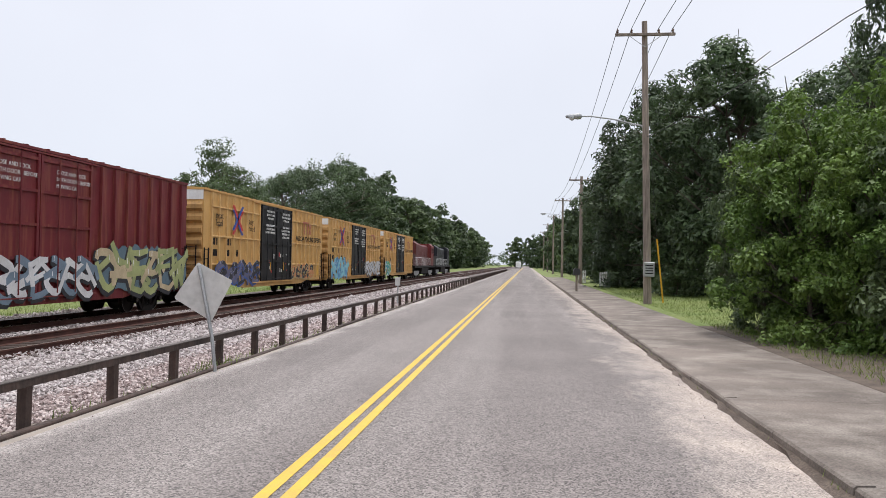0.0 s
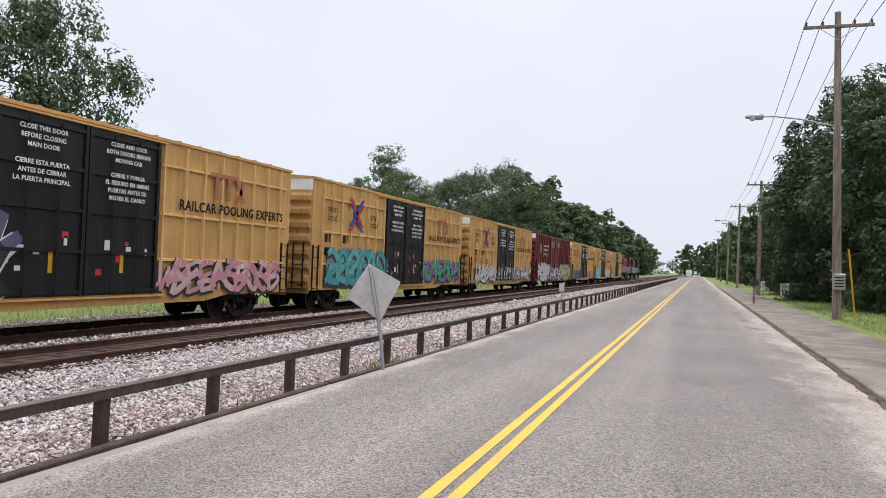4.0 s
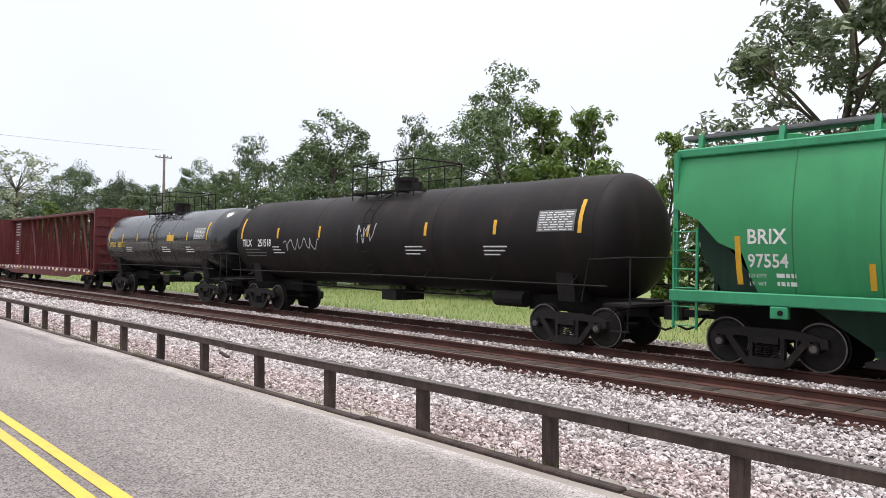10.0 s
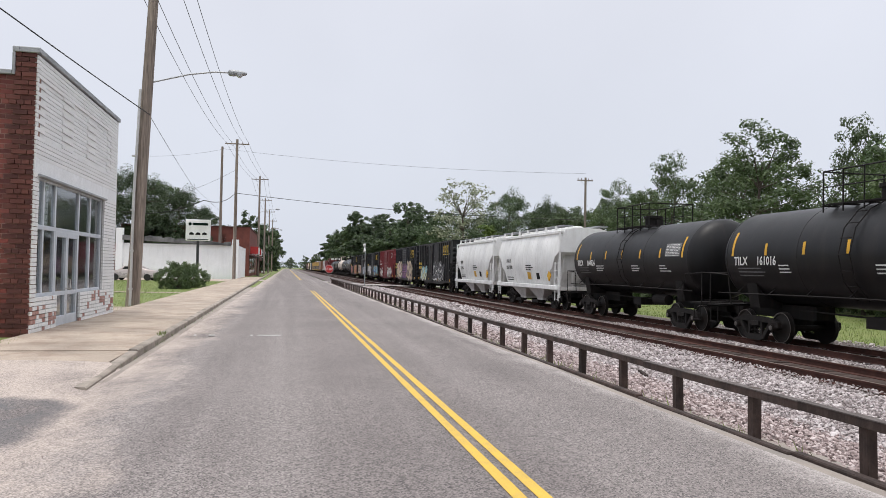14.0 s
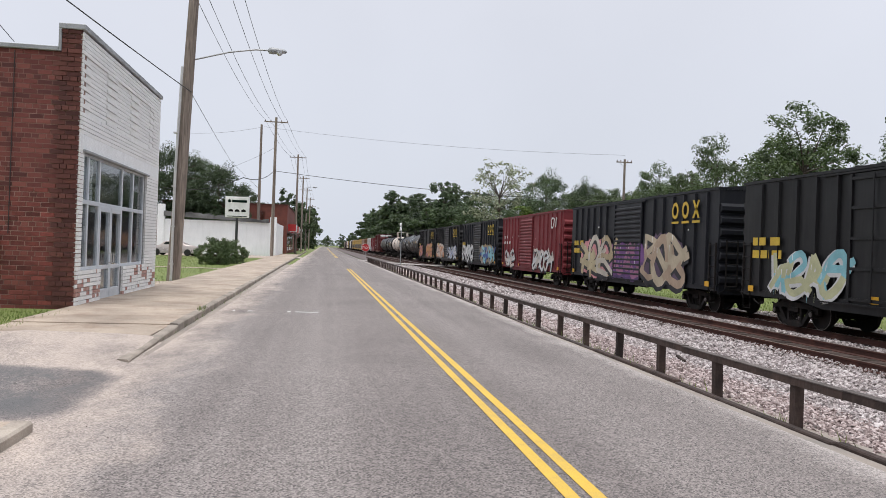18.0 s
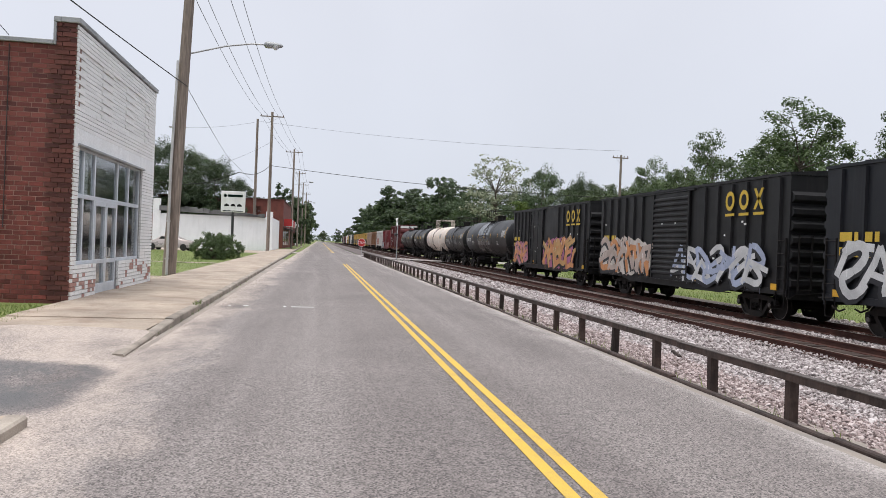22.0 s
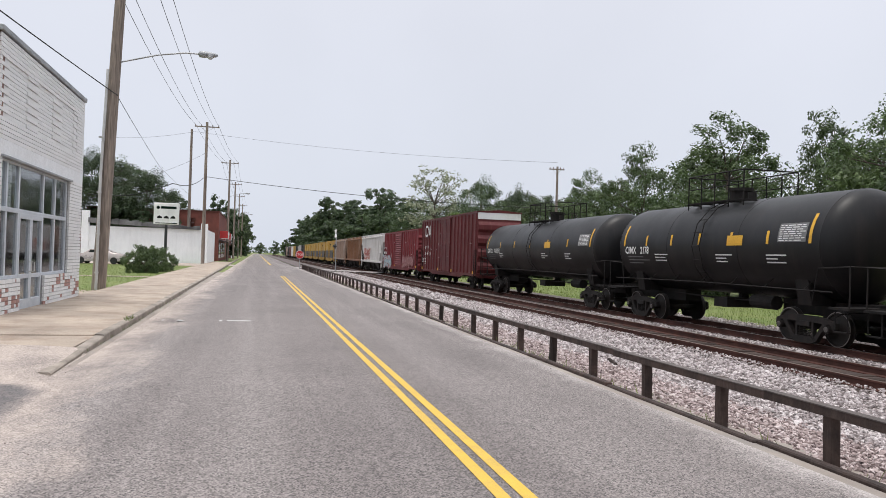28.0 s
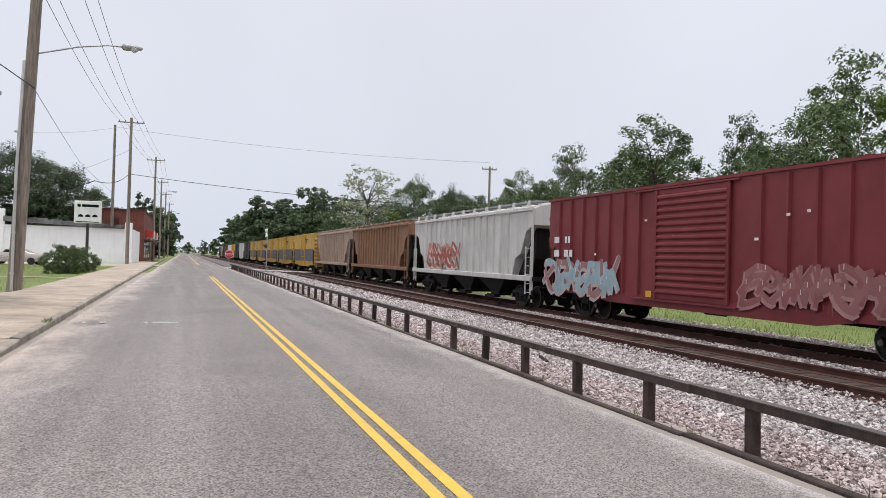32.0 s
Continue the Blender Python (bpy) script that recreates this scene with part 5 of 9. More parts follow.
graffiti(car, -8.0, -3.0, z0 - 0.05, z0 + 1.45, x, ((0.50, 0.50, 0.50), (0.42, 0.43, 0.45)), (0.6, 0.6, 0.6), None, 43)
yellow_boxcar(mid + 5 * P60, 3, [(-8.3, -3.0, -0.05, 1.0, (K, (0.12, 0.12, 0.2)), BLUE, None), (2.6, 7.0, 0.0, 0.85, (K, ORG), (0.5, 0.4, 0.2), None)])
yellow_boxcar(mid + 6 * P60, 2, [(-8.6, -4.0, -0.05, 1.4, ((0.08, 0.25, 0.45), AQUA), (0.2, 0.45, 0.6), None), (2.5, 8.8, 0.0, 1.15, (Wt, (0.55, 0.55, 0.55)), K, None)])
yellow_boxcar(mid + 7 * P60, 1, [(-8.6, -6.0, 0.0, 1.3, (GRN, TEAL), Wt, None)])


def locomotive(mid, label, body, cab_front):
    """A six-axle diesel: frame, fuel tank, long hood, radiator, cab, walkway rails and trucks."""
    car = car_root("locomotive", label, mid, 22.3, "locomotives at the head of the train")
    bm = bmesh.new()
    bx(bm, -1.5, 1.5, -10.6, 10.6, 1.35, 1.62)
    part("frame", bm, UNDER, car)
    bm = bmesh.new()
    prism(bm, [(-1.4, 1.3), (-1.3, 0.55), (1.3, 0.55), (1.4, 1.3)], "y", -3.4, 3.4)
    part("fuel_tank", bm, UNDER, car)
    bm = bmesh.new()
    prism(bm, [(-0.95, 1.6), (-0.95, 4.2), (-0.75, 4.45), (0.75, 4.45), (0.95, 4.2), (0.95, 1.6)], "y", -7.0, 5.3)
    for k in range(12):
        bx(bm, 0.95, 0.975, -6.6 + k * 0.98, -5.75 + k * 0.98, 1.9, 3.9)
    part("hood", bm, body, car)
    bm = bmesh.new()
    prism(bm, [(-1.5, 3.1), (-1.55, 4.3), (-0.9, 4.72), (0.9, 4.72), (1.55, 4.3), (1.5, 3.1)], "y", -10.1, -6.8)
    prism(bm, [(-0.95, 1.6), (-0.95, 3.1), (0.95, 3.1), (0.95, 1.6)], "y", -10.1, -6.95)
    part("radiator", bm, body, car)
    bm = bmesh.new()
    prism(bm, [(-1.5, 1.6), (-1.5, 4.4), (-1.1, 4.72), (1.1, 4.72), (1.5, 4.4), (1.5, 1.6)], "y", 5.35, 8.0)
    prism(bm, [(8.0, 1.6), (8.0, 3.6), (8.9, 3.3), (9.9, 2.7), (9.9, 1.6)], "x", -0.95, 0.95)
    part("cab", bm, cab_front, car)
    for y0, y1 in ((5.7, 6.5), (6.75, 7.6)):
        bm = bmesh.new()
        bx(bm, 1.502, 1.51, y0, y1, 3.35, 4.1)
        part("cab_window", bm, INK, car)
    bm = bmesh.new()
    for k in range(15):
        tube(bm, [(1.45, -10.2 + k * 1.1, 1.6), (1.45, -10.2 + k * 1.1, 2.65)], 0.02, 5)
    tube(bm, [(1.45, -10.2, 2.65), (1.45, 5.2, 2.65)], 0.02, 5)
    part("handrail", bm, P_WHITE, car)
    bm = bmesh.new()
    for s in (-1, 1):
        for k in range(4):
            bx(bm, 0.9, 1.45, s * 10.35 - 0.1, s * 10.35 + 0.1, 0.4 + 0.3 * k, 0.43 + 0.3 * k)
        bx(bm, -1.4, 1.4, s * 10.75 - 0.05, s * 10.75 + 0.05, 0.3, 1.3)
    part("steps", bm, UNDER, car)
    for s in (-1, 1):
        t = part("truck", shared("truck", bolster_mesh, TRUCK), None, car, at=(0, s * 7.0, 0.5))
        bm = bmesh.new()
        for sx in (-1, 1):
            prism(bm, [(-2.5, 0.1), (-2.3, 0.45), (2.3, 0.45), (2.5, 0.1), (1.6, 0.0), (0.9, -0.15), (-0.9, -0.15), (-1.6, 0.0)], "x", sx * 1.08 - 0.08, sx * 1.08 + 0.08)
        part("side_frame", bm, surf("silver_truck_paint", (0.30, 0.30, 0.30), rough=0.6), t)
        for y in (-1.85, 0, 1.85):
            w = part("wheelset", shared("wheelset", wheelset_mesh, [WHEEL, TREAD], 35), None, t, at=(0, y, 0.0))
    return car


top = mid + 7.5 * P60
locomotive(top + 11.6, "maroon diesel locomotive coupled behind the leading engine", P_MAROON, P_RED)
locomotive(top + 34.2, "dark diesel locomotive at the head of the train", P_NAVY, P_NAVY)


# ---- covered hoppers ----
def hopper(mid, L, label, side, dark, sill, z_sill=1.3, z_eave=4.1, bays=4, hw=1.52, round_side=0.50, posts=None, walkway=GALV, group="covered hoppers of the train", cut=1.55, cut_top=3.05, peak=0.26, seams=True):
    """A covered hopper: swelling side sheets cut away over the trucks, slope sheets, bays, roof with hatches and grating."""
    bl = L - 1.5
    h2 = bl / 2
    car = car_root("covered_hopper", label, mid, L, group)
    bm = bmesh.new()
    st = []
    cutp = [(0.0, cut_top), (cut * 0.35, cut_top - 0.25), (cut * 0.62, z_sill + 0.95), (cut * 0.92, z_sill + 0.75), (cut, z_sill + 0.35), (cut + 0.12, z_sill)]
    for y, zb in cutp:
        st.append((-h2 + 0.05 + y, zb))
    n = 8
    for k in range(1, n):
        st.append((-h2 + cut + 0.17 + (bl - 2 * cut - 0.34) * k / n, z_sill))
    for y, zb in reversed(cutp):
        st.append((h2 - 0.05 - y, zb))
    m = 9

    def side_x(z):
        return hw - max(0.10, round_side) + round_side * math.sin(math.pi * (0.20 + 0.64 * (z - z_sill) / (z_eave - z_sill)))

    rings = []
    for y, zb in st:
        sec = []
        for k in range(m + 1):
            z = zb + (z_eave - zb) * k / m
            sec.append((side_x(z), z))
        roof = [(hw * 0.74, z_eave + peak * 0.6), (hw * 0.45, z_eave + peak * 0.9), (0, z_eave + peak)]
        half = sec + roof
        rings.append([bm.verts.new((a, y, z)) for a, z in half] + [bm.verts.new((-a, y, z)) for a, z in reversed(half[:-1])])
    for a, b in zip(rings, rings[1:]):
        k = len(a)
        for i in range(k):
            bm.faces.new((a[i], a[(i + 1) % k], b[(i + 1) % k], b[i]))
    bm.faces.new(rings[0])
    bm.faces.new(rings[-1])
    part("body", bm, side, car, smooth=32)
    if seams:
        for k in range(1, 11):
            y = -h2 + 1.7 + (bl - 3.4) * (k - 0.5) / 10
            for s in (-1, 1):
                bm = bmesh.new()
                zz = [z_sill + (z_eave - z_sill) * i / m for i in range(m + 1)]
                line = [[bm.verts.new((s * (side_x(z) + 0.004), y + q, z)) for q in (-0.012, 0.012)] for z in zz]
                for p, q in zip(line, line[1:]):
                    bm.faces.new((p[0], p[1], q[1], q[0]))
                part("weld_seam", bm, SEAM_GREEN if dark is P_GREEN_SHADED else dark, car)
    for s in (-1, 1):
        # side sill and eave rail
        bm = bmesh.new()
        rbx(bm, s * (hw - 0.02) - 0.06, s * (hw - 0.02) + 0.06, -h2, h2, z_sill - 0.20, z_sill + 0.03, 0.02)
        part("side_sill", bm, sill, car)
        bm = bmesh.new()
        ex = side_x(z_eave) + 0.03
        rbx(bm, s * ex - 0.06, s * ex + 0.06, -h2 + 0.02, h2 - 0.02, z_eave - 0.05, z_eave + 0.12, 0.025)
        part("eave_rail", bm, sill, car)
        flip = pose(0, 0, 0) if s > 0 else pose(0, 0, 0, 0, 0, 180)
        for y in posts or ():
            part("side_post", shared("hopper_post|%s" % side.name, rib_mesh(z_eave - z_sill - 0.1, 0.10, 0.09), side), None, car, at=Matrix.Translation((s * (hw - 0.10), s * y, z_sill + 0.05)) @ flip)
        # running board along the roof
        bm = bmesh.new()
        bx(bm, s * 0.95 - 0.24, s * 0.95 + 0.24, -h2 + 0.1, h2 - 0.1, z_eave + 0.32, z_eave + 0.345)
        for k in range(int(bl / 0.16)):
            bx(bm, s * 0.95 - 0.24, s * 0.95 + 0.24, -h2 + 0.15 + 0.16 * k, -h2 + 0.19 + 0.16 * k, z_eave + 0.345, z_eave + 0.385)
        for q in (-0.24, -0.08, 0.08, 0.24):
            bx(bm, s * 0.95 + q - 0.012, s * 0.95 + q + 0.012, -h2 + 0.1, h2 - 0.1, z_eave + 0.345, z_eave + 0.40)
        part("running_board", bm, walkway, car, "grey grating walkway on the roof")
        br = shared("walkway_bracket|%d|%s|%.2f" % (s, sill.name, ex), lambda q: prism(q, [(s * (ex - 0.08), 0.02), (s * (ex + 0.03), 0.02), (s * (ex - 0.05), 0.40), (s * (ex - 0.15), 0.40)], "y", -0.05, 0.05), sill)
        k = 0
        while -h2 + 0.5 + 1.6 * k < h2 - 0.3:
            part("walkway_bracket", br, None, car, at=(0, -h2 + 0.5 + 1.6 * k, z_eave))
            k += 1
        for e in (-1, 1):
            part("ladder", shared("ladder|hopper|%s" % sill.name, ladder_mesh(2.0, 6, 0.5), sill), None, car, at=Matrix.Translation((s * (hw - 0.06), e * (h2 - 0.32), z_sill - 0.75)) @ flip)
            bm = bmesh.new()
            bx(bm, s * (hw - 0.1) - 0.04, s * (hw - 0.1) + 0.04, e * (h2 - 0.08) - 0.05, e * (h2 - 0.08) + 0.05, z_sill - 0.6, z_eave + 0.05)
            part("corner_post", bm, sill, car)
    for e in (-1, 1):
        bm = bmesh.new()
        for sx in (-1, 1):
            bx(bm, sx * 0.55 - 0.05, sx * 0.55 + 0.05, e * (h2 - 0.5) - 0.04, e * (h2 - 0.5) + 0.04, z_sill - 0.1, cut_top)
        bx(bm, -hw + 0.1, hw - 0.1, e * (h2 - 0.1) - 0.1, e * (h2 - 0.1) + 0.1, z_sill - 0.2, z_sill - 0.02)
        bx(bm, -hw + 0.15, hw - 0.15, e * (h2 - 0.9) - 0.7, e * (h2 - 0.9) + 0.7, z_sill - 0.24, z_sill - 0.18)
        cyl(bm, (0.5, e * (h2 - 1.1), z_sill + 0.12), "x", 0.18, 0.32, 12)
        cyl(bm, (-0.35, e * (h2 - 0.9), z_sill + 0.3), "y", 0.14, 0.25, 10)
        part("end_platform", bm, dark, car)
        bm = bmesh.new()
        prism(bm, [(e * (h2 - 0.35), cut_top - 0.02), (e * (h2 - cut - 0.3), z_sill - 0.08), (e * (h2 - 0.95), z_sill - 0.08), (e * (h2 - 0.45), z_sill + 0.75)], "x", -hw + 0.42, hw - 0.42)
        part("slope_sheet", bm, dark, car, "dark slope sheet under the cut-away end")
        truck(car, e * (h2 - 1.75), mid)
    # discharge bays
    pitch = (bl - 2 * (cut + 1.0)) / bays
    for k in range(bays):
        y = -bl / 2 + cut + 1.0 + pitch * (k + 0.5)
        bm = bmesh.new()
        a, b, zt, zb = pitch * 0.5, 0.50, z_sill - 0.1, 0.40
        ring = [[bm.verts.new((sx * w, y + sy * q, z)) for sx, sy in ((-1, -1), (1, -1), (1, 1), (-1, 1))] for w, q, z in ((hw - 0.14, a, zt), (hw - 0.45, b, zb + 0.12), (hw - 0.45, b, zb))]
        for p, q in zip(ring, ring[1:]):
            for i in range(4):
                bm.faces.new((p[i], p[(i + 1) % 4], q[(i + 1) % 4], q[i]))
        bm.faces.new(ring[0])
        bm.faces.new(ring[-1])
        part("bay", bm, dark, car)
        bm = bmesh.new()
        bx(bm, -hw + 0.2, hw - 0.2, y - 0.42, y + 0.42, zb - 0.06, zb)
        bx(bm, hw - 0.5, hw - 0.15, y - 0.55, y + 0.55, zb - 0.14, zb - 0.05)
        part("discharge_gate", bm, UNDER, car)
    bm = bmesh.new()
    bx(bm, -0.28, 0.28, -h2 + 0.3, h2 - 0.3, 0.66, z_sill - 0.15)
    part("centre_sill", bm, UNDER, car)
    hatch = shared("roof_hatch|%s" % side.name, lambda q: lathe(q, [(-0.08, 0.42), (0.05, 0.42), (0.08, 0.36)], "z", 14), side)
    for k in range(9):
        part("roof_hatch", hatch, None, car, at=(0, -h2 + 1.6 + (bl - 3.2) * k / 8, z_eave + peak + 0.07))
    return car, hw, h2, z_sill, z_eave, side_x


def green_hopper(mid, name_on, side, number):
    car, hw, h2, zs, ze, sx = hopper(mid, 19.15, "green covered hopper car%s" % (" with dark company lettering" if name_on else ", heavily stained, with white marks"), side, P_GREEN_SHADED, P_GREEN_LIGHT, 1.40, 4.10, bays=4 if name_on else 3, walkway=GRATING)
    def x(z):
        return sx(z) + 0.008

    part("lettering", words_mesh("BRIX", 0.38, CHALK, 1.0, bold=0.006), None, car, "white reporting mark", at=on_side(x, -h2 + 1.58, zs + 0.93) @ Matrix.Diagonal((0.9, 1, 1, 1)))
    if number:
        part("lettering", words_mesh(number, 0.35, CHALK, 1.0, bold=0.006), None, car, "white car number", at=on_side(x, -h2 + 1.58, zs + 0.50) @ Matrix.Diagonal((0.86, 1, 1, 1)))
    else:
        letter_blocks(car, "lettering", -h2 + 1.58, zs + 0.50, 0.25, 5, 0.172, x, CHALK, label="white car number")
    for q, l in enumerate(("LD LMT", "LT  WT")):
        part("lettering", words_mesh(l, 0.10, CHALK), None, car, "small white load data", at=on_side(x, -h2 + 1.58, zs + 0.31 - 0.15 * q, 0.1))
    bars(car, "lettering", -h2 + 2.1, zs + 0.39, [(0, 0.35, 0.075, 0), (0, 0.35, 0.075, 0.15)], x, CHALK)
    if name_on:
        slim = number == "97434"
        fat, gap, sp = (0.0, 3.39, 1.16) if slim else (0.012, 2.85, 1.0)
        mark_shapes(car, "lettering", "|nooo^o^", -h2 + name_on - gap, zs + 0.98, 0.44, 0.36 if slim else 0.345, x, INK_GREEN, "dark company name drawn as plain shapes", 0.15 if slim else 0.22, 0.74 if slim else 0.84)
        for txt, dy in (("INDUSTRIES", 0.0), ("LTD.", 3.48)):
            part("lettering", words_mesh(txt, 0.61, INK_GREEN, sp, bold=fat), None, car, "dark bold capitals", at=on_side(x, -h2 + name_on + dy, zs + 0.98, 0.44) @ Matrix.Diagonal((0.78 if slim else 0.97, 1, 1, 1)))
    for y in (-h2 + 1.35, h2 - (2.05 if number == "97694" else 1.5)):
        plate(car, "reflector", y, y + 0.11, zs + 0.17, zs + 1.07, x, REFLEX, "yellow reflective strip")
    for y in (-h2 + d for d in ((3.65, 6.2, 8.75, 11.35, 14.2) if name_on else (3.5, 7.2, 10.9, 13.7))):
        plate(car, "reflector", y, y + 0.10, zs + 0.14, zs + 0.59, x, REFLEX, "yellow reflective strip")
    bars(car, "lettering", -h2 + 7.9, zs + 0.42, [(0, 0.95, 0.035, 0), (0, 0.95, 0.035, 0.07), (0.3, 0.6, 0.035, 0.28), (0.3, 0.6, 0.035, 0.35)], x, CHALK)
    bars(car, "lettering", h2 - 2.75, zs + 0.55, [(0, 0.75, 0.07, 0), (0, 0.75, 0.07, 0.13), (0, 0.5, 0.07, 0.26), (0, 0.6, 0.05, 0.48), (0, 0.6, 0.05, 0.56)], x, CHALK)
    bars(car, "lettering", h2 - 6.3, zs + 0.30, [(0, 0.5, 0.03, 0), (0, 0.5, 0.03, 0.06), (0, 0.5, 0.03, 0.12)], x, CHALK)
    plate(car, "tag_panel", h2 - 5.6, h2 - 5.3, zs + 0.12, zs + 0.24, x, CHALK)
    bm = bmesh.new()
    stencil = 3.95 if name_on else 14.75
    for a, b, c, d in ((0, 0.3, 0, 0.02), (0, 0.3, 0.28, 0.3), (0, 0.02, 0, 0.3), (0.28, 0.3, 0, 0.3), (0.08, 0.22, 0.18, 0.22), (0.1, 0.2, 0.07, 0.09)):
        field_box(bm, x, -h2 + stencil + a, -h2 + stencil + b, zs + 0.62 + c, zs + 0.62 + d)
    part("test_stencil", bm, CHALK, car)
    for y in (-h2 + 2.2, h2 - 3.0):
        bm = bmesh.new()
        rbx(bm, hw - 0.1, hw + 0.05, y - 0.16, y + 0.16, zs - 0.42, zs - 0.20, 0.02)
        cyl(bm, (hw + 0.06, y + 0.04, zs - 0.31), "x", 0.05, 0.02, 8, mi=1)
        part("jacking_pad", bm, [P_GREEN_LIGHT, INK], car)
    for k in range(4):
        y = -h2 + 4.3 + 2.95 * k
        bars(car, "bay_marks", y, zs - 0.28, [(0, 0.7, 0.02, 0), (0.2, 0.4, 0.02, 0.07)], hw - 0.20, CHALK)
    return car


J = JOINT
for nm_on, sd, num in ((8.95, P_GREEN, "97694"), (8.7, P_GREEN, "97434"), (0, P_GREEN_OLD, "97292"), (9.1, P_GREEN, "97554")):
    green_hopper(J - 9.57, nm_on, sd, num)
    J -= 19.13


# ---- tank cars ----
DATA_GREY = surf("data_panel_grey", (0.11, 0.11, 0.11), (0.16, 0.16, 0.16), 30, 8, 0.6, bump=0)
def tank_car(mid, L, label, paint_, R=1.45, zc=2.55, band=None, seed=1, wrap=None, number="", mark="", tags=()):
    car = car_root("tank_car", label, mid, L, "tank cars of the train")
    h = L / 2 - 0.62
    cap = 0.62
    prof = [(-h, 0.0)] + [(-h + cap * (1 - math.cos(a)), R * math.sin(a)) for a in (0.25, 0.5, 0.75, 1.0, 1.25, 1.5)]
    full = prof + [(-h + cap + (2 * h - 2 * cap) * k / 6, R) for k in range(7)] + [(-y, r) for y, r in reversed(prof)]
    bm = bmesh.new()
    lathe(bm, full, "y", 40, (0, 0, zc))
    part("tank", bm, paint_, car, smooth=40)
    for y in (-h + cap, -h * 0.33, h * 0.33, h - cap):
        bm = bmesh.new()
        lathe(bm, [(y - 0.02, R), (y - 0.015, R + 0.006), (y + 0.015, R + 0.006), (y + 0.02, R)], "y", 40, (0, 0, zc))
        part("weld_band", bm, paint_, car, smooth=40)
    for y0, y1, a0, a1, m, lab in band or ():
        bm = bmesh.new()
        for k in range(20):
            p, q = a0 + (a1 - a0) * k / 20, a0 + (a1 - a0) * (k + 1) / 20
            bm.faces.new([bm.verts.new(((R + 0.007) * math.cos(a), y, zc + (R + 0.007) * math.sin(a))) for a, y in ((p, y0), (p, y1), (q, y1), (q, y0))])
        part("paint_belt", bm, m, car, lab, smooth=40)
    # dome, platform and rails
    bm = bmesh.new()
    cyl(bm, (0, 0, zc + R + 0.14), "z", 0.34, 0.2, 16)
    cyl(bm, (0, 0, zc + R + 0.38), "z", 0.40, 0.05, 16)
    cyl(bm, (0, 0.6, zc + R + 0.10), "z", 0.13, 0.16, 10)
    part("manway", bm, UNDER, car)
    bm = bmesh.new()
    zr = zc + R
    for sx in (-1, 1):
        for q in (0.62, 0.78, 0.94):
            bx(bm, sx * q - 0.04, sx * q + 0.04, -1.5, 1.5, zr - 0.06, zr - 0.03)
        for y in (-1.5, -0.75, 0.0, 0.75, 1.5):
            tube(bm, [(sx * 0.95, y, zr - 0.25), (sx * 0.95, y, zr + 0.85)], 0.022, 5)
            bx(bm, min(sx * 0.45, sx * 0.98), max(sx * 0.45, sx * 0.98), y - 0.03, y + 0.03, zr - 0.10, zr - 0.06)
        tube(bm, [(sx * 0.95, -1.5, zr + 0.85), (sx * 0.95, 1.5, zr + 0.85)], 0.022, 5)
        tube(bm, [(sx * 0.95, -1.5, zr + 0.42), (sx * 0.95, 1.5, zr + 0.42)], 0.016, 5)
    for y in (-1.5, 1.5):
        tube(bm, [(-0.95, y, zr + 0.85), (0.95, y, zr + 0.85)], 0.022, 5)
    part("top_platform", bm, P_CREAM if paint_ is P_CREAM else UNDER, car, "%s platform with rails round the dome" % ("pale" if paint_ is P_CREAM else "black"))
    for sx in (-1, 1):
        bm = bmesh.new()
        for s in (-0.2, 0.2):
            tube(bm, [(sx * (R * math.cos(a) + 0.12), s, zc + R * math.sin(a)) for a in (-0.95, -0.5, 0, 0.5, 0.95, 1.25)], 0.018, 5)
        for q in range(8):
            a = -0.9 + 2.1 * q / 7
            tube(bm, [(sx * (R * math.cos(a) + 0.12), -0.2, zc + R * math.sin(a)), (sx * (R * math.cos(a) + 0.12), 0.2, zc + R * math.sin(a))], 0.014, 5)
        part("ladder", bm, UNDER, car)
        bm = bmesh.new()
        tube(bm, [(sx * 1.42, -h + 0.2, 1.42), (sx * 1.42, -0.6, 1.46), (sx * 1.42, 0.6, 1.46), (sx * 1.42, h - 0.2, 1.42)], 0.02, 5)
        for k in range(7):
            y = -h + 1.2 + (2 * h - 2.4) * k / 6
            tube(bm, [(sx * 1.42, y, 1.44), (sx * 1.15, y, 1.66)], 0.014, 5)
        part("side_handrail", bm, UNDER, car)
    for s in (-1, 1):
        y0, y1 = sorted((s * (L / 2 - 0.5), s * (h - 3.4)))
        bm = bmesh.new()
        bx(bm, -0.3, 0.3, y0, y1, 0.72, 1.12)
        part("stub_sill", bm, UNDER, car)
        bm = bmesh.new()
        prism(bm, [(-1.05, 1.02), (-1.18, 1.75), (-0.6, 1.3), (0.6, 1.3), (1.18, 1.75), (1.05, 1.02)], "y", s * (h - 1.6) - 0.25, s * (h - 1.6) + 0.25)
        part("saddle", bm, UNDER, car)
        bm = bmesh.new()
        bx(bm, -1.45, 1.45, s * (h + 0.05) - 0.35, s * (h + 0.05) + 0.35, 1.0, 1.06)
        part("end_platform", bm, UNDER, car)
        bm = bmesh.new()
        tube(bm, [(1.4, s * (h + 0.35), 1.05), (1.4, s * (h + 0.35), 2.05), (-1.4, s * (h + 0.35), 2.05), (-1.4, s * (h + 0.35), 1.05)], 0.022, 5)
        tube(bm, [(1.4, s * (h + 0.35), 2.05), (1.42, s * (h - 0.7), 2.0), (1.42, s * (h - 0.9), 1.05)], 0.022, 5)
        part("end_rail", bm, UNDER, car)
        bm = bmesh.new()
        bx(bm, 1.3, 1.46, s * (h + 0.1) - 0.2, s * (h + 0.1) + 0.2, 0.45, 0.48)
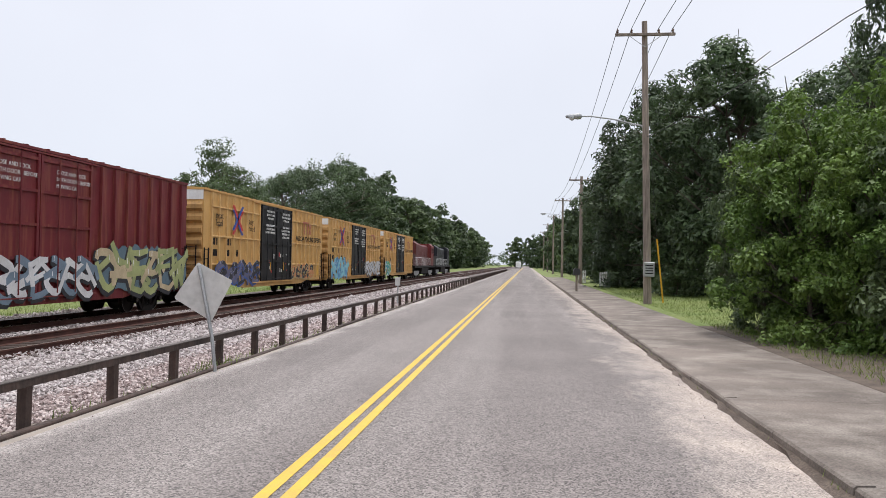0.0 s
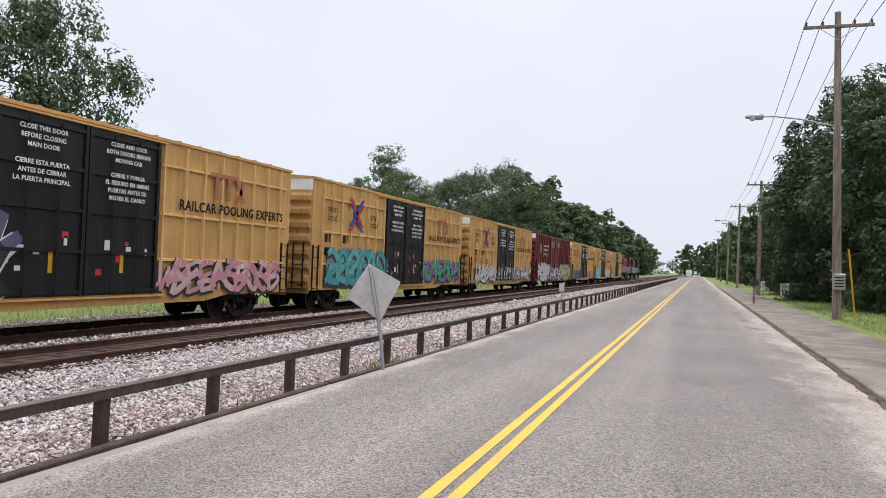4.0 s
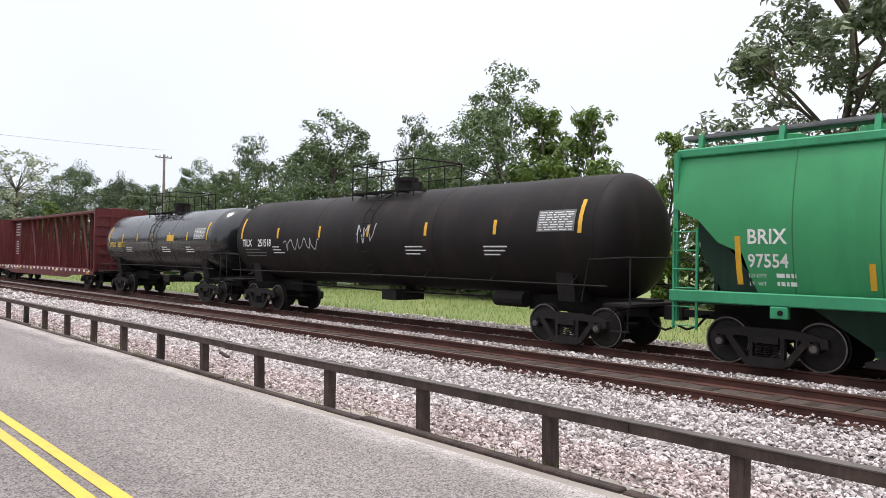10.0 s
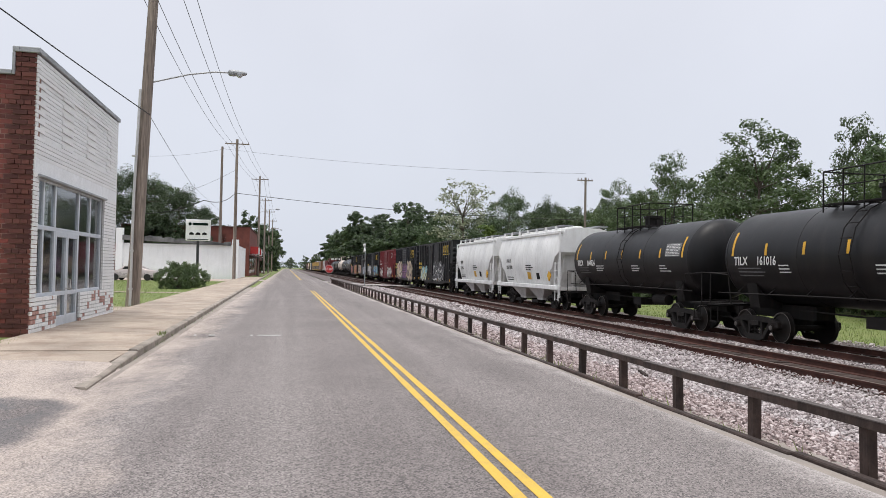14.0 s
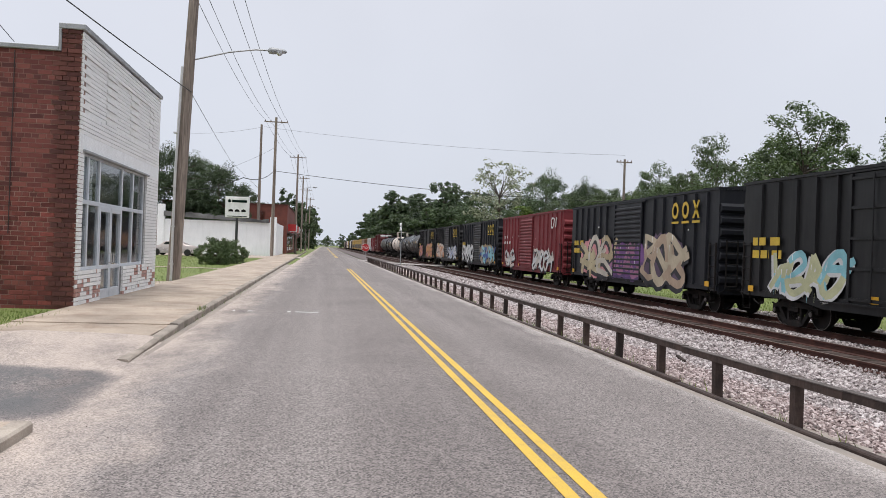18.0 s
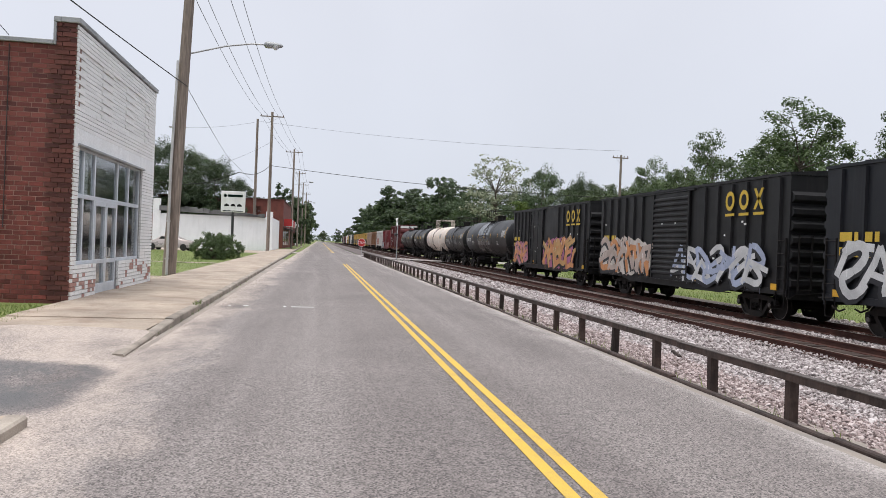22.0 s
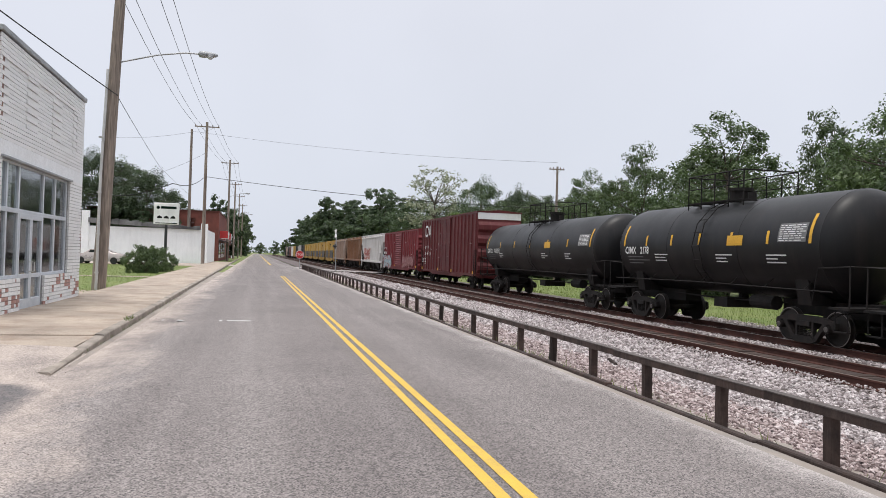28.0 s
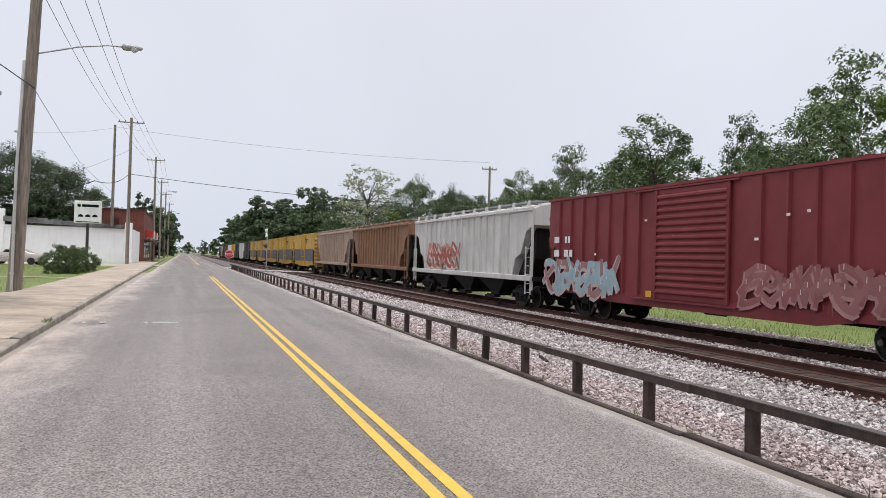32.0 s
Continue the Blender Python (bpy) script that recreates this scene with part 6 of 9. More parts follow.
        for q in (-0.2, 0.2):
            tube(bm, [(1.4, s * (h + 0.1) + q, 0.46), (1.4, s * (h + 0.1) + q, 1.05)], 0.016, 5)
        part("step", bm, UNDER, car)
    bm = bmesh.new()
    cyl(bm, (0, 0.3, zc - R - 0.1), "z", 0.16, 0.2, 10)
    bx(bm, -0.3, 0.8, -0.1, 0.6, 0.7, 1.0)
    part("bottom_outlet", bm, UNDER, car)
    bm = bmesh.new()
    cyl(bm, (0.75, h - 3.6, 0.98), "y", 0.2, 0.5, 12)
    part("air_tank", bm, UNDER, car)
    bm = bmesh.new()
    tube(bm, [(0.5, -h + 3.0, 1.0), (0.55, 0, 0.95), (0.5, h - 3.0, 1.0)], 0.025, 5)
    part("brake_pipe", bm, UNDER, car)
    for s in (-1, 1):
        truck(car, s * (h - 1.6), mid)

    def field(name, y0, y1, a0, a1, m, label=""):
        b2 = bmesh.new()
        for k in range(4):
            p, q = a0 + (a1 - a0) * k / 4, a0 + (a1 - a0) * (k + 1) / 4
            b2.faces.new([b2.verts.new(((R + 0.006) * math.cos(a), y, zc + (R + 0.006) * math.sin(a))) for a, y in ((p, y0), (p, y1), (q, y1), (q, y0))])
        part(name, b2, m, car, label)

    for k in range(7):
        y = -h + 0.9 + (2 * h - 1.9) * k / 6
        field("reflector", y, y + 0.11, 0.02, 0.02 + (0.55 if k in (0, 6) else 0.25), REFLEX, "yellow reflective strip")
    rnd = random.Random(seed)
    ink = LOGO_YELLOW if wrap == "yellow" else CHALK
    if mark:
        part("lettering", words_mesh(mark, 0.36, ink, 1.0, bold=0.006), None, car, "stencilled reporting mark", at=Matrix.Translation((R + 0.010, -h + 1.05, zc - 0.25)) @ EAST @ Matrix.Diagonal((0.95, 1, 1, 1)))
    for k in range(5 if mark and not number else 0, 10 if not number else 0 if mark else 4):
        if k == 4:
            continue
        for q in (0.0, 0.11):
            field("lettering", -h + 1.15 + k * 0.22 + q, -h + 1.195 + k * 0.22 + q, -0.17, 0.0, ink, "reporting mark drawn as bars")
    if number:
        part("lettering", words_mesh(number, 0.36, ink, 1.0, bold=0.006), None, car, "white car number", at=Matrix.Translation((R + 0.010, -h + 2.2, zc - 0.25)) @ EAST @ Matrix.Diagonal((0.86, 1, 1, 1)))
    for row in range(3):
        field("lettering", -h + 1.2, -h + 2.2 + rnd.uniform(0, 0.6), -0.26 - 0.08 * row, -0.235 - 0.08 * row, DATA_GREY)
    field("data_panel", h - 2.2, h - 1.1, 0.05, 0.40, DATA_GREY, "grey data panel with fine lettering")
    b2 = bmesh.new()
    for row in range(8):
        a0, y = 0.07 + 0.04 * row, h - 2.15
        while y < h - 1.25:
            e = y + rnd.uniform(0.08, 0.28)
            b2.faces.new([b2.verts.new(((R + 0.010) * math.cos(a), q, zc + (R + 0.010) * math.sin(a))) for a, q in ((a0, y), (a0, min(e, h - 1.15)), (a0 + 0.016, min(e, h - 1.15)), (a0 + 0.016, y))])
            y = e + 0.05
    part("lettering", b2, CHALK, car, "fine white rows on the data panel")["kind"] = "stuff"
    for y, a0, l, tall in tags:
        b2 = bmesh.new()
        pts = []
        for q in range(46):
            u = q / 45
            pts.append((y + l * u + 0.07 * math.sin(19 * u + seed), a0 + tall * (0.5 + 0.38 * math.sin(33 * u) + 0.12 * math.sin(71 * u + y))))
        for (p0, q0), (p1, q1) in zip(pts, pts[1:]):
            n = math.hypot(p1 - p0, R * (q1 - q0)) or 1
            dy, da = -R * (q1 - q0) / n * 0.018, (p1 - p0) / n * 0.018 / R
            b2.faces.new([b2.verts.new(((R + 0.009) * math.cos(a), g, zc + (R + 0.009) * math.sin(a))) for g, a in ((p0 + dy, q0 + da), (p1 + dy, q1 + da), (p1 - dy, q1 - da), (p0 - dy, q0 - da))])
        part("graffiti", b2, spray((0.45, 0.45, 0.46)), car, "thin grey scribbled tag")["kind"] = "stuff"
    for y in (-h + 3.2, -0.9 + h * 0.3, h * 0.55):
        for row in range(3):
            field("lettering", y, y + rnd.uniform(0.4, 0.9), -0.2 - 0.07 * row, -0.175 - 0.07 * row, CHALK)
    if wrap:
        field("notice", h * 0.25, h * 0.25 + 0.75, 0.0, 0.2, REFLEX, "yellow notice plate")
    return car


tank_car(J - 9.45, 18.9, "black tank car with rust-stained top and white marks", P_TANK_RUST, 1.46, 2.56, seed=1, number="251518", mark="TILX", tags=((-4.9, -0.28, 2.2, 0.30), (-0.6, -0.12, 0.9, 0.42)))
J -= 18.9
tank_car(J - 7.2, 14.4, "glossy grey-black tank car with yellow lettering", P_TANK_GREY, 1.40, 2.55, seed=2, wrap="yellow", number="685715", mark="UTLX")
J -= 14.4


def centerbeam(mid, L, label):
    """An empty centre-beam flat car: deck, two bulkheads, and a trussed spine under a top chord."""
    car = car_root("flat_car", label, mid, L, "flat cars of the train")
    h2 = L / 2 - 0.85
    bm = bmesh.new()
    prism(bm, [(-h2, 1.05), (h2, 1.05), (h2, 0.78), (h2 * 0.66, 0.72), (h2 * 0.58, 0.55), (-h2 * 0.58, 0.55), (-h2 * 0.66, 0.72), (-h2, 0.78)], "x", 1.34, 1.40)
    prism(bm, [(-h2, 1.05), (h2, 1.05), (h2, 0.78), (h2 * 0.66, 0.72), (h2 * 0.58, 0.55), (-h2 * 0.58, 0.55), (-h2 * 0.66, 0.72), (-h2, 0.78)], "x", -1.40, -1.34)
    bx(bm, -1.36, 1.36, -h2, h2, 0.95, 1.03)
    part("deck", bm, P_MAROON, car)
    bm = bmesh.new()
    for k in range(26):
        y = -h2 + 0.6 + (2 * h2 - 1.2) * k / 25
        bx(bm, 1.40, 1.46, y - 0.05, y + 0.05, 0.93, 1.06)
    ob = part("tie_down_winches", bm, P_WHITE, car, "pale worn winch brackets along the deck edge")
    ob["kind"] = "stuff"
    for s in (-1, 1):
        bm = bmesh.new()
        bx(bm, -1.40, 1.40, s * h2 - 0.06, s * h2 + 0.06, 1.0, 4.40)
        wall = part("bulkhead", bm, P_MAROON, car)
        for k in range(6):
            bm = bmesh.new()
            bx(bm, -1.30, 1.30, s * (h2 + 0.085) - 0.025, s * (h2 + 0.085) + 0.025, 1.35 + 0.52 * k, 1.45 + 0.52 * k)
            part("rib", bm, P_MAROON, wall)
        for q in (-1.36, -0.5, 0.5, 1.36):
            bm = bmesh.new()
            bx(bm, q - 0.06, q + 0.06, s * (h2 + 0.09) - 0.03, s * (h2 + 0.09) + 0.05, 1.0, 4.40)
            part("post", bm, P_MAROON, wall)
        for a in (-0.14, 0.10):
            bm = bmesh.new()
            prism(bm, [(s * h2, 1.05), (s * h2, 4.3), (s * (h2 - 1.9), 4.35), (s * (h2 - 1.9), 1.05)], "x", a, a + 0.04)
            part("gusset", bm, P_MAROON, wall)
        truck(car, s * (h2 - 2.0), mid)
        part("ladder", shared("ladder|low", ladder_mesh(1.7, 5), UNDER), None, car, at=(1.41, s * (h2 - 0.35), 1.0))
    n = 13
    span = 2 * h2 - 3.8
    for k in range(n + 1):
        y = -h2 + 1.9 + span * k / n
        bm = bmesh.new()
        prism(bm, [(-0.24, 1.03), (-0.12, 4.3), (0.12, 4.3), (0.24, 1.03)], "y", y - 0.02, y + 0.02)
        for q in (-0.10, 0.10):
            bx(bm, -0.12, 0.12, y + q - 0.015, y + q + 0.015, 1.031, 4.31)
        part("column", bm, P_MAROON, car)
    for k in range(0, n, 2):
        y0, y1 = -h2 + 1.9 + span * k / n, -h2 + 1.9 + span * (k + 1) / n
        a, b = (y0, y1) if k % 4 == 0 else (y1, y0)
        bm = bmesh.new()
        tube(bm, [(0.16, a, 1.1), (0.13, b, 4.2)], 0.06, 4)
        part("brace", bm, P_MAROON, car)
    bm = bmesh.new()
    rbx(bm, -0.42, 0.42, -h2, h2, 4.30, 4.46, 0.02)
    part("top_chord", bm, P_MAROON, car)
    for y in (-h2 + 1.0, -h2 + 6.5, -1.5, 4.0, h2 - 1.2):
        plate(car, "reflector", y, y + 0.45, 0.84, 0.98, 1.402, REFLEX, "yellow reflective strip")
    letter_blocks(car, "lettering", -h2 + 3.0, 0.80, 0.22, 4, 0.24, 1.403, CHALK, seed=3)
    letter_blocks(car, "lettering", -h2 + 4.7, 0.80, 0.22, 2, 0.24, 1.403, CHALK, seed=4)
    letter_blocks(car, "lettering", -h2 + 5.6, 0.80, 0.22, 3, 0.24, 1.403, CHALK, seed=5)
    bars(car, "lettering", -h2 + 0.4, 4.1, [(0, 1.1, 0.09, 0.2 * q) for q in range(5)] + [(0.1, 0.7, 0.08, 1.3 + 0.18 * q) for q in range(6)], 0.142, CHALK, "white stencilled notices")
    sill_and_gear(car, 2 * h2, UNDER, 0.95)
    return car


centerbeam(J - 11.85, 23.7, "empty maroon centre-beam flat car with bulkheads")
J -= 23.7
tank_car(J - 6.6, 13.2, "short black tank car with white marks", P_TANK, 1.42, 2.55, seed=3, number="161016", mark="TILX")
J -= 13.2
tank_car(J - 6.55, 13.1, "short black tank car with white marks", P_TANK, 1.42, 2.55, seed=4, number="160926", mark="TILX")
J -= 13.1
for k in range(2):
    car, hw, h2, zs, ze, sx = hopper(J - 6.425, 12.85, "white two-bay covered hopper car, lightly soiled", P_WHITE, P_GREY, P_WHITE, 1.25, 4.02, bays=2, cut=1.5, cut_top=3.0)
    skin = lambda z: sx(z) + 0.008
    if k:
        for txt, dz in (("SHPX", 1.25), ("433195", 0.80)):
            part("lettering", words_mesh(txt, 0.34, INK, 1.05, bold=0.006), None, car, "black reporting mark", at=on_side(skin, -h2 + 1.9, zs + dz, 0.24) @ Matrix.Diagonal((0.85, 1, 1, 1)))
    else:
        letter_blocks(car, "lettering", -h2 + 2.0, zs + 1.25, 0.22, 4, 0.25, skin, INK, seed=2)
        letter_blocks(car, "lettering", -h2 + 2.0, zs + 0.85, 0.22, 5, 0.25, skin, INK, seed=3)
    bars(car, "lettering", -h2 + 1.9, zs + 0.38, [(0, 1.35, 0.05, 0), (0, 1.25, 0.05, 0.14)], skin, INK)
    plate(car, "notice", -h2 + 6.1, -h2 + 6.7, zs + 0.28, zs + 0.68, skin, REFLEX, "faded yellow notice")
    plate(car, "tag_panel", -h2 + 7.7, -h2 + 8.2, zs + 0.30, zs + 0.66, skin, INK, "black tag panel")
    bm = bmesh.new()
    prism(bm, [(-h2 + 9.55, zs + 0.52), (-h2 + 9.8, zs + 0.80), (-h2 + 10.05, zs + 0.52), (-h2 + 9.8, zs + 0.24)], "x", sx(zs + 0.52) - 0.02, sx(zs + 0.52) + 0.045)
    part("placard", bm, REFLEX, car, "yellow diamond-shaped placard")
    bars(car, "lettering", 0.2, zs + 1.1, [(0, 1.0, 0.06, 0), (0, 1.3, 0.06, 0.12), (0, 0.9, 0.06, 0.24)], skin, INK)
    J -= 12.85
BR = [-7.2, -6.3, -5.4, -4.5, -3.6, -2.7, 2.7, 3.6, 4.5, 5.4, 6.3, 7.2]


def dark_boxcar(L, label, side, door, louver, tags, logo, door_w=(-1.6, 1.6), z1=4.45, cap=None, doors=1, ends=7):
    global J
    car, hw, h2, z0, z1 = boxcar(J - L / 2, L, label, side, door, None, 0.95, z1, [y for y in BR + [-8.1, 8.1] if abs(y) < (L - 1.65) / 2 - 0.2 and not door_w[0] - 0.2 < y < door_w[1] + 0.2], (), door_w, doors, louver, end_cap=cap, ends=ends)
    x = hw + 0.091
    if logo == "yellow":
        mark_shapes(car, "badge", "oox", h2 - 3.5, z1 - 0.98, 0.66, 0.85, x, LOGO_YELLOW, "yellow company initials as plain shapes", 0.2, 0.66)
        bm = bmesh.new()
        for k in range(3):
            bx(bm, x, x + 0.003, h2 - 3.5 + 0.85 * k, h2 - 2.92 + 0.85 * k, z1 - 1.16, z1 - 1.07)
        part("badge", bm, LOGO_YELLOW, car, "yellow underlines")
        bars(car, "lettering", -h2 + 0.7, z0 + 1.75, [(0, 0.7, 0.25, 0), (0.95, 0.5, 0.25, 0), (0, 0.9, 0.25, 0.4), (1.05, 0.5, 0.25, 0.4)], x, LOGO_YELLOW, "yellow reporting mark")
    elif logo == "white":
        bm = bmesh.new()
        y, z = -h2 + 1.7, z1 - 1.28
        line = [(0.72, 0.78), (0.14, 0.78), (0.02, 0.68), (0.0, 0.12), (0.10, 0.02), (0.66, 0.02), (0.84, 0.16), (0.98, 0.68), (1.10, 0.76), (1.22, 0.66), (1.46, 0.14), (1.62, 0.06), (1.72, 0.18), (1.74, 0.84)]
        small = z1 < 4.8
        if small:
            y, z, line = h2 - 2.1, z1 - 0.95, [(0.55 * a, 0.72 * b) for a, b in line]
        tube(bm, [(x, y + a, z + b) for a, b in line], 0.052 if small else 0.082, 4)
        bmesh.ops.transform(bm, matrix=Matrix.Translation((x, 0, 0)) @ Matrix.Diagonal((0.05, 1, 1, 1)) @ Matrix.Translation((-x, 0, 0)), verts=bm.verts)
        part("badge", bm, CHALK, car, "white ribbon-like company badge")
        if z1 > 4.8:
            for txt, dy, dz in (("GT", 0.0, 2.32), ("W", 0.95, 2.32), ("40", 0.0, 2.82), ("67", 0.85, 2.82), ("39", 1.75, 2.82)):
                part("lettering", words_mesh(txt, 0.36, CHALK, 1.0, bold=0.006), None, car, "white stencilled car number", at=Matrix.Translation((x + 0.004, -h2 + 1.6 + dy, z1 - dz)) @ EAST)
            bars(car, "lettering", -h2 + 0.75, z0 + 0.95, [(0, 0.4, 0.07, 0.13 * q) for q in range(3)] + [(0.85, 0.5, 0.07, 0.13 * q) for q in range(4)], x, CHALK)
        else:
            bars(car, "lettering", -h2 + 0.8, z0 + 2.2, [(0.2, 0.4, 0.2, 0), (1.05, 0.2, 0.2, 0), (0.2, 0.4, 0.2, 0.42), (0.95, 0.4, 0.2, 0.42), (1.7, 0.4, 0.2, 0.42)], x, CHALK)
    elif logo == "plain":
        bars(car, "lettering", -h2 + 0.6, z0 + 2.0, [(0, 0.4, 0.24, 0), (0.85, 0.4, 0.24, 0), (0, 0.4, 0.26, 0.5), (0.8, 0.65, 0.26, 0.5)], x, CHALK, "pale reporting mark")
    for y in (-h2 + 0.5, -2.2, 2.0, h2 - 0.7):
        plate(car, "reflector", y, y + 0.3, z0 + 0.03, z0 + 0.22, x, REFLEX, "yellow reflective strip")
    rnd = random.Random(int(-J))
    for k in range(10):
        y, z = rnd.uniform(-h2 + 0.5, h2 - 0.5), z0 + rnd.uniform(0.6, 2.4)
        plate(car, "sticker", y, y + rnd.uniform(0.06, 0.16), z, z + rnd.uniform(0.03, 0.08), x, CHALK)
    for k, t in enumerate(tags):
        graffiti(car, t[0], t[1], z0 + t[2], z0 + t[3], x + 0.004, t[4], t[5], t[6], int(-J) + k)
    J -= L
    return car


DK = "black railway boxcar with ribbed sides and graffiti"
dark_boxcar(18.2, DK, P_BLACK, P_BLACK, False, [(0.4, 5.0, 0.1, 1.7, (K, (0.05, 0.05, 0.06)), Wt, None), (-6.4, -3.2, 0.0, 1.3, (AQUA, (0.5, 0.5, 0.3)), Wt, None)], "yellow", (-3.1, -0.2))
dark_boxcar(17.6, DK, P_NAVY, P_NAVY, True, [(-5.9, -2.0, -0.1, 1.8, ((0.42, 0.33, 0.20), (0.5, 0.42, 0.26), (0.55, 0.5, 0.42)), K, (0.62, 0.26, 0.28)), (-1.8, 1.7, 0.0, 1.55, ((0.16, 0.06, 0.22), (0.36, 0.14, 0.26)), (0.10, 0.05, 0.16), (0.34, 0.14, 0.24)), (1.9, 5.4, -0.1, 1.9, ((0.42, 0.31, 0.22), (0.5, 0.42, 0.3)), K, (0.10, 0.06, 0.11))], "yellow")
dark_boxcar(16.7, "faded red railway boxcar with white badge and graffiti", P_RED2, P_RED2, True, [(1.7, 5.8, -0.05, 1.3, (Wt, (0.6, 0.55, 0.5)), K, None), (-6.0, -3.6, -0.05, 1.2, ((0.6, 0.5, 0.45), Wt), K, None)], "white", (-2.0, 1.2))
dark_boxcar(17.35, DK, P_NAVY, P_BLACK, True, [(-7.0, -1.8, 0.0, 1.5, (Wt, (0.65, 0.65, 0.65)), K, None), (1.2, 7.0, 0.0, 1.5, (BLUE, (0.35, 0.30, 0.25), AQUA), K, (0.35, 0.25, 0.12))], "yellow")
dark_boxcar(16.95, DK, P_BLACK, P_BLACK, True, [(-7.2, -1.8, 0.0, 1.6, (ORG, (0.5, 0.4, 0.35)), K, (0.6, 0.55, 0.5)), (0.5, 6.5, 0.0, 1.3, (Wt, (0.4, 0.45, 0.6)), K, None)], "yellow")
dark_boxcar(17.2, DK, P_BLACK, P_BLACK, False, [(-6.8, -3.6, 0.0, 1.4, (ORG, (0.5, 0.2, 0.25)), K, (0.35, 0.12, 0.2)), (0.2, 5.5, -0.1, 1.6, (ORG, (0.55, 0.32, 0.12)), K, (0.4, 0.12, 0.25))], "yellow", (-3.1, -0.3))
tank_car(J - 8.9, 17.8, "black tank car with slate grey and glossy belts", P_TANK, 1.52, 2.62, ((-7.6, -5.2, -0.7, 2.3, P_SLATE, "slate grey paint belt"), (-5.19, -3.4, 0.5, 2.3, P_SLATE, "slate grey paint belt"), (-2.6, 1.6, -1.3, 2.4, P_TANK_GREY, "glossy black paint belt")), 5, number="2572", mark="CIMX")
J -= 17.8
tank_car(J - 6.55, 13.1, "black tank car with white marks", P_TANK, 1.42, 2.55, seed=6, tags=((-1.6, -0.30, 1.3, 0.4), (0.3, -0.32, 1.2, 0.42)))
J -= 13.1
tank_car(J - 7.1, 14.2, "soiled cream-white tank car with dark stains", P_CREAM, 1.45, 2.58, seed=7)
J -= 14.2
tank_car(J - 6.6, 13.2, "black tank car with yellow strips", P_TANK, 1.48, 2.6, seed=8, wrap="y", number="2178", mark="CIMX")
J -= 13.2
tank_car(J - 8.9, 17.8, "long black tank car with yellow notice plate", P_TANK, 1.48, 2.6, seed=9, wrap="y", mark="GATX")
J -= 17.8
dark_boxcar(18.3, "tall maroon boxcar with a white badge and white end panel", P_MAROON, P_MAROON, False, [], "white", (-1.6, 1.6), 4.97, P_WHITE, ends=4)
dark_boxcar(19.7, "red railway boxcar with a corrugated door and faint white graffiti", P_RED2, P_RED2, True, [(-9.0, -4.0, -0.05, 1.2, ((0.32, 0.16, 0.16), (0.30, 0.42, 0.46)), (0.50, 0.38, 0.38), None), (2.2, 7.5, 0.1, 1.1, ((0.27, 0.09, 0.09), (0.30, 0.12, 0.12)), (0.40, 0.20, 0.20), None)], "plain", (-1.8, 1.6), 4.36)
HP = [-6.0 + 0.86 * k for k in range(15)]
for lab, pt, tags in (("light grey ribbed covered hopper with red graffiti", P_GREY, [(-5.5, -0.5, 0.1, 1.45, ((0.35, 0.08, 0.06), (0.5, 0.2, 0.15)), (0.7, 0.6, 0.55), None)]), ("rusty brown ribbed covered hopper", P_RUST, []), ("tan ribbed covered hopper with rust stains", P_TAN, [])):
    car, hw, h2, zs, ze, sx = hopper(J - 9.3, 18.6, lab, pt, UNDER, pt, 1.35, 4.15, bays=3, cut=1.9, cut_top=3.5, posts=HP, round_side=0.0, seams=False)
    for t in tags:
        graffiti(car, t[0], t[1], zs + t[2], zs + t[3], hw + 0.002, t[4], t[5], t[6], 77)
    J -= 18.6
for k in range(5):
    car, hw, h2, z0, z1 = boxcar(J - 8.8, 17.6, "yellow and grey two-tone boxcar", P_TWO_Y, P_TWO_Y, None, 0.95, 4.4, (), (), (-1.4, 1.4), 1)
    plate(car, "lower_band", -h2 + 0.5, h2 - 0.5, z0 + 0.35, z0 + 1.75, hw + 0.066, P_TWO_G, "grey lower side band")
    bars(car, "badge", 1.5, z0 + 2.9, [(0, 2.2, 0.12, 0), (0.8, 0.3, 0.4, 0.1)], hw + 0.066, INK)
    J -= 17.6
for k, (pt, lab) in enumerate(((P_BLACK, "black boxcar far down the train"), (P_GREY, "grey boxcar far down the train"), (P_NAVY, "dark boxcar far down the train"), (P_TWO_Y, "yellow boxcar far down the train"), (P_WHITE, "white boxcar far down the train"), (P_RED, "red boxcar far down the train"), (P_BLACK, "black boxcar far down the train"), (P_TAN, "tan boxcar far down the train"), (P_NAVY, "dark boxcar far down the train"))):
    boxcar(J - 8.8, 17.6, lab, pt, pt, None, 0.95, 4.45, (), (), (-1.6, 1.6), 1)
    J -= 17.6


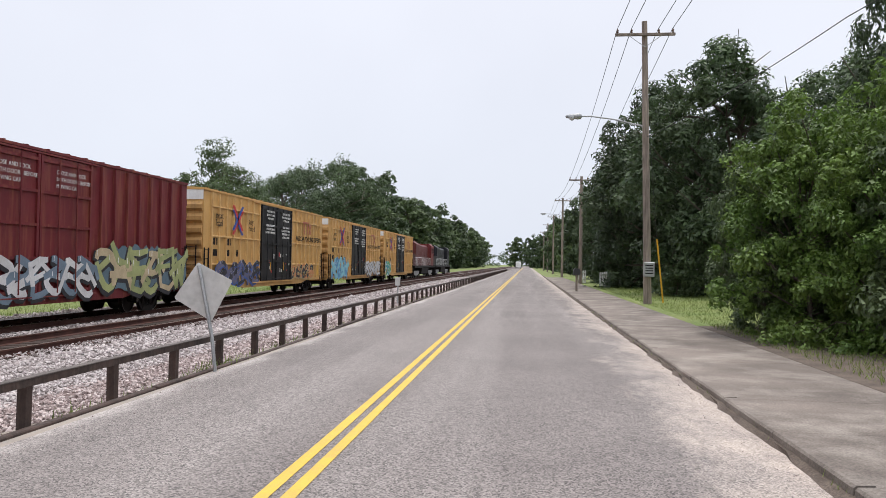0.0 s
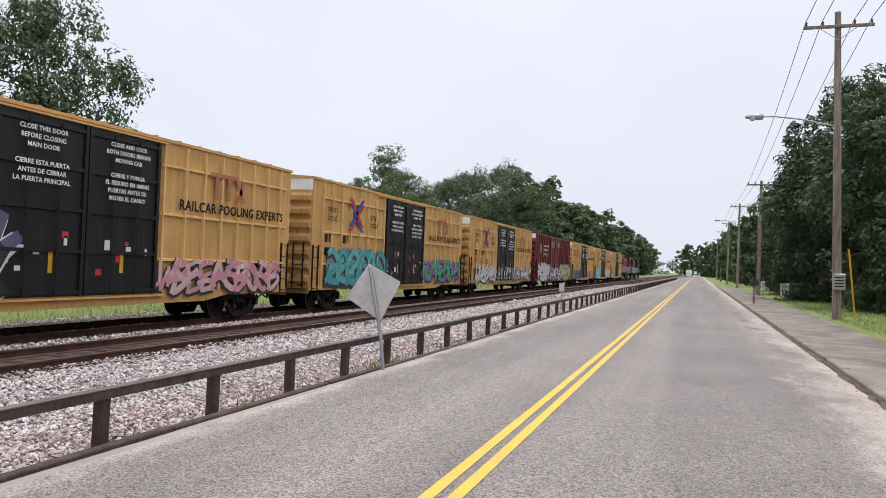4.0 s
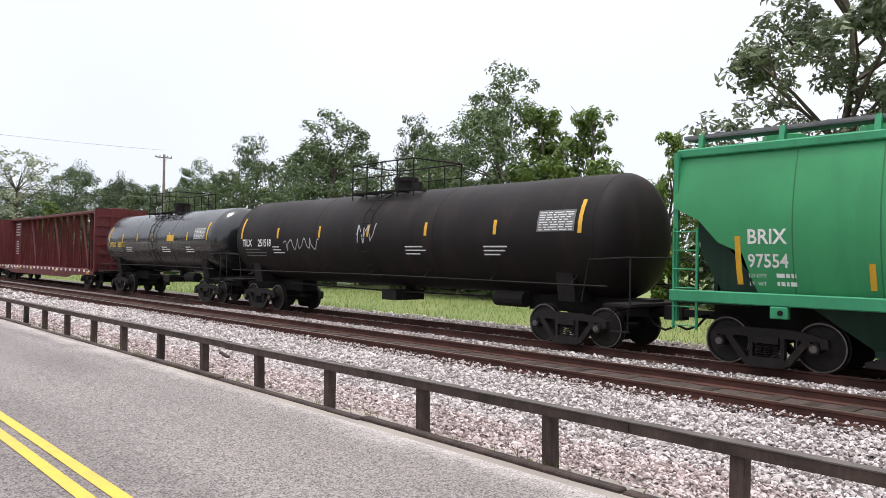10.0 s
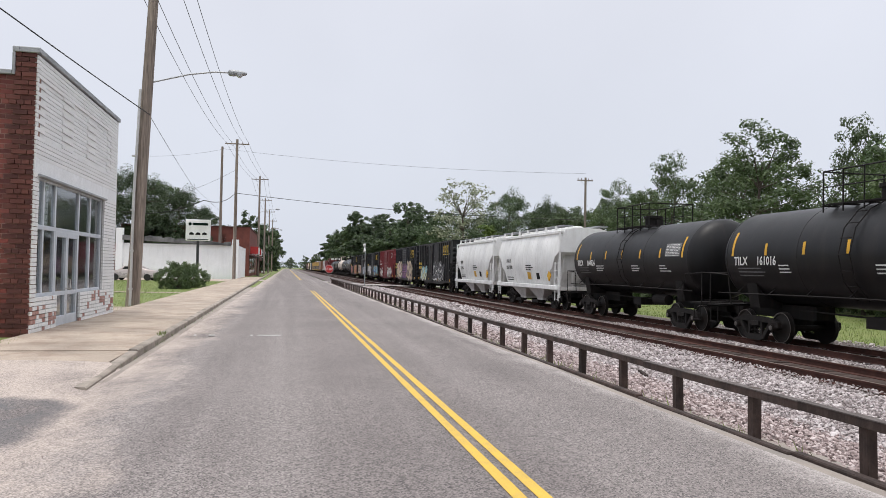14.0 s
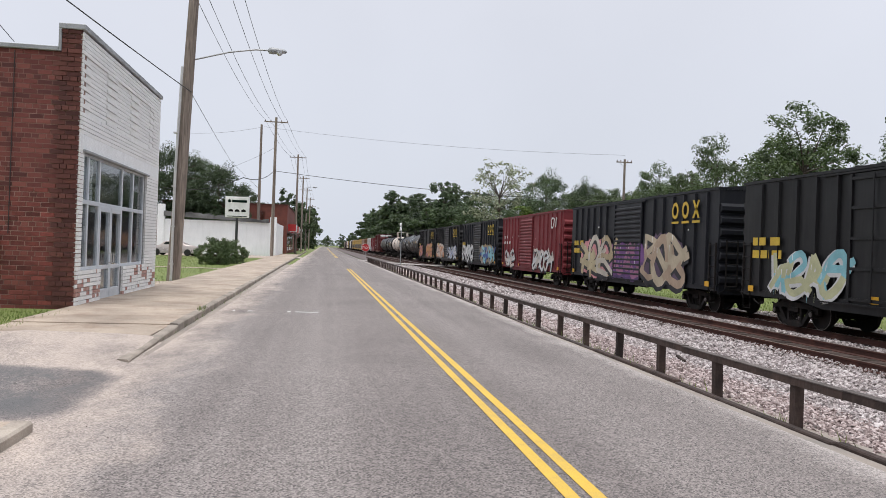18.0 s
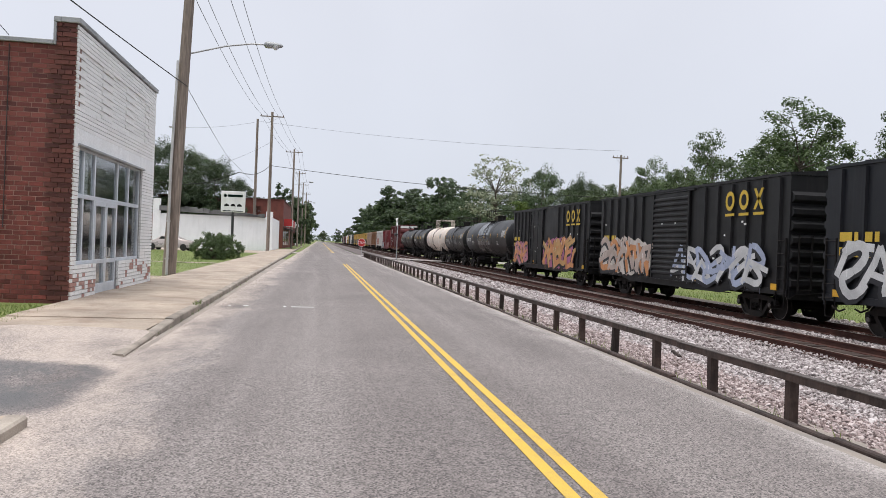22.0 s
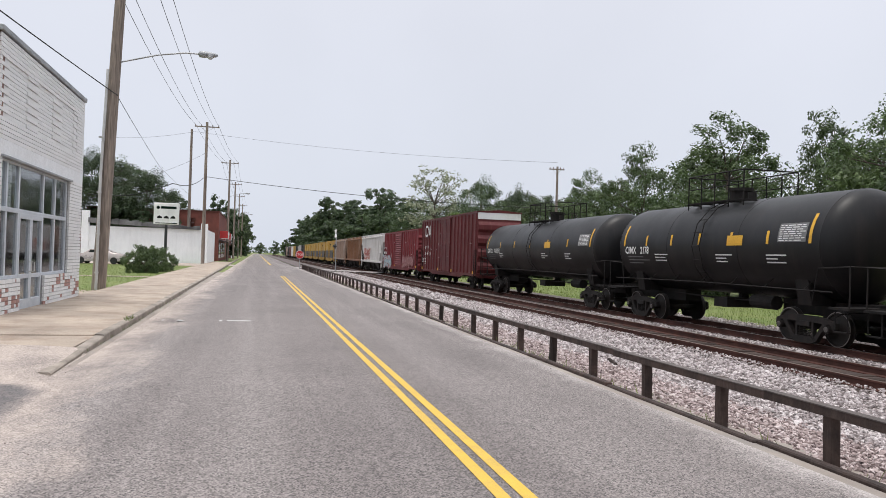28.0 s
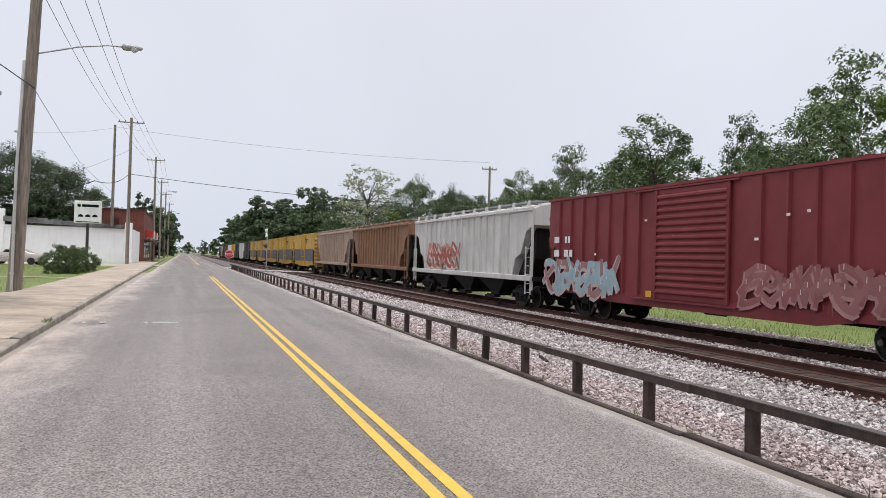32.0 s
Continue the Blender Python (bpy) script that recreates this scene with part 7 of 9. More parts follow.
# ---- trees: tapered trunks with limbs, crowns of many separate leaves in uneven clumps ----
def leaf_cloud(rng, centres, radii, per, size, flat=0.8):
    """Vertices and faces of leaves (pointed blades that face outwards) on the shells of clumps."""
    n = len(centres) * per
    c = np.repeat(centres, per, 0)
    r = np.repeat(radii, per)[:, None]
    d = rng.normal(0, 1, (n, 3)) + np.array([0, 0, 0.25])
    d /= np.linalg.norm(d, axis=1)[:, None]
    p = c + d * r * rng.uniform(0.1, 1.0, (n, 1)) ** 0.4 * np.array([1, 1, flat])
    nrm = d * 0.8 + rng.normal(0, 0.33, d.shape) + np.array([0, 0, 0.4])
    nrm /= np.linalg.norm(nrm, axis=1)[:, None]
    a = np.cross(nrm, rng.normal(0, 1, d.shape))
    a /= np.linalg.norm(a, axis=1)[:, None]
    b = np.cross(nrm, a)
    s = size * rng.uniform(0.6, 1.4, (n, 1))
    v = np.stack([p - a * s * 0.8 - b * s * 0.5, p - a * s * 0.6 + b * s * 0.55, p + a * s * 1.1], 1)
    return v.reshape(-1, 3), np.arange(3 * n).reshape(-1, 3)


def tree_meshes(seed, H, R, boughs, subs, per, size, mat, base=0.28, trunk_r=0.22, bough_r=0.36, narrow=0.0, hollow=0.3, limbs=1.0):
    """A tapered trunk, a limb to every bough, and boughs made of small leafy clumps with gaps between them."""
    rng = np.random.default_rng(seed)
    cs, tries = [], 0
    gap = 0.85 * bough_r * R
    while len(cs) < boughs and tries < 6000:
        tries += 1
        u = rng.normal(0, 1, 3)
        u /= np.linalg.norm(u)
        k = rng.uniform(hollow, 1.0) ** 0.5
        lump = 0.82 + 0.20 * math.sin(3.1 * u[0] + seed) * math.cos(2.7 * u[1] + 2 * seed)
        top = base + (1 - base) * (0.5 + 0.5 * u[2] * k)
        taper = 1.0 - narrow * max(0.0, (top - base) / (1 - base)) ** 1.2
        q = np.array((u[0] * R * k * lump * taper, u[1] * R * k * lump * taper, H * top - bough_r * R * 0.7))
        if all(np.linalg.norm((q - o) * (1, 1, 1.15)) > gap * (1 - tries / 7000) for o in cs):
            cs.append(q)
    cs = np.array(cs)
    rb = bough_r * R * rng.uniform(0.75, 1.2, len(cs))
    d = rng.normal(0, 1, (len(cs), subs, 3)) + np.array([0, 0, 0.35])
    d /= np.linalg.norm(d, axis=2)[..., None]
    sc = cs[:, None] + d * rb[:, None, None] * rng.uniform(0.45, 1.0, (len(cs), subs, 1)) * np.array([1, 1, 0.7])
    sr = (rb[:, None] * rng.uniform(0.28, 0.5, (len(cs), subs))).reshape(-1)
    v, f = leaf_cloud(rng, sc.reshape(-1, 3), sr, per, size)
    full = H / np.percentile(v[:, 2], 99.7)
    v[:, 2] *= full
    cs[:, 2] *= full
    crown = bpy.data.meshes.new("crown")
    crown.from_pydata(v, [], f)
    crown.materials.append(mat)
    bm = bmesh.new()
    rnd = random.Random(seed)
    top_k = 0.9 if limbs > 1 else 0.8
    pts = [(0.12 * math.sin(k * 1.3 + seed) * k * 0.5, 0.12 * math.cos(k * 1.1 + seed) * k * 0.5, -0.2 + H * top_k * k / 6) for k in range(7)]
    tube(bm, pts, [trunk_r * (1.25 if k == 0 else 1.0) * (1 - 0.13 * k) for k in range(7)], 8)
    for c, r in zip(cs, rb):
        q = min(5, max(1, round((c[2] * rnd.uniform(0.72, 0.95)) / (H * top_k) * 6)))
        a = Vector(pts[q])
        m = a.lerp(Vector(c), 0.55) + Vector((rnd.uniform(-0.2, 0.2), rnd.uniform(-0.2, 0.2), rnd.uniform(-0.1, 0.4)))
        tube(bm, [a, m, Vector(c)], [trunk_r * 0.30 * limbs, trunk_r * 0.20 * limbs, trunk_r * 0.10 * limbs], 5)
        for k in range(3 if limbs > 1 else 1):
            e = Vector(c) + Vector((rnd.uniform(-1, 1), rnd.uniform(-1, 1), rnd.uniform(0.1, 1.0))) * r * 0.9
            tube(bm, [m.lerp(Vector(c), 0.5), e], [trunk_r * 0.14 * limbs, trunk_r * 0.05 * limbs], 4)
    return to_mesh("trunk", bm, BARK, 60), crown, 2 * float(np.percentile(np.hypot(v[:, 0], v[:, 1]), 90))


TREES = {
    "oak": tree_meshes(3, 14.0, 5.2, 36, 10, 74, 0.13, LEAF_MID, 0.08, bough_r=0.36, hollow=0.45),
    "oak_b": tree_meshes(8, 14.0, 5.2, 36, 10, 74, 0.13, LEAF_DARK, 0.08, bough_r=0.36, hollow=0.45),
    "tall": tree_meshes(5, 17.0, 3.4, 34, 10, 60, 0.14, LEAF_DARK, 0.12, hollow=0.1, bough_r=0.42),
    "airy": tree_meshes(12, 15.0, 4.8, 46, 10, 42, 0.135, LEAF_GREY, 0.10, bough_r=0.26, hollow=0.12, limbs=1.3),
    "airy_b": tree_meshes(27, 15.0, 4.6, 44, 10, 42, 0.135, LEAF_GREY, 0.06, bough_r=0.27, hollow=0.12, limbs=1.3),
    "round": tree_meshes(6, 11.0, 4.2, 30, 9, 72, 0.13, LEAF_MID, 0.1, bough_r=0.36),
    "light": tree_meshes(9, 8.5, 2.4, 26, 9, 52, 0.12, LEAF_LIGHT, 0.02, narrow=0.4, bough_r=0.4),
    "pale": tree_meshes(11, 15.0, 4.6, 44, 5, 13, 0.17, LEAF_PALE, 0.25, trunk_r=0.22, bough_r=0.26, limbs=0.6),
    "pine": tree_meshes(33, 20.0, 5.0, 34, 8, 40, 0.32, LEAF_DARK, 0.0, hollow=0.1, bough_r=0.36, narrow=0.3),
    "far": tree_meshes(14, 16.0, 5.2, 34, 7, 24, 0.40, LEAF_DARK, 0.0),
    "far_b": tree_meshes(15, 14.0, 5.0, 34, 7, 24, 0.40, LEAF_MID, 0.0),
    "live_oak": tree_meshes(17, 13.5, 6.0, 56, 11, 92, 0.14, LEAF_DARK, -0.05, hollow=0.3, trunk_r=0.35, bough_r=0.30),
    "thicket": tree_meshes(19, 5.6, 2.6, 48, 10, 92, 0.056, LEAF_THICKET, -0.15, trunk_r=0.08, narrow=0.3, bough_r=0.27),
    "thicket_b": tree_meshes(20, 5.0, 2.7, 48, 10, 92, 0.056, LEAF_MID, -0.15, trunk_r=0.08, narrow=0.25, bough_r=0.27),
    "shrub": tree_meshes(22, 4.2, 2.8, 20, 8, 40, 0.16, LEAF_MID, -0.15, trunk_r=0.08),
    "round_bush": tree_meshes(24, 2.1, 1.6, 60, 8, 60, 0.045, LEAF_MID, -0.1, hollow=0.6, trunk_r=0.06, bough_r=0.27),
}
TREE_SIZE = {"oak": 14, "oak_b": 14, "tall": 17, "airy": 15, "airy_b": 15, "round": 11, "light": 8.5, "pale": 15, "pine": 20, "far": 16, "far_b": 14, "live_oak": 13.5, "thicket": 5.6, "thicket_b": 5.0, "shrub": 4.2, "round_bush": 2.1}
TREE_WORD = {"oak": "broad green broadleaf tree", "oak_b": "broad dark green tree", "tall": "tall narrow dark green tree", "airy": "airy grey-green tree with bare limbs", "airy_b": "airy grey-green tree with dark limbs", "pine": "tall dark evergreen tree", "round": "rounded green tree",
             "light": "young bright green tree", "pale": "sparse pale tree with few leaves", "far": "dark tree of the distant wood", "far_b": "green tree of the distant wood", "live_oak": "dense dark live oak with low crown",
             "thicket": "bright green thicket of leafy saplings", "thicket_b": "dense green thicket of leafy saplings", "shrub": "green shrub at the edge of the trees", "round_bush": "clipped dark green bush"}
tree_rnd = random.Random(31)


def tree(kind, x, y, h, where, z=-0.75, wide=1.0, across=0.0):
    name = "bush" if kind in ("thicket", "thicket_b", "shrub", "round_bush") else "tree"
    s = h / TREE_SIZE[kind]
    wide = across / (TREES[kind][2] * s) if across else wide
    t = thing(name, "%s %s" % (TREE_WORD[kind], where), name, at=Matrix.Translation((x, y, z)) @ pose(0, 0, 0, 0, 0, tree_rnd.uniform(0, 360)) @ Matrix.Diagonal((s * wide, s * wide, s, 1)), group=name + "s " + where)
    part("trunk", TREES[kind][0], None, t)
    part("crown", TREES[kind][1], None, t)
    return t


W = "beyond the tracks"
for k, x, y, h, w in (("round", -33, 50, 8.0, 8), ("round", -34, 60, 8.5, 8), ("oak", -33, 79.5, 15.2, 7.8), ("round", -36, 88, 12, 8), ("oak_b", -33, 100, 14.3, 8), ("oak_b", -35, 114, 16.5, 10), ("oak_b", -33, 130, 20, 12), ("tall", -33, 143, 21.5, 8), ("oak_b", -37, 122, 18, 11), ("oak", -38, 96, 12, 9),
                      ("oak_b", -33, 25.4, 14.6, 7.6), ("oak_b", -33.5, 31.2, 16.0, 7.2), ("tall", -33, 18.2, 18.2, 4.8), ("airy", -37, 22, 12.0, 7), ("airy", -33, 10.5, 17, 8.6), ("light", -36, 14, 9, 4), ("airy_b", -32.5, 3.0, 17.5, 8.6), ("round", -39, 7, 10, 8),
                      ("airy", -32.5, -5, 17, 8.6), ("airy_b", -38, -1, 15, 8.5), ("airy_b", -33, -12.3, 16.5, 8.4), ("airy", -38.5, -8, 15, 8), ("light", -32, -0.6, 10.6, 3.2), ("light", -36, -6, 8, 3.5), ("light", -36.5, 4, 7.5, 3.5), ("round", -39, 0, 8, 8), ("light", -33.5, -13.5, 6, 3),
                      ("light", -34, -20.7, 8.8, 1.9), ("light", -31.5, -23.6, 9.8, 3.0), ("light", -31.5, -26.6, 10.3, 3.4), ("oak", -33, -31.8, 13.7, 6.8), ("oak", -35.5, -37.5, 11.4, 6), ("oak", -35, -41.2, 12.2, 4.6), ("oak", -33, -48.8, 13.1, 7.8), ("round", -36, -56.5, 11.6, 6.5), ("oak", -35, -65, 13.4, 5.8), ("round", -37, -72.5, 10.6, 6), ("oak", -36, -79.4, 12.5, 5.8),
                      ("round", -37, -87, 10.5, 6), ("round", -38, -95.5, 10.8, 7), ("oak_b", -37, -104.6, 12.6, 6), ("round", -38, -113, 12.0, 8), ("oak_b", -36, -122, 15.4, 8.4), ("pale", -32, -137, 18.6, 10), ("oak_b", -38, -133, 12, 9), ("oak_b", -38, -150, 13.5, 10), ("oak_b", -35, -168, 15, 11), ("pine", -36, -186, 16.5, 10), ("light", -31, -117, 9.5, 4),
                      ("pine", -34, -205, 18.5, 8), ("pine", -34, -216, 21.4, 9), ("pine", -35, -238, 17.0, 12), ("pine", -35, -262, 19.5, 13), ("pine", -34, -290, 23.0, 11), ("pine", -35, -322, 21.0, 14), ("pine", -33, -358, 28.6, 13), ("pine", -35, -385, 24.0, 16)):
    tree(k, x, y, h, W, across=w * (1.28 if k in ("oak", "oak_b", "round", "light", "tall") else 1.1))
for k in range(26):
    y = 158 + 14 * k
    tree(("far", "far_b", "far")[k % 3], -33 - (k % 4) * 2.2, y, tree_rnd.uniform(17, 22) + 0.006 * y, W, wide=1.2)
for k in range(12):
    y = -410 - 18 * k
    tree(("far", "far", "far_b")[k % 3], -33 - (k % 3) * 2.5, y, tree_rnd.uniform(22, 27), W, wide=1.15)
for k in range(34):
    tree("shrub", -37 + tree_rnd.uniform(-3, 4), 118 - 8.0 * k + tree_rnd.uniform(-3, 3), tree_rnd.uniform(3.2, 6.0), W, wide=1.3)
E_ = "beside the pavement"
for k, x, y, h, w in (("live_oak", 11.3, 44, 14.0, 1.0), ("live_oak", 14, 33, 9.8, 1.1), ("live_oak", 9.5, 57, 14.5, 0.95), ("live_oak", 9.5, 72, 13.5, 0.9), ("live_oak", 10.5, 88, 13, 0.9), ("oak_b", 20, 48, 15, 1.0), ("live_oak", 10.9, 21.5, 11.5, 0.5),
                      ("far", 9, 108, 12, 1.0), ("far", 9, 126, 13, 1.0), ("far_b", 8.5, 148, 12, 1.0), ("far", 8.5, 172, 13, 1.0), ("far", 9, 200, 14, 1.0), ("far_b", 9, 235, 14, 1.0), ("far", 9, 270, 15, 1.0), ("far", 6, 320, 15, 1.0), ("far", 3, 380, 16, 1.0), ("far_b", -5, 440, 17, 1.1), ("far", 10, 440, 17, 1.1)):
    tree(k, x, y, h, E_, 0.0, w)
for k, x, y, h, w in (("thicket", 6.3, 17.9, 5.4, 1.0), ("thicket", 6.9, 15.6, 4.6, 1.0), ("thicket_b", 6.2, 19.6, 4.8, 0.8), ("thicket", 8.2, 16.6, 6.0, 1.1), ("thicket_b", 8.6, 14.2, 5.0, 1.0), ("thicket", 9.6, 18.8, 6.3, 1.1), ("thicket_b", 7.7, 20.8, 5.6, 0.9), ("thicket", 11.5, 15.5, 6.2, 1.1), ("thicket_b", 7.3, 11.5, 3.6, 0.9), ("thicket_b", 10.5, 11.8, 4.8, 1.0), ("thicket_b", 13.5, 19.5, 6.2, 1.1), ("shrub", 9.5, 27, 3.0, 1.0), ("shrub", 9, 50, 2.2, 1.0), ("shrub", 8, 42, 1.8, 1.0)):
    tree(k, x, y, h, E_, 0.02, w)
S_ = "behind the shops"
for k, x, y, h in (("oak_b", 15.2, -114, 12.4), ("oak_b", 18.0, -116, 13.8), ("oak_b", 20.8, -113, 14.5), ("oak_b", 24.4, -114, 14.2), ("oak_b", 28.5, -115, 14.2), ("oak_b", 13.0, -127, 10.5), ("round", 21, -60, 8), ("oak_b", 36, -105, 16), ("far", 8.5, -185, 14), ("far_b", 7, -250, 13), ("far", 6.5, -275, 16), ("far", 7, -300, 17), ("far", 7.5, -330, 15), ("far", 9, -380, 14), ("far_b", -3, -660, 9.5), ("far", -15, -640, 11), ("far_b", -22, -610, 12)):
    tree(k, x, y, h, S_, 0.0)
tree("round_bush", 7.05, -52.5, 1.75, "on the lawn by the pavement", 0.03, 0.95)
tree("round_bush", 6.5, -56.0, 1.65, "on the lawn by the pavement", 0.03, 0.95)


# ---- distant woods all round, grass and weeds ----
def far_woods():
    rng = np.random.default_rng(44)
    cs = []
    for k in range(1500):
        side = rng.integers(0, 4)
        y = rng.uniform(-900, 900)
        if side in (0, 1):
            cs.append((-rng.uniform(52, 75), y, rng.uniform(0, 3.5 if abs(y) < 120 else 9)))
        elif side == 2:
            cs.append((rng.uniform(55, 90), y, rng.uniform(0, 10)))
        else:
            cs.append((rng.uniform(-60, 60), rng.choice([-1500, 700]) + rng.uniform(-90, 90), rng.uniform(0, 10)))
    v, f = leaf_cloud(rng, np.array(cs), rng.uniform(2.2, 4.2, 1500), 42, 0.75)
    me = bpy.data.meshes.new("far_woods")
    me.from_pydata(v, [], f)
    me.materials.append(LEAF_DARK)
    tagged(new("far_woods", me), "distant dark green woods on the skyline", "woods", kind="stuff")


far_woods()


def blades(name, boxes, label, seed, mat=BLADE):
    """Grass blades strewn over rectangles (x0, x1, y0, y1, z, count, height)."""
    rng = np.random.default_rng(seed)
    V, n0 = [], 0
    for x0, x1, y0, y1, z, n, h in boxes:
        p = np.stack([rng.uniform(x0, x1, n), rng.uniform(y0, y1, n), np.full(n, z)], 1)
        a = rng.uniform(0, 2 * np.pi, n)
        w = 0.035 * h * rng.uniform(0.6, 1.4, n) + 0.003
        d = np.stack([np.cos(a) * w, np.sin(a) * w, np.zeros(n)], 1)
        lean = rng.normal(0, 0.35, (n, 3)) * h
        lean[:, 2] = h * rng.uniform(0.4, 1.2, n)
        V.append(np.stack([p - d, p + d, p + lean], 1).reshape(-1, 3))
    V = np.concatenate(V)
    me = bpy.data.meshes.new(name)
    me.from_pydata(V, [], np.arange(len(V)).reshape(-1, 3))
    me.materials.append(mat)
    tagged(new(name, me), label, "grass", kind="stuff")


blades("verge_grass", [(-31, -19.3, -45, 45, -0.76, 26000, 0.22), (-31, -19.3, -110, -45, -0.76, 9000, 0.3), (-31, -19.3, 45, 110, -0.76, 9000, 0.3)], "long bright green grass beyond the tracks", 61)
blades("lawn_grass", [(4.95, 14, 17, 34, 0.02, 16000, 0.09), (5.0, 12, 34, 60, 0.02, 9000, 0.14), (4.9, 12, -16.5, -11.4, 0.05, 9000, 0.08), (5.0, 16, -75, -26, 0.03, 22000, 0.09), (4.8, 6.2, 6, 21, 0.05, 2600, 0.12)], "green mown grass beside the pavement", 62)
blades("weeds", [(-5.0, -4.75, -60, 60, -0.15, 1500, 0.16), (-5.3, -5.0, 2.6, 3.9, -0.2, 70, 0.24), (-5.1, -4.7, 11.0, 12.6, -0.2, 110, 0.25), (2.42, 2.52, -30, -12.5, 0.0, 90, 0.07), (2.26, 2.36, 0, 40, 0.0, 160, 0.07), (2.5, 2.62, -17.6, -16.9, 0.05, 60, 0.16), (-19.6, -18.6, -60, 60, -0.75, 3000, 0.35)], "weeds growing at the fence foot and kerb", 63)


# ---- utility poles, lamps and wires ----
GLASS_INS = surf("brown_insulator", (0.12, 0.06, 0.04), rough=0.25, bump=0)
LAMP_GREY = surf("lamp_head_grey", (0.40, 0.41, 0.42), rough=0.45, metal=0.3, bump=0)
LENS = surf("lamp_lens", (0.62, 0.64, 0.66), rough=0.2, bump=0)
DARK_METAL = surf("dark_painted_metal", (0.03, 0.03, 0.032), rough=0.5, bump=0.05)
PIPE = surf("pale_conduit", (0.55, 0.55, 0.54), rough=0.5, bump=0.05)


def pole(x, y, h, label, top=None, arm=None, lamp=None, z=0.05, r=0.16):
    """A wooden pole from its foot to its top, with a cross-arm (height, half width) and a lamp on an arm (height at pole, place of the head)."""
    p = thing("utility_pole", label, "utility pole", at=(x, y, z), group="utility poles along the road")
    tx, ty = ((top[0] - x), (top[1] - y)) if top else (0, 0)
    bm = bmesh.new()
    n = 8
    tube(bm, [(tx * k / n, ty * k / n, -0.3 + (h + 0.3) * k / n) for k in range(n + 1)], [r * (1.08 - 0.36 * k / n) for k in range(n + 1)], 12)
    part("shaft", bm, POLE_WOOD, p, smooth=50)

    def at(zz):
        return tx * zz / h, ty * zz / h
    if arm:
        ax, ay = at(arm[0])
        bm = bmesh.new()
        rbx(bm, ax - arm[1], ax + arm[1], ay - 0.20, ay - 0.10, arm[0] - 0.06, arm[0] + 0.06, 0.012)
        part("cross_arm", bm, POLE_WOOD, p)
        bm = bmesh.new()
        for s in (-1, 1):
            tube(bm, [(ax, ay - 0.2, arm[0] - 0.55), (ax + s * arm[1] * 0.55, ay - 0.2, arm[0] - 0.05)], 0.014, 5)
        part("arm_brace", bm, GALV, p)
        for q in (-0.92, -0.45, 0.45, 0.92):
            bm = bmesh.new()
            lathe(bm, [(0.06, 0.02), (0.10, 0.055), (0.14, 0.03), (0.18, 0.055), (0.22, 0.03), (0.25, 0.01)], "z", 10, (ax + q * arm[1], ay - 0.15, arm[0]))
            part("insulator", bm, GLASS_INS, p)
    if lamp:
        ax, ay = at(lamp[0])
        hx, hy, hz = lamp[1]
        bm = bmesh.new()
        tube(bm, [(ax, ay, lamp[0]), (ax + (hx - ax) * 0.45, ay, lamp[0] + (hz - lamp[0]) * 0.72), (ax + (hx - ax) * 0.75, ay, hz), (hx + 0.25 * (1 if hx < ax else -1), ay, hz)], 0.032, 8)
        part("lamp_arm", bm, GALV, p, "galvanised lamp arm")
        bm = bmesh.new()
        lathe(bm, [(-0.36, 0.03), (-0.30, 0.075), (-0.1, 0.105), (0.15, 0.135), (0.30, 0.12), (0.36, 0.03)], "x", 12, (hx, ay, hz))
        head = part("lamp_head", bm, LAMP_GREY, p, "grey cobra-head street lamp", smooth=50)
        bm = bmesh.new()
        lathe(bm, [(-0.15, 0.05), (-0.08, 0.12), (0, 0.135)], "z", 12, (hx - 0.08, ay, hz - 0.02))
        part("lens", bm, LENS, head, smooth=50)
    return p


LP = "weathered wooden utility pole"
pn = pole(5.12, 33.1, 12.0, LP + " with cross-arm and street lamp", (4.84, 33.1), (11.4, 1.25), (7.5, (-3.2, 0, 7.95)))
bm = bmesh.new()
rbx(bm, -0.22, 0.22, -0.32, -0.16, 1.12, 1.75, 0.02)
for k in range(4):
    bx(bm, -0.16, 0.16, -0.325, -0.32, 1.25 + 0.11 * k, 1.29 + 0.11 * k, 1)
part("notice_box", bm, [GALV, INK], pn, "grey metal box fixed to the pole")
bm = bmesh.new()
tube(bm, [(5.95, 34.2, 0.0), (5.62, 34.0, 2.8)], 0.035, 8)
tube(bm, [(5.62, 34.0, 2.8), (4.95, 33.3, 9.5)], 0.008, 5, 1)
mesh_thing("guy_wire", bm, [REFLEX, WIRE], "guy wire in a yellow plastic guard", "guy wire")
for y, h in ((68, 9.4), (103, 10.5), (138, 10.5), (175, 11), (215, 11)):
    pole(4.7, y, h, LP + " beside the road", None, (h - 0.35, 1.1), (h * 0.78, (-2.6, 0, h * 0.8)) if y == 103 else None)
ps = pole(5.55, -30.1, 13.0, LP + " with a street lamp by the shop", (5.05, -30.1), (12.6, 1.2), (8.3, (-3.55, 0, 8.9)), r=0.235)
bm = bmesh.new()
tube(bm, [(0.02, 0.3, 0.0), (0.0, 0.28, 4.0), (-0.12, 0.26, 8.0)], 0.05, 8)
for z in (0.6, 2.0, 3.5, 5.5):
    bx(bm, -0.05, 0.1, 0.15, 0.34, z, z + 0.05)
part("conduit", bm, PIPE, ps, "pale conduit pipe up the pole")
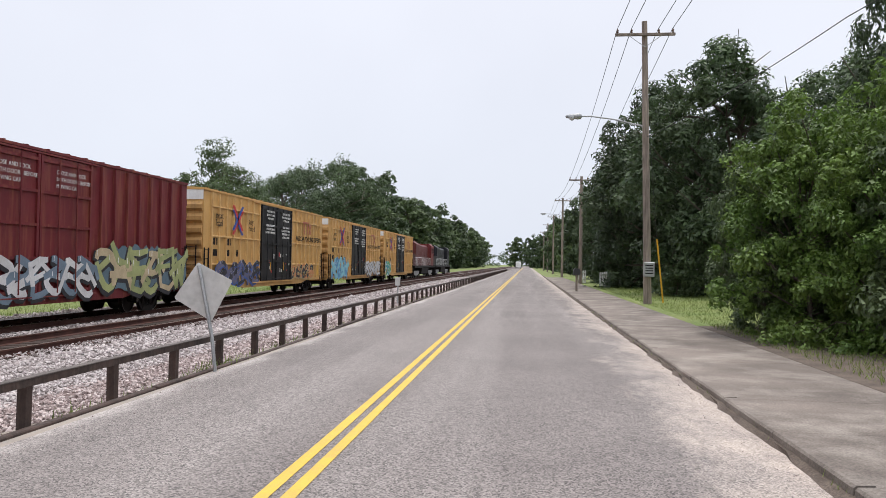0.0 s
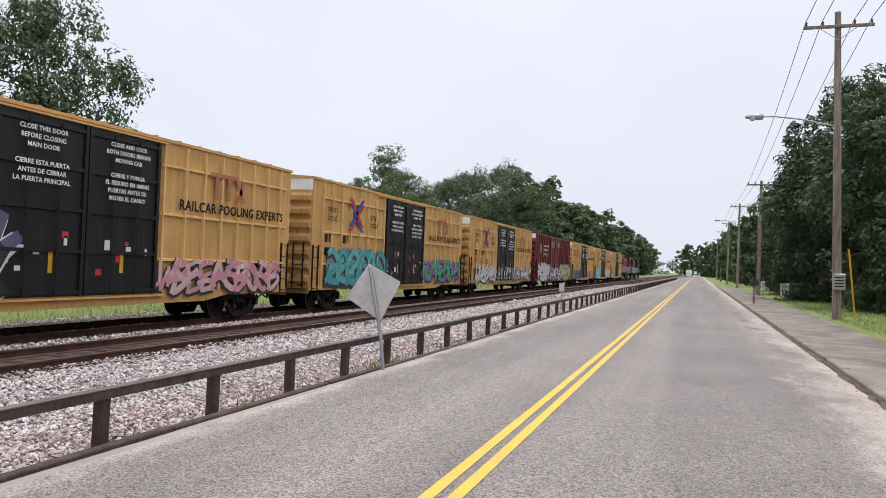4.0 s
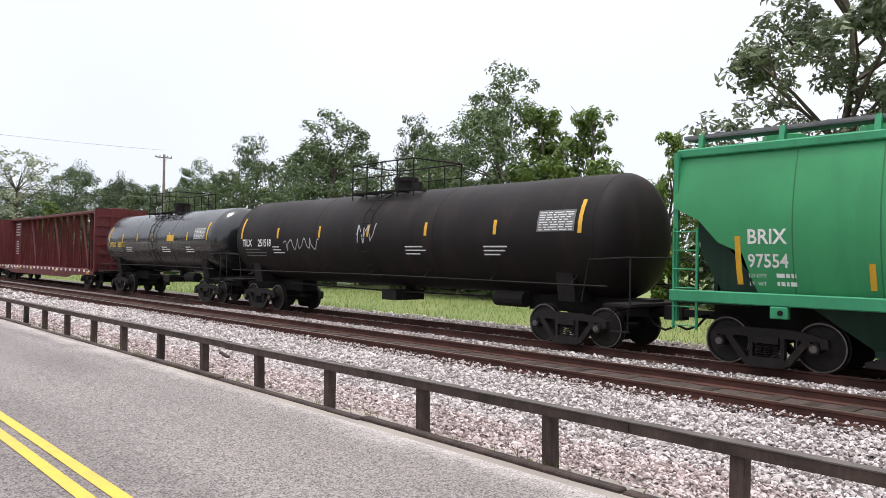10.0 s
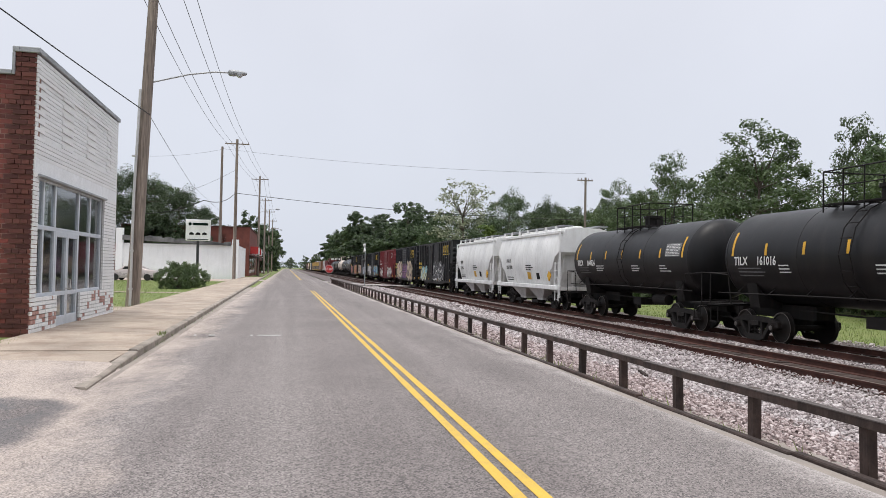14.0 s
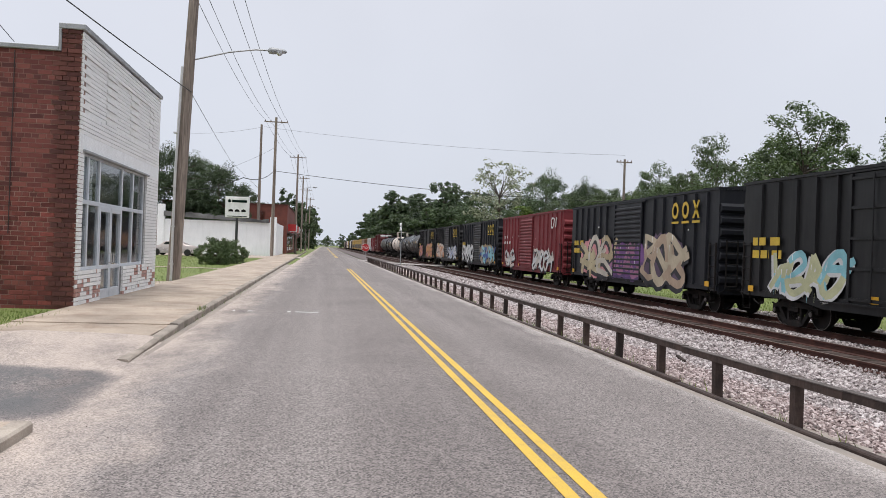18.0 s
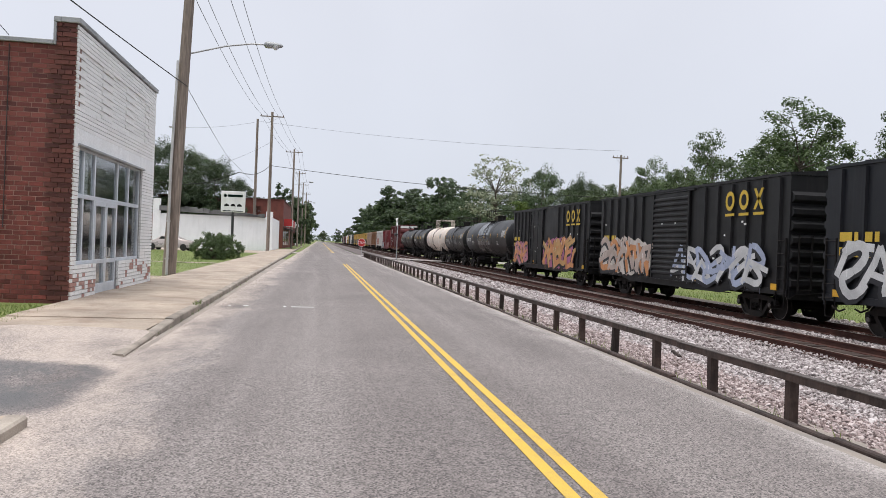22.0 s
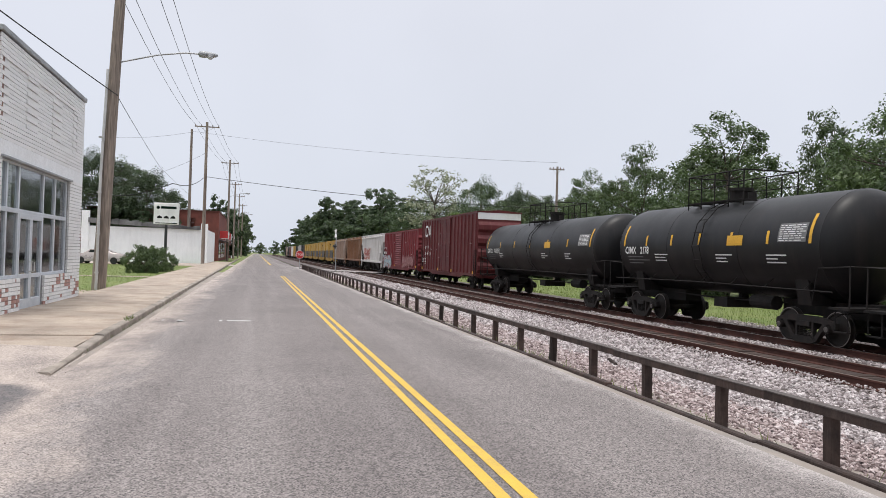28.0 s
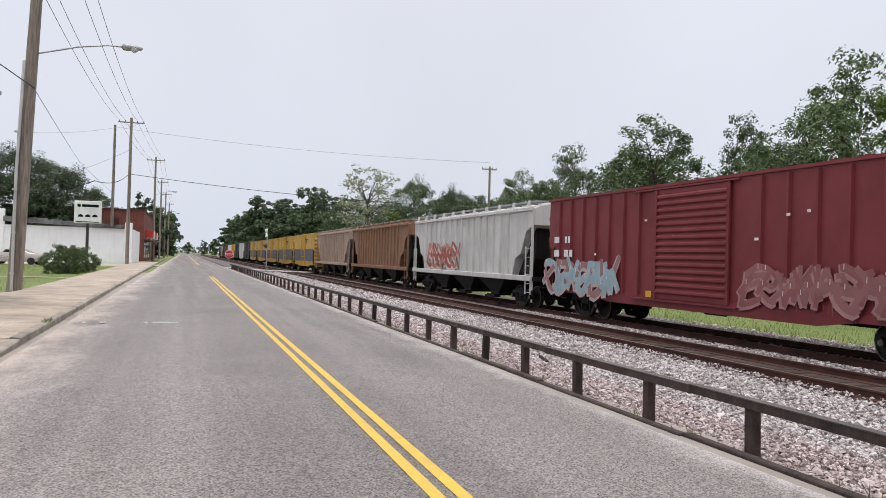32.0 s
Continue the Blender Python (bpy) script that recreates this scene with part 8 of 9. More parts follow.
for x, y, h, a, lm in ((5.85, -90, 16.0, 1.35, None), (8.3, -100, 16.6, 0.0, None), (4.7, -131, 16.6, 1.4, (10.5, (-3.0, 0, 11.2))), (4.7, -165, 16, 1.3, None), (4.6, -200, 16, 1.3, (10.5, (-3.0, 0, 11))), (4.5, -240, 16, 1.3, None), (4.5, -285, 16, 1.3, (10.5, (-3.0, 0, 11))), (4.5, -335, 16, 1.3, None)):
    pole(x, y, h, LP + " beside the shops", None, (h - 0.5, a) if a else None, lm, r=0.19)
pole(-32.4, -80, 12.9, "wooden utility pole with a short cross-arm beyond the tracks", None, (12.6, 0.9), None, -0.75)


def wire(name, pts, sag, r=0.014, label="black overhead wire strung between poles"):
    bm = bmesh.new()
    line = []
    for a, b in zip(pts, pts[1:]):
        a, b = Vector(a), Vector(b)
        for k in range(13):
            u = k / 12
            p = a.lerp(b, u)
            p.z -= 4 * sag * u * (1 - u)
            if k < 12 or b == Vector(pts[-1]):
                line.append(p)
    tube(bm, line, r, 5)
    return mesh_thing(name, bm, WIRE, label, "overhead wire", group="overhead wires")


for q in (-0.92, -0.45, 0.45, 0.92):
    wire("power_line", [(4.84 + q * 1.25, 33.0, 11.7), (5.05 + q * 1.2, -30.2, 12.9)], 0.8)
    wire("power_line", [(5.05 + q * 1.2, -30.2, 12.9), (5.85 + q * 1.35, -90.1, 15.75)], 0.8)
    wire("power_line", [(5.85 + q * 1.35, -90.1, 15.75), (4.7 + q * 1.4, -131, 16.3), (4.7 + q * 1.3, -165, 15.7), (4.6 + q * 1.3, -200, 15.7), (4.5 + q * 1.3, -240, 15.7)], 0.5)
    wire("power_line", [(4.84 + q * 1.25, 33.0, 11.7), (4.7 + q * 1.1, 68, 9.25), (4.7 + q * 1.1, 103, 10.4), (4.7 + q * 1.1, 138, 10.4)], 0.4)
wire("service_cable", [(5.0, 33.0, 7.1), (7.9, 20.0, 7.95), (11, 7, 9.2)], 0.15, 0.014)
wire("service_cable", [(5.1, -30.0, 7.15), (6.7, -20.0, 7.55), (9.2, -4.0, 8.2)], 0.02, 0.018, "heavy black cable sagging from the pole")
wire("service_cable", [(5.1, -30.1, 7.1), (7.4, -62, 7.9), (8.3, -100, 8.4)], 0.05, 0.011)
wire("service_cable", [(12.5, -62, 5.6), (6.2, -60, 6.5), (5.9, -90, 9.9), (-32.4, -80, 7.4)], 0.5, 0.03, "thick black cable crossing the road between poles")
wire("power_line", [(8.3, -100, 16.4), (-32.4, -80, 12.6)], 0.6, 0.012)
wire("power_line", [(18, -100, 15.0), (8.3, -100, 16.3)], 0.3, 0.012)
wire("service_cable", [(14.0, -90, 9.0), (5.85, -90, 12.6)], 0.4, 0.012)
wire("service_cable", [(6.6, -17.5, 5.65), (6.7, -14.0, 6.6), (6.9, -2.0, 10.4)], 0.05, 0.008)

# ---- brick shop with a white painted front ----
BRICK = surf("red_brick", (0.185, 0.046, 0.036), (0.12, 0.032, 0.026), 40, 6, 0.9, bump=0.25, vary=0.4)
BRICK_LOT = stone_mat("brick_lot", (0.09, 0.025, 0.022), (0.165, 0.042, 0.034), (0.225, 0.07, 0.055))
BRICK_DARK = stone_mat("dark_glazed_brick", (0.075, 0.026, 0.022), (0.115, 0.038, 0.03), (0.15, 0.052, 0.04))
MORTAR = surf("mortar", (0.36, 0.24, 0.20), (0.17, 0.085, 0.07), 50, 0.6, 0.95)
WHITE_BRICK = stone_mat("white_painted_brick", (0.80, 0.80, 0.795), (0.84, 0.84, 0.835), (0.87, 0.87, 0.865))
# white paint greyed so that the joints carry the shadow lines between courses
SHADED_JOINT = surf("white_painted_joint", (0.50, 0.50, 0.505), (0.40, 0.40, 0.405), 50, 2, 0.9)
PEELED = surf("exposed_brick", (0.36, 0.17, 0.14), (0.48, 0.32, 0.28), 40, 6, 0.9)
WHITE_PAINT = surf("white_wall_paint", (0.86, 0.87, 0.88), (0.80, 0.815, 0.825), 30, 0.8, 0.8, dirt=(0.45, 0.44, 0.43), dirt_amount=0.2, streak=True)
COPING = surf("grey_metal_coping", (0.36, 0.37, 0.38), (0.28, 0.29, 0.3), 30, 2, 0.55, 0.3)
FRAME = surf("pale_aluminium_frame", (0.62, 0.66, 0.71), (0.55, 0.59, 0.64), 40, 3, 0.4, 0.1, 0.03)
PANE = glass_mat("window_glass", (0.75, 0.80, 0.82))
# room colour raised to stand in for sky reflected in the window panes
ROOM = surf("pale_shop_wall", (0.60, 0.61, 0.61), (0.48, 0.49, 0.49), 10, 1, 0.9)
TAR = surf("tar_roof", (0.06, 0.06, 0.062), (0.22, 0.22, 0.22), 12, 0.5, 0.9)
FX, FN, FS = 5.20, -17.45, -25.25      # front plane, north and south corner
shop = thing("brick_shop", "single-storey red brick shop with a white painted brick front", "shop building")


def brick_mesh(l):
    def make(bm):
        rbx(bm, -0.012, 0.010, -l / 2, l / 2, 0.0, 0.088, 0.004)
    return make


# core walls, with the shop front's opening left free
bm = bmesh.new()
bx(bm, FX + 0.02, 24.0, FN - 0.30, FN - 0.008, -0.2, 5.50)
bx(bm, FX + 0.02, FX + 0.43, FN - 0.30, FN - 0.009, 5.50, 5.98)
part("wall", bm, MORTAR, shop)
W0, W1 = FN - 0.30, -23.72                   # window opening along the front
for x0, x1, y0, y1, z0, z1 in ((FX + 0.045, FX + 0.30, W0, FN - 0.02, -0.2, 6.0), (FX + 0.045, FX + 0.30, FS, W1, -0.2, 6.0), (FX + 0.045, FX + 0.30, W1, W0, 3.46, 6.0),
                               (FX + 0.045, FX + 0.30, W1, -21.34, -0.2, 0.84), (FX + 0.045, FX + 0.30, -19.30, W0, -0.2, 0.84), (FX + 0.30, 24.0, FS, FS + 0.3, -0.2, 5.6), (23.8, 24.0, FS + 0.3, FN - 0.3, -0.2, 5.4)):
    bm = bmesh.new()
    bx(bm, x0, x1, y0, y1, z0, z1)
    part("wall", bm, SHADED_JOINT, shop)
bm = bmesh.new()
bx(bm, FX + 0.3, 23.9, FS + 0.2, FN - 0.2, 5.0, 5.2)
part("roof", bm, TAR, shop)
bm = bmesh.new()
bx(bm, FX + 0.3, 23.9, FS + 0.2, FN - 0.3, -0.1, 0.08)
bx(bm, 12.0, 12.2, FS + 0.2, FN - 0.3, 0.08, 5.0)
bx(bm, FX + 0.4, 12.0, FS + 0.2, FN - 0.3, 3.7, 3.8)
part("interior", bm, ROOM, shop, "empty shop interior, paled for sky reflected in the panes")
rnd = random.Random(3)


def courses(a0, a1, z0, z1, holes, put, pitch=0.104, length=0.272, header_every=6, joint=0.018):
    """Brick positions of a wall in running bond with a header course now and then: put(start, end, z)."""
    row, z = 0, z0
    while z < z1 - 0.05:
        l = 0.129 if row % header_every == header_every - 1 else length
        a = a0 - (l + joint) * (0.5 if row % 2 else 0.0)
        while a < a1:
            s, e = max(a, a0), min(a + l, a1)
            a += l + joint
            if e - s < 0.03:
                continue
            segs = [(s, e)]
            for h0, h1, hz0, hz1 in holes:
                if z + 0.085 > hz0 and z < hz1:
                    segs = [(p, q) for s_, e_ in segs for p, q in ((s_, min(e_, h0)), (max(s_, h1), e_)) if q - p > 0.03]
            for s_, e_ in segs:
                put(s_, e_, z)
        z += pitch
        row += 1


# north side wall: the bricks by the corner are parts, the rest is joined
lot, pick = bmesh.new(), []
corner = bmesh.new()


def put_side(s, e, z):
    j = rnd.uniform(-0.004, 0.004)
    if s < FX + 0.46:
        bx(corner, s, e, FN - 0.03, FN + 0.012 + j + (0.02 if int(z / 0.104 + 0.5) % 2 else 0.0), z, z + 0.085)
    elif 0.1 < z < 2.6 and s < FX + 2.4 and e - s > 0.26 and len(pick) < 280:
        pick.append((s, e, z, j))
    else:
        bx(lot, s, e, FN - 0.03, FN + j, z, z + 0.085)


courses(FX + 0.03, 12.0, 0.0, 5.48, (), put_side)
courses(FX + 0.03, FX + 0.43, 5.48, 5.98, (), put_side)
ob = part("bricks", lot, BRICK_LOT, shop)
ob["kind"] = "stuff"
ob = part("corner_bricks", corner, BRICK_DARK, shop, "dark glazed corner bricks")
ob["kind"] = "stuff"
SIDE_BRICK = shared("brick", brick_mesh(0.272), BRICK)
for s, e, z, j in pick:
    part("brick", SIDE_BRICK, None, shop, at=Matrix.Translation(((s + e) / 2, FN - 0.008 + j, z)) @ pose(0, 0, 0, 0, 0, 90))
# painted front, recessed panels above the windows, peeling at the foot
front, bare = bmesh.new(), bmesh.new()
panels = ((-19.55, -17.95), (-21.85, -20.2), (-24.1, -22.5))


def put_front(s, e, z):
    d = 0.0
    for a, b in panels:
        if a < (s + e) / 2 < b and 4.25 < z < 5.45:
            d = 0.028
    low = z < 0.85 and math.sin(2.6 * s + 3.0 * z) * math.sin(9.0 * z + 1.7 * s) + rnd.uniform(-0.7, 0.7) > 0.38 + 0.3 * z
    x1 = FX - 0.004 + d + rnd.uniform(-0.003, 0.003)
    if z < 0.85 and e - s > 0.3:
        for k in range(4):
            put_front(s + (e - s) * k / 4, s + (e - s) * (k + 1) / 4 - 0.004, z)
        return
    bx(bare if low else front, x1 + (0.006 if low else 0.0), FX + 0.06, s, e, z, z + 0.079)


courses(FS, FN - 0.0, 0.0, 3.44, ((W1, W0, 0.84, 3.46), (-21.34, -19.30, -1, 0.85)), put_front, 0.094, 0.9, 99, 0.004)
courses(FS, FN - 0.0, 3.80, 5.98, (), put_front, 0.094, 0.9, 99, 0.004)
ob = part("painted_bricks", front, WHITE_BRICK, shop, "white painted brick courses")
ob["kind"] = "stuff"
ob = part("bare_bricks", bare, PEELED, shop, "bare pinkish bricks where the paint has peeled")
ob["kind"] = "stuff"
bm = bmesh.new()
bx(bm, FX - 0.004, FX + 0.05, FS, FN, 3.46, 3.795)
part("fascia", bm, WHITE_PAINT, shop, "plain white fascia over the windows")
bm = bmesh.new()
rbx(bm, FX - 0.05, FX + 0.35, FS - 0.06, FN + 0.06, 5.98, 6.10, 0.012)
rbx(bm, FX + 0.35, FX + 0.49, FN - 0.36, FN + 0.06, 5.981, 6.10, 0.012)
rbx(bm, FX + 0.43, FX + 0.49, FN - 0.36, FN + 0.058, 5.50, 5.98, 0.01)
rbx(bm, FX + 0.492, 24.1, FN - 0.36, FN + 0.06, 5.50, 5.60, 0.012)
part("coping", bm, COPING, shop, "grey metal coping on the parapet")
bm = bmesh.new()
rbx(bm, FX - 0.06, FX + 0.1, W1 - 0.1, W0 + 0.1, 3.42, 3.47, 0.008)
part("awning_rail", bm, COPING, shop)


# shop window frames and panes, double door
def frame_bar(p, y0, y1, z0, z1, d=0.0):
    bm = bmesh.new()
    rbx(bm, FX + 0.08 - d, FX + 0.18, y0, y1, z0, z1, 0.006)
    part("frame", bm, FRAME, p)


win = part("window", bmesh.new(), FRAME, shop, "aluminium shop window in two tiers")
ys = [W0, -18.42, -19.30, -21.34, -22.5, W1]
for y in ys:
    frame_bar(win, y - 0.05, y + 0.05, 0.84, 3.46)
for z in (0.86, 2.36, 3.43):
    frame_bar(win, W1, W0, z - 0.05, z + 0.05, 0.004)
for a, b in zip(ys, ys[1:]):
    for z0, z1 in ((0.9, 2.32), (2.4, 3.39)):
        if a == -19.30 and z0 < 2:
            continue
        bm = bmesh.new()
        bx(bm, FX + 0.12, FX + 0.13, b + 0.04, a - 0.04, z0, z1)
        ob = part("pane", bm, PANE, win, "dusty shop window pane")
        ob.visible_shadow = False
for a, b in zip(ys[:2], ys[1:3]):
    bm = bmesh.new()
    for k in range(7):
        bx(bm, FX + 0.24, FX + 0.25, b + 0.06, a - 0.06, 2.42 + 0.14 * k, 2.545 + 0.14 * k)
    part("blind", bm, WHITE_PAINT, win, "pale blind behind the upper pane")
for y0, y1, hy in ((-20.31, -19.34, -20.20), (-21.30, -20.33, -20.44)):
    d = part("door", bmesh.new(), FRAME, shop, "glazed aluminium shop door, closed")
    for a, b, c, e in ((y0, y0 + 0.09, 0.08, 2.32), (y1 - 0.09, y1, 0.08, 2.32), (y0 + 0.09, y1 - 0.09, 0.08, 0.32), (y0 + 0.09, y1 - 0.09, 2.2, 2.32)):
        frame_bar(d, a, b, c, e, 0.01)
    bm = bmesh.new()
    bx(bm, FX + 0.12, FX + 0.13, y0 + 0.09, y1 - 0.09, 0.32, 2.2)
    ob = part("pane", bm, PANE, d)
    ob.visible_shadow = False
    bm = bmesh.new()
    tube(bm, [(FX + 0.07, hy, 0.95), (FX + 0.01, hy, 0.97), (FX + 0.01, hy, 1.18), (FX + 0.07, hy, 1.2)], 0.016, 6)
    part("handle", bm, PIPE, d, "pale pull handle")
bm = bmesh.new()
tube(bm, [(6.55, FN + 0.03, 5.45), (6.56, FN + 0.03, 1.6)], 0.010, 6, 1)
rbx(bm, 6.72, 6.98, FN + 0.001, FN + 0.14, 1.25, 1.6, 0.015)
part("meter_box", bm, [GALV, WIRE], shop, "conduit and grey meter box on the side wall")

# ---- white block building, red brick block, sign, sedan ----
white = thing("white_building", "low white-painted flat-roofed building with a tarred parapet", "building")
bm = bmesh.new()
bx(bm, 5.75, 19.5, -112, -95.2, -0.2, 4.05)
part("wall", bm, WHITE_PAINT, white)
bm = bmesh.new()
rnd2 = random.Random(8)
for k in range(34):
    x = 6.6 + 0.36 * k
    rbx(bm, x, x + 0.37, -95.25, -94.9 + rnd2.uniform(0, 0.2), 4.0 + 0.012 * k, 4.32 + 0.02 * k + rnd2.uniform(-0.1, 0.16), 0.02)
ob = part("parapet", bm, TAR, white, "ragged tar-covered parapet")
ob["kind"] = "stuff"
for x0, x1, zt in ((5.7, 6.5, 4.75), (18.8, 19.6, 5.8)):
    bm = bmesh.new()
    rbx(bm, x0, x1, -95.6, -95.05, -0.2, zt, 0.02)
    part("pier", bm, WHITE_PAINT, white)
bm = bmesh.new()
bx(bm, 5.9, 19.3, -112, -95.4, 4.05, 4.12)
part("roof", bm, TAR, white)
red = thing("brick_block", "red brick commercial building with storefronts and an awning", "shop building")
bm = bmesh.new()
bx(bm, 5.6, 24, -150, -119.5, -0.2, 7.4)
part("wall", bm, surf("distant_red_brick", (0.20, 0.06, 0.045), (0.15, 0.05, 0.04), 30, 1.5, 0.9), red)
bm = bmesh.new()
bx(bm, 5.5, 24.1, -150.1, -119.4, 7.4, 7.55)
part("coping", bm, BRICK_DARK, red)
for x in (9.0, 12.5, 16.0, 19.5):
    bm = bmesh.new()
    bx(bm, x, x + 1.1, -119.52, -119.44, 5.0, 6.4)
    w = part("window", bm, PANE, red)
    bm = bmesh.new()
    rbx(bm, x - 0.08, x + 1.18, -119.5, -119.38, 4.88, 5.0, 0.01)
    part("sill", bm, COPING, w)
for k in range(4):
    y = -123 - 6.5 * k
    bm = bmesh.new()
    bx(bm, 5.55, 5.62, y - 2.2, y + 2.2, 0.5, 3.0)
    part("shop_window", bm, PANE, red)
    bm = bmesh.new()
    prism(bm, [(5.6, 3.3), (4.2, 2.95), (4.2, 2.85), (5.6, 3.15)], "y", y - 2.9, y + 2.9)
    part("awning", bm, DARK_METAL, red)
    bm = bmesh.new()
    rbx(bm, 4.3, 5.5, y + 2.2, y + 2.3, 3.5, 4.6, 0.01)
    part("hanging_sign", bm, P_WHITE if k % 2 else LOGO_RED, red)
for k, (y0, y1, h, m) in enumerate(((-168, -151, 5.6, WHITE_PAINT), (-186, -169, 5.0, BRICK), (-215, -188, 5.8, WHITE_PAINT))):
    b = thing("shop_row", "distant low shop front in the row along the street", "shop building", group="distant shops")
    bm = bmesh.new()
    bx(bm, 5.8, 20, y0, y1, -0.2, h)
    part("wall", bm, m, b)
    bm = bmesh.new()
    rbx(bm, 5.7, 20.1, y0, y1, h, h + 0.2, 0.02)
    part("coping", bm, COPING, b)
    bm = bmesh.new()
    bx(bm, 5.74, 5.8, y0 + 2, y1 - 2, 0.6, 2.9)
    part("shop_window", bm, PANE, b)
low = thing("brown_house", "low brown building with a hipped roof beyond the lot", "house", at=(27, -104, 0))
bm = bmesh.new()
bx(bm, -7, 7, -5, 5, -0.2, 2.6)
part("wall", bm, surf("brown_wall", (0.17, 0.09, 0.07), rough=0.9), low)
bm = bmesh.new()
prism(bm, [(-6.0, 2.5), (0, 4.2), (6.0, 2.5)], "x", -8, 8)
part("roof", bm, surf("brown_roof", (0.13, 0.06, 0.05), rough=0.9), low)

sign = thing("roadside_sign", "white board sign with green bars on a black post", "sign", at=(7.0, -64, 0))
bm = bmesh.new()
rbx(bm, -0.10, 0.10, -0.1, 0.1, -0.2, 3.7, 0.02)
part("post", bm, DARK_METAL, sign)
bm = bmesh.new()
rbx(bm, -0.95, 0.95, -0.13, 0.13, 3.55, 5.25, 0.03)
part("board", bm, P_WHITE, sign)
bm = bmesh.new()
for a, b, c, d in ((-0.42, 0.75, 4.78, 4.98), (-0.8, 0.8, 3.62, 3.68)):
    bx(bm, -b, -a, 0.131, 0.136, c, d)
ob = part("wordmark", bm, INK_GREEN, sign, "dark green word shown as bars")
ob["kind"] = "stuff"
bm = bmesh.new()
lathe(bm, [(0.131, 0.13), (0.137, 0.13)], "y", 14, (0.62, 0, 4.88))
part("roundel", bm, INK_GREEN, sign)
for k in (-0.5, 0.0, 0.5):
    bm = bmesh.new()
    prism(bm, [(k - 0.2, 4.02), (k - 0.16, 4.16), (k, 4.24), (k + 0.16, 4.16), (k + 0.2, 4.02)], "y", 0.131, 0.137)
    part("emblem", bm, INK, sign, "small dark machine emblem")

sedan = thing("sedan_car", "parked silver-beige four-door sedan", "car", at=pose(14.1, -77.0, 0.05, 0, 0, 82))
CAR_PAINT = surf("silver_beige_car_paint", (0.42, 0.37, 0.35), (0.40, 0.35, 0.33), 60, 2, 0.3, 0.5, 0.0)
CAR_GLASS = surf("dark_car_glass", (0.02, 0.022, 0.025), rough=0.08, bump=0)
TYRE = surf("tyre_rubber", (0.02, 0.02, 0.02), rough=0.8)
bm = bmesh.new()
prof = [(-2.42, 0.42), (-2.40, 0.72), (-2.1, 0.93), (-1.35, 0.98), (-0.72, 1.38), (0.45, 1.43), (1.3, 1.05), (2.2, 0.98), (2.42, 0.80), (2.45, 0.40), (1.75, 0.24), (-1.8, 0.24)]
rows = []
for x, q in ((-0.88, 0.90), (-0.80, 0.985), (0.0, 1.0), (0.80, 0.985), (0.88, 0.90)):
    rows.append([bm.verts.new((x * (0.82 if z > 1.1 else 1.0), y * q, 0.24 + (z - 0.24) * q)) for y, z in prof])
for a, b in zip(rows, rows[1:]):
    for i in range(len(prof)):
        bm.faces.new((a[i], a[(i + 1) % len(prof)], b[(i + 1) % len(prof)], b[i]))
bm.faces.new(rows[0])
bm.faces.new(rows[-1])
part("body", bm, CAR_PAINT, sedan, smooth=35)
for s in (-1, 1):
    for y0, y1, a, b in ((-0.95, -0.12, 0.98, 1.3), (-0.05, 0.85, 0.98, 1.32)):
        bm = bmesh.new()
        prism(bm, [(y0 + (0.28 if y0 < -0.5 else 0), b), (y1 - (0.35 if y1 > 0.5 else 0), b), (y1, a), (y0, a)], "x", s * 0.80 - 0.015, s * 0.80 + 0.015)
        part("side_window", bm, CAR_GLASS, sedan)
    for y in (-1.5, 1.45):
        bm = bmesh.new()
        lathe(bm, [(s * 0.72, 0.2), (s * 0.72, 0.30), (s * 0.76, 0.325), (s * 0.90, 0.325), (s * 0.93, 0.30), (s * 0.93, 0.22)], "x", 20, (0, y, 0.325))
        w = part("wheel", bm, TYRE, sedan, smooth=40)
        bm = bmesh.new()
        lathe(bm, [(s * 0.90, 0.21), (s * 0.925, 0.2), (s * 0.915, 0.0)], "x", 16, (0, y, 0.325))
        part("rim", bm, GALV, w, smooth=40)
    for y, m in ((-2.38, P_WHITE), (2.36, LOGO_RED)):
        bm = bmesh.new()
        rbx(bm, s * 0.62 - 0.16, s * 0.62 + 0.16, y - 0.05, y + 0.05, 0.62, 0.78, 0.02)
        part("headlight" if y < 0 else "tail_light", bm, m, sedan)
rail = thing("lot_rail", "low dark pipe rail at the edge of the lot", "rail", at=(0, -77.5, 0))
for k in range(5):
    bm = bmesh.new()
    tube(bm, [(10.2 + 2.2 * k, 0, -0.1), (10.2 + 2.2 * k, 0, 0.85)], 0.06, 8)
    part("post", bm, DARK_METAL, rail)
bm = bmesh.new()
tube(bm, [(10.2, 0, 0.8), (19.0, 0, 0.8)], 0.035, 6)
part("bar", bm, DARK_METAL, rail)
for y0, y1, nm in ((-79.0, -86.3, "parking_lot"),):
    strip(nm, [(5.2, 0.035), (24, 0.06)], y1, y0, CONCRETE, 4, "pale concrete lot", "pavement")
strip("path", [(4.95, 0.045), (15, 0.05)], -45.5, -44.3, CONCRETE, 3, "narrow concrete path across the lawn", "pavement")
strip("path", [(4.95, 0.045), (12, 0.05)], -29.5, -26.3, CONCRETE, 3, "concrete path beside the shop", "pavement")

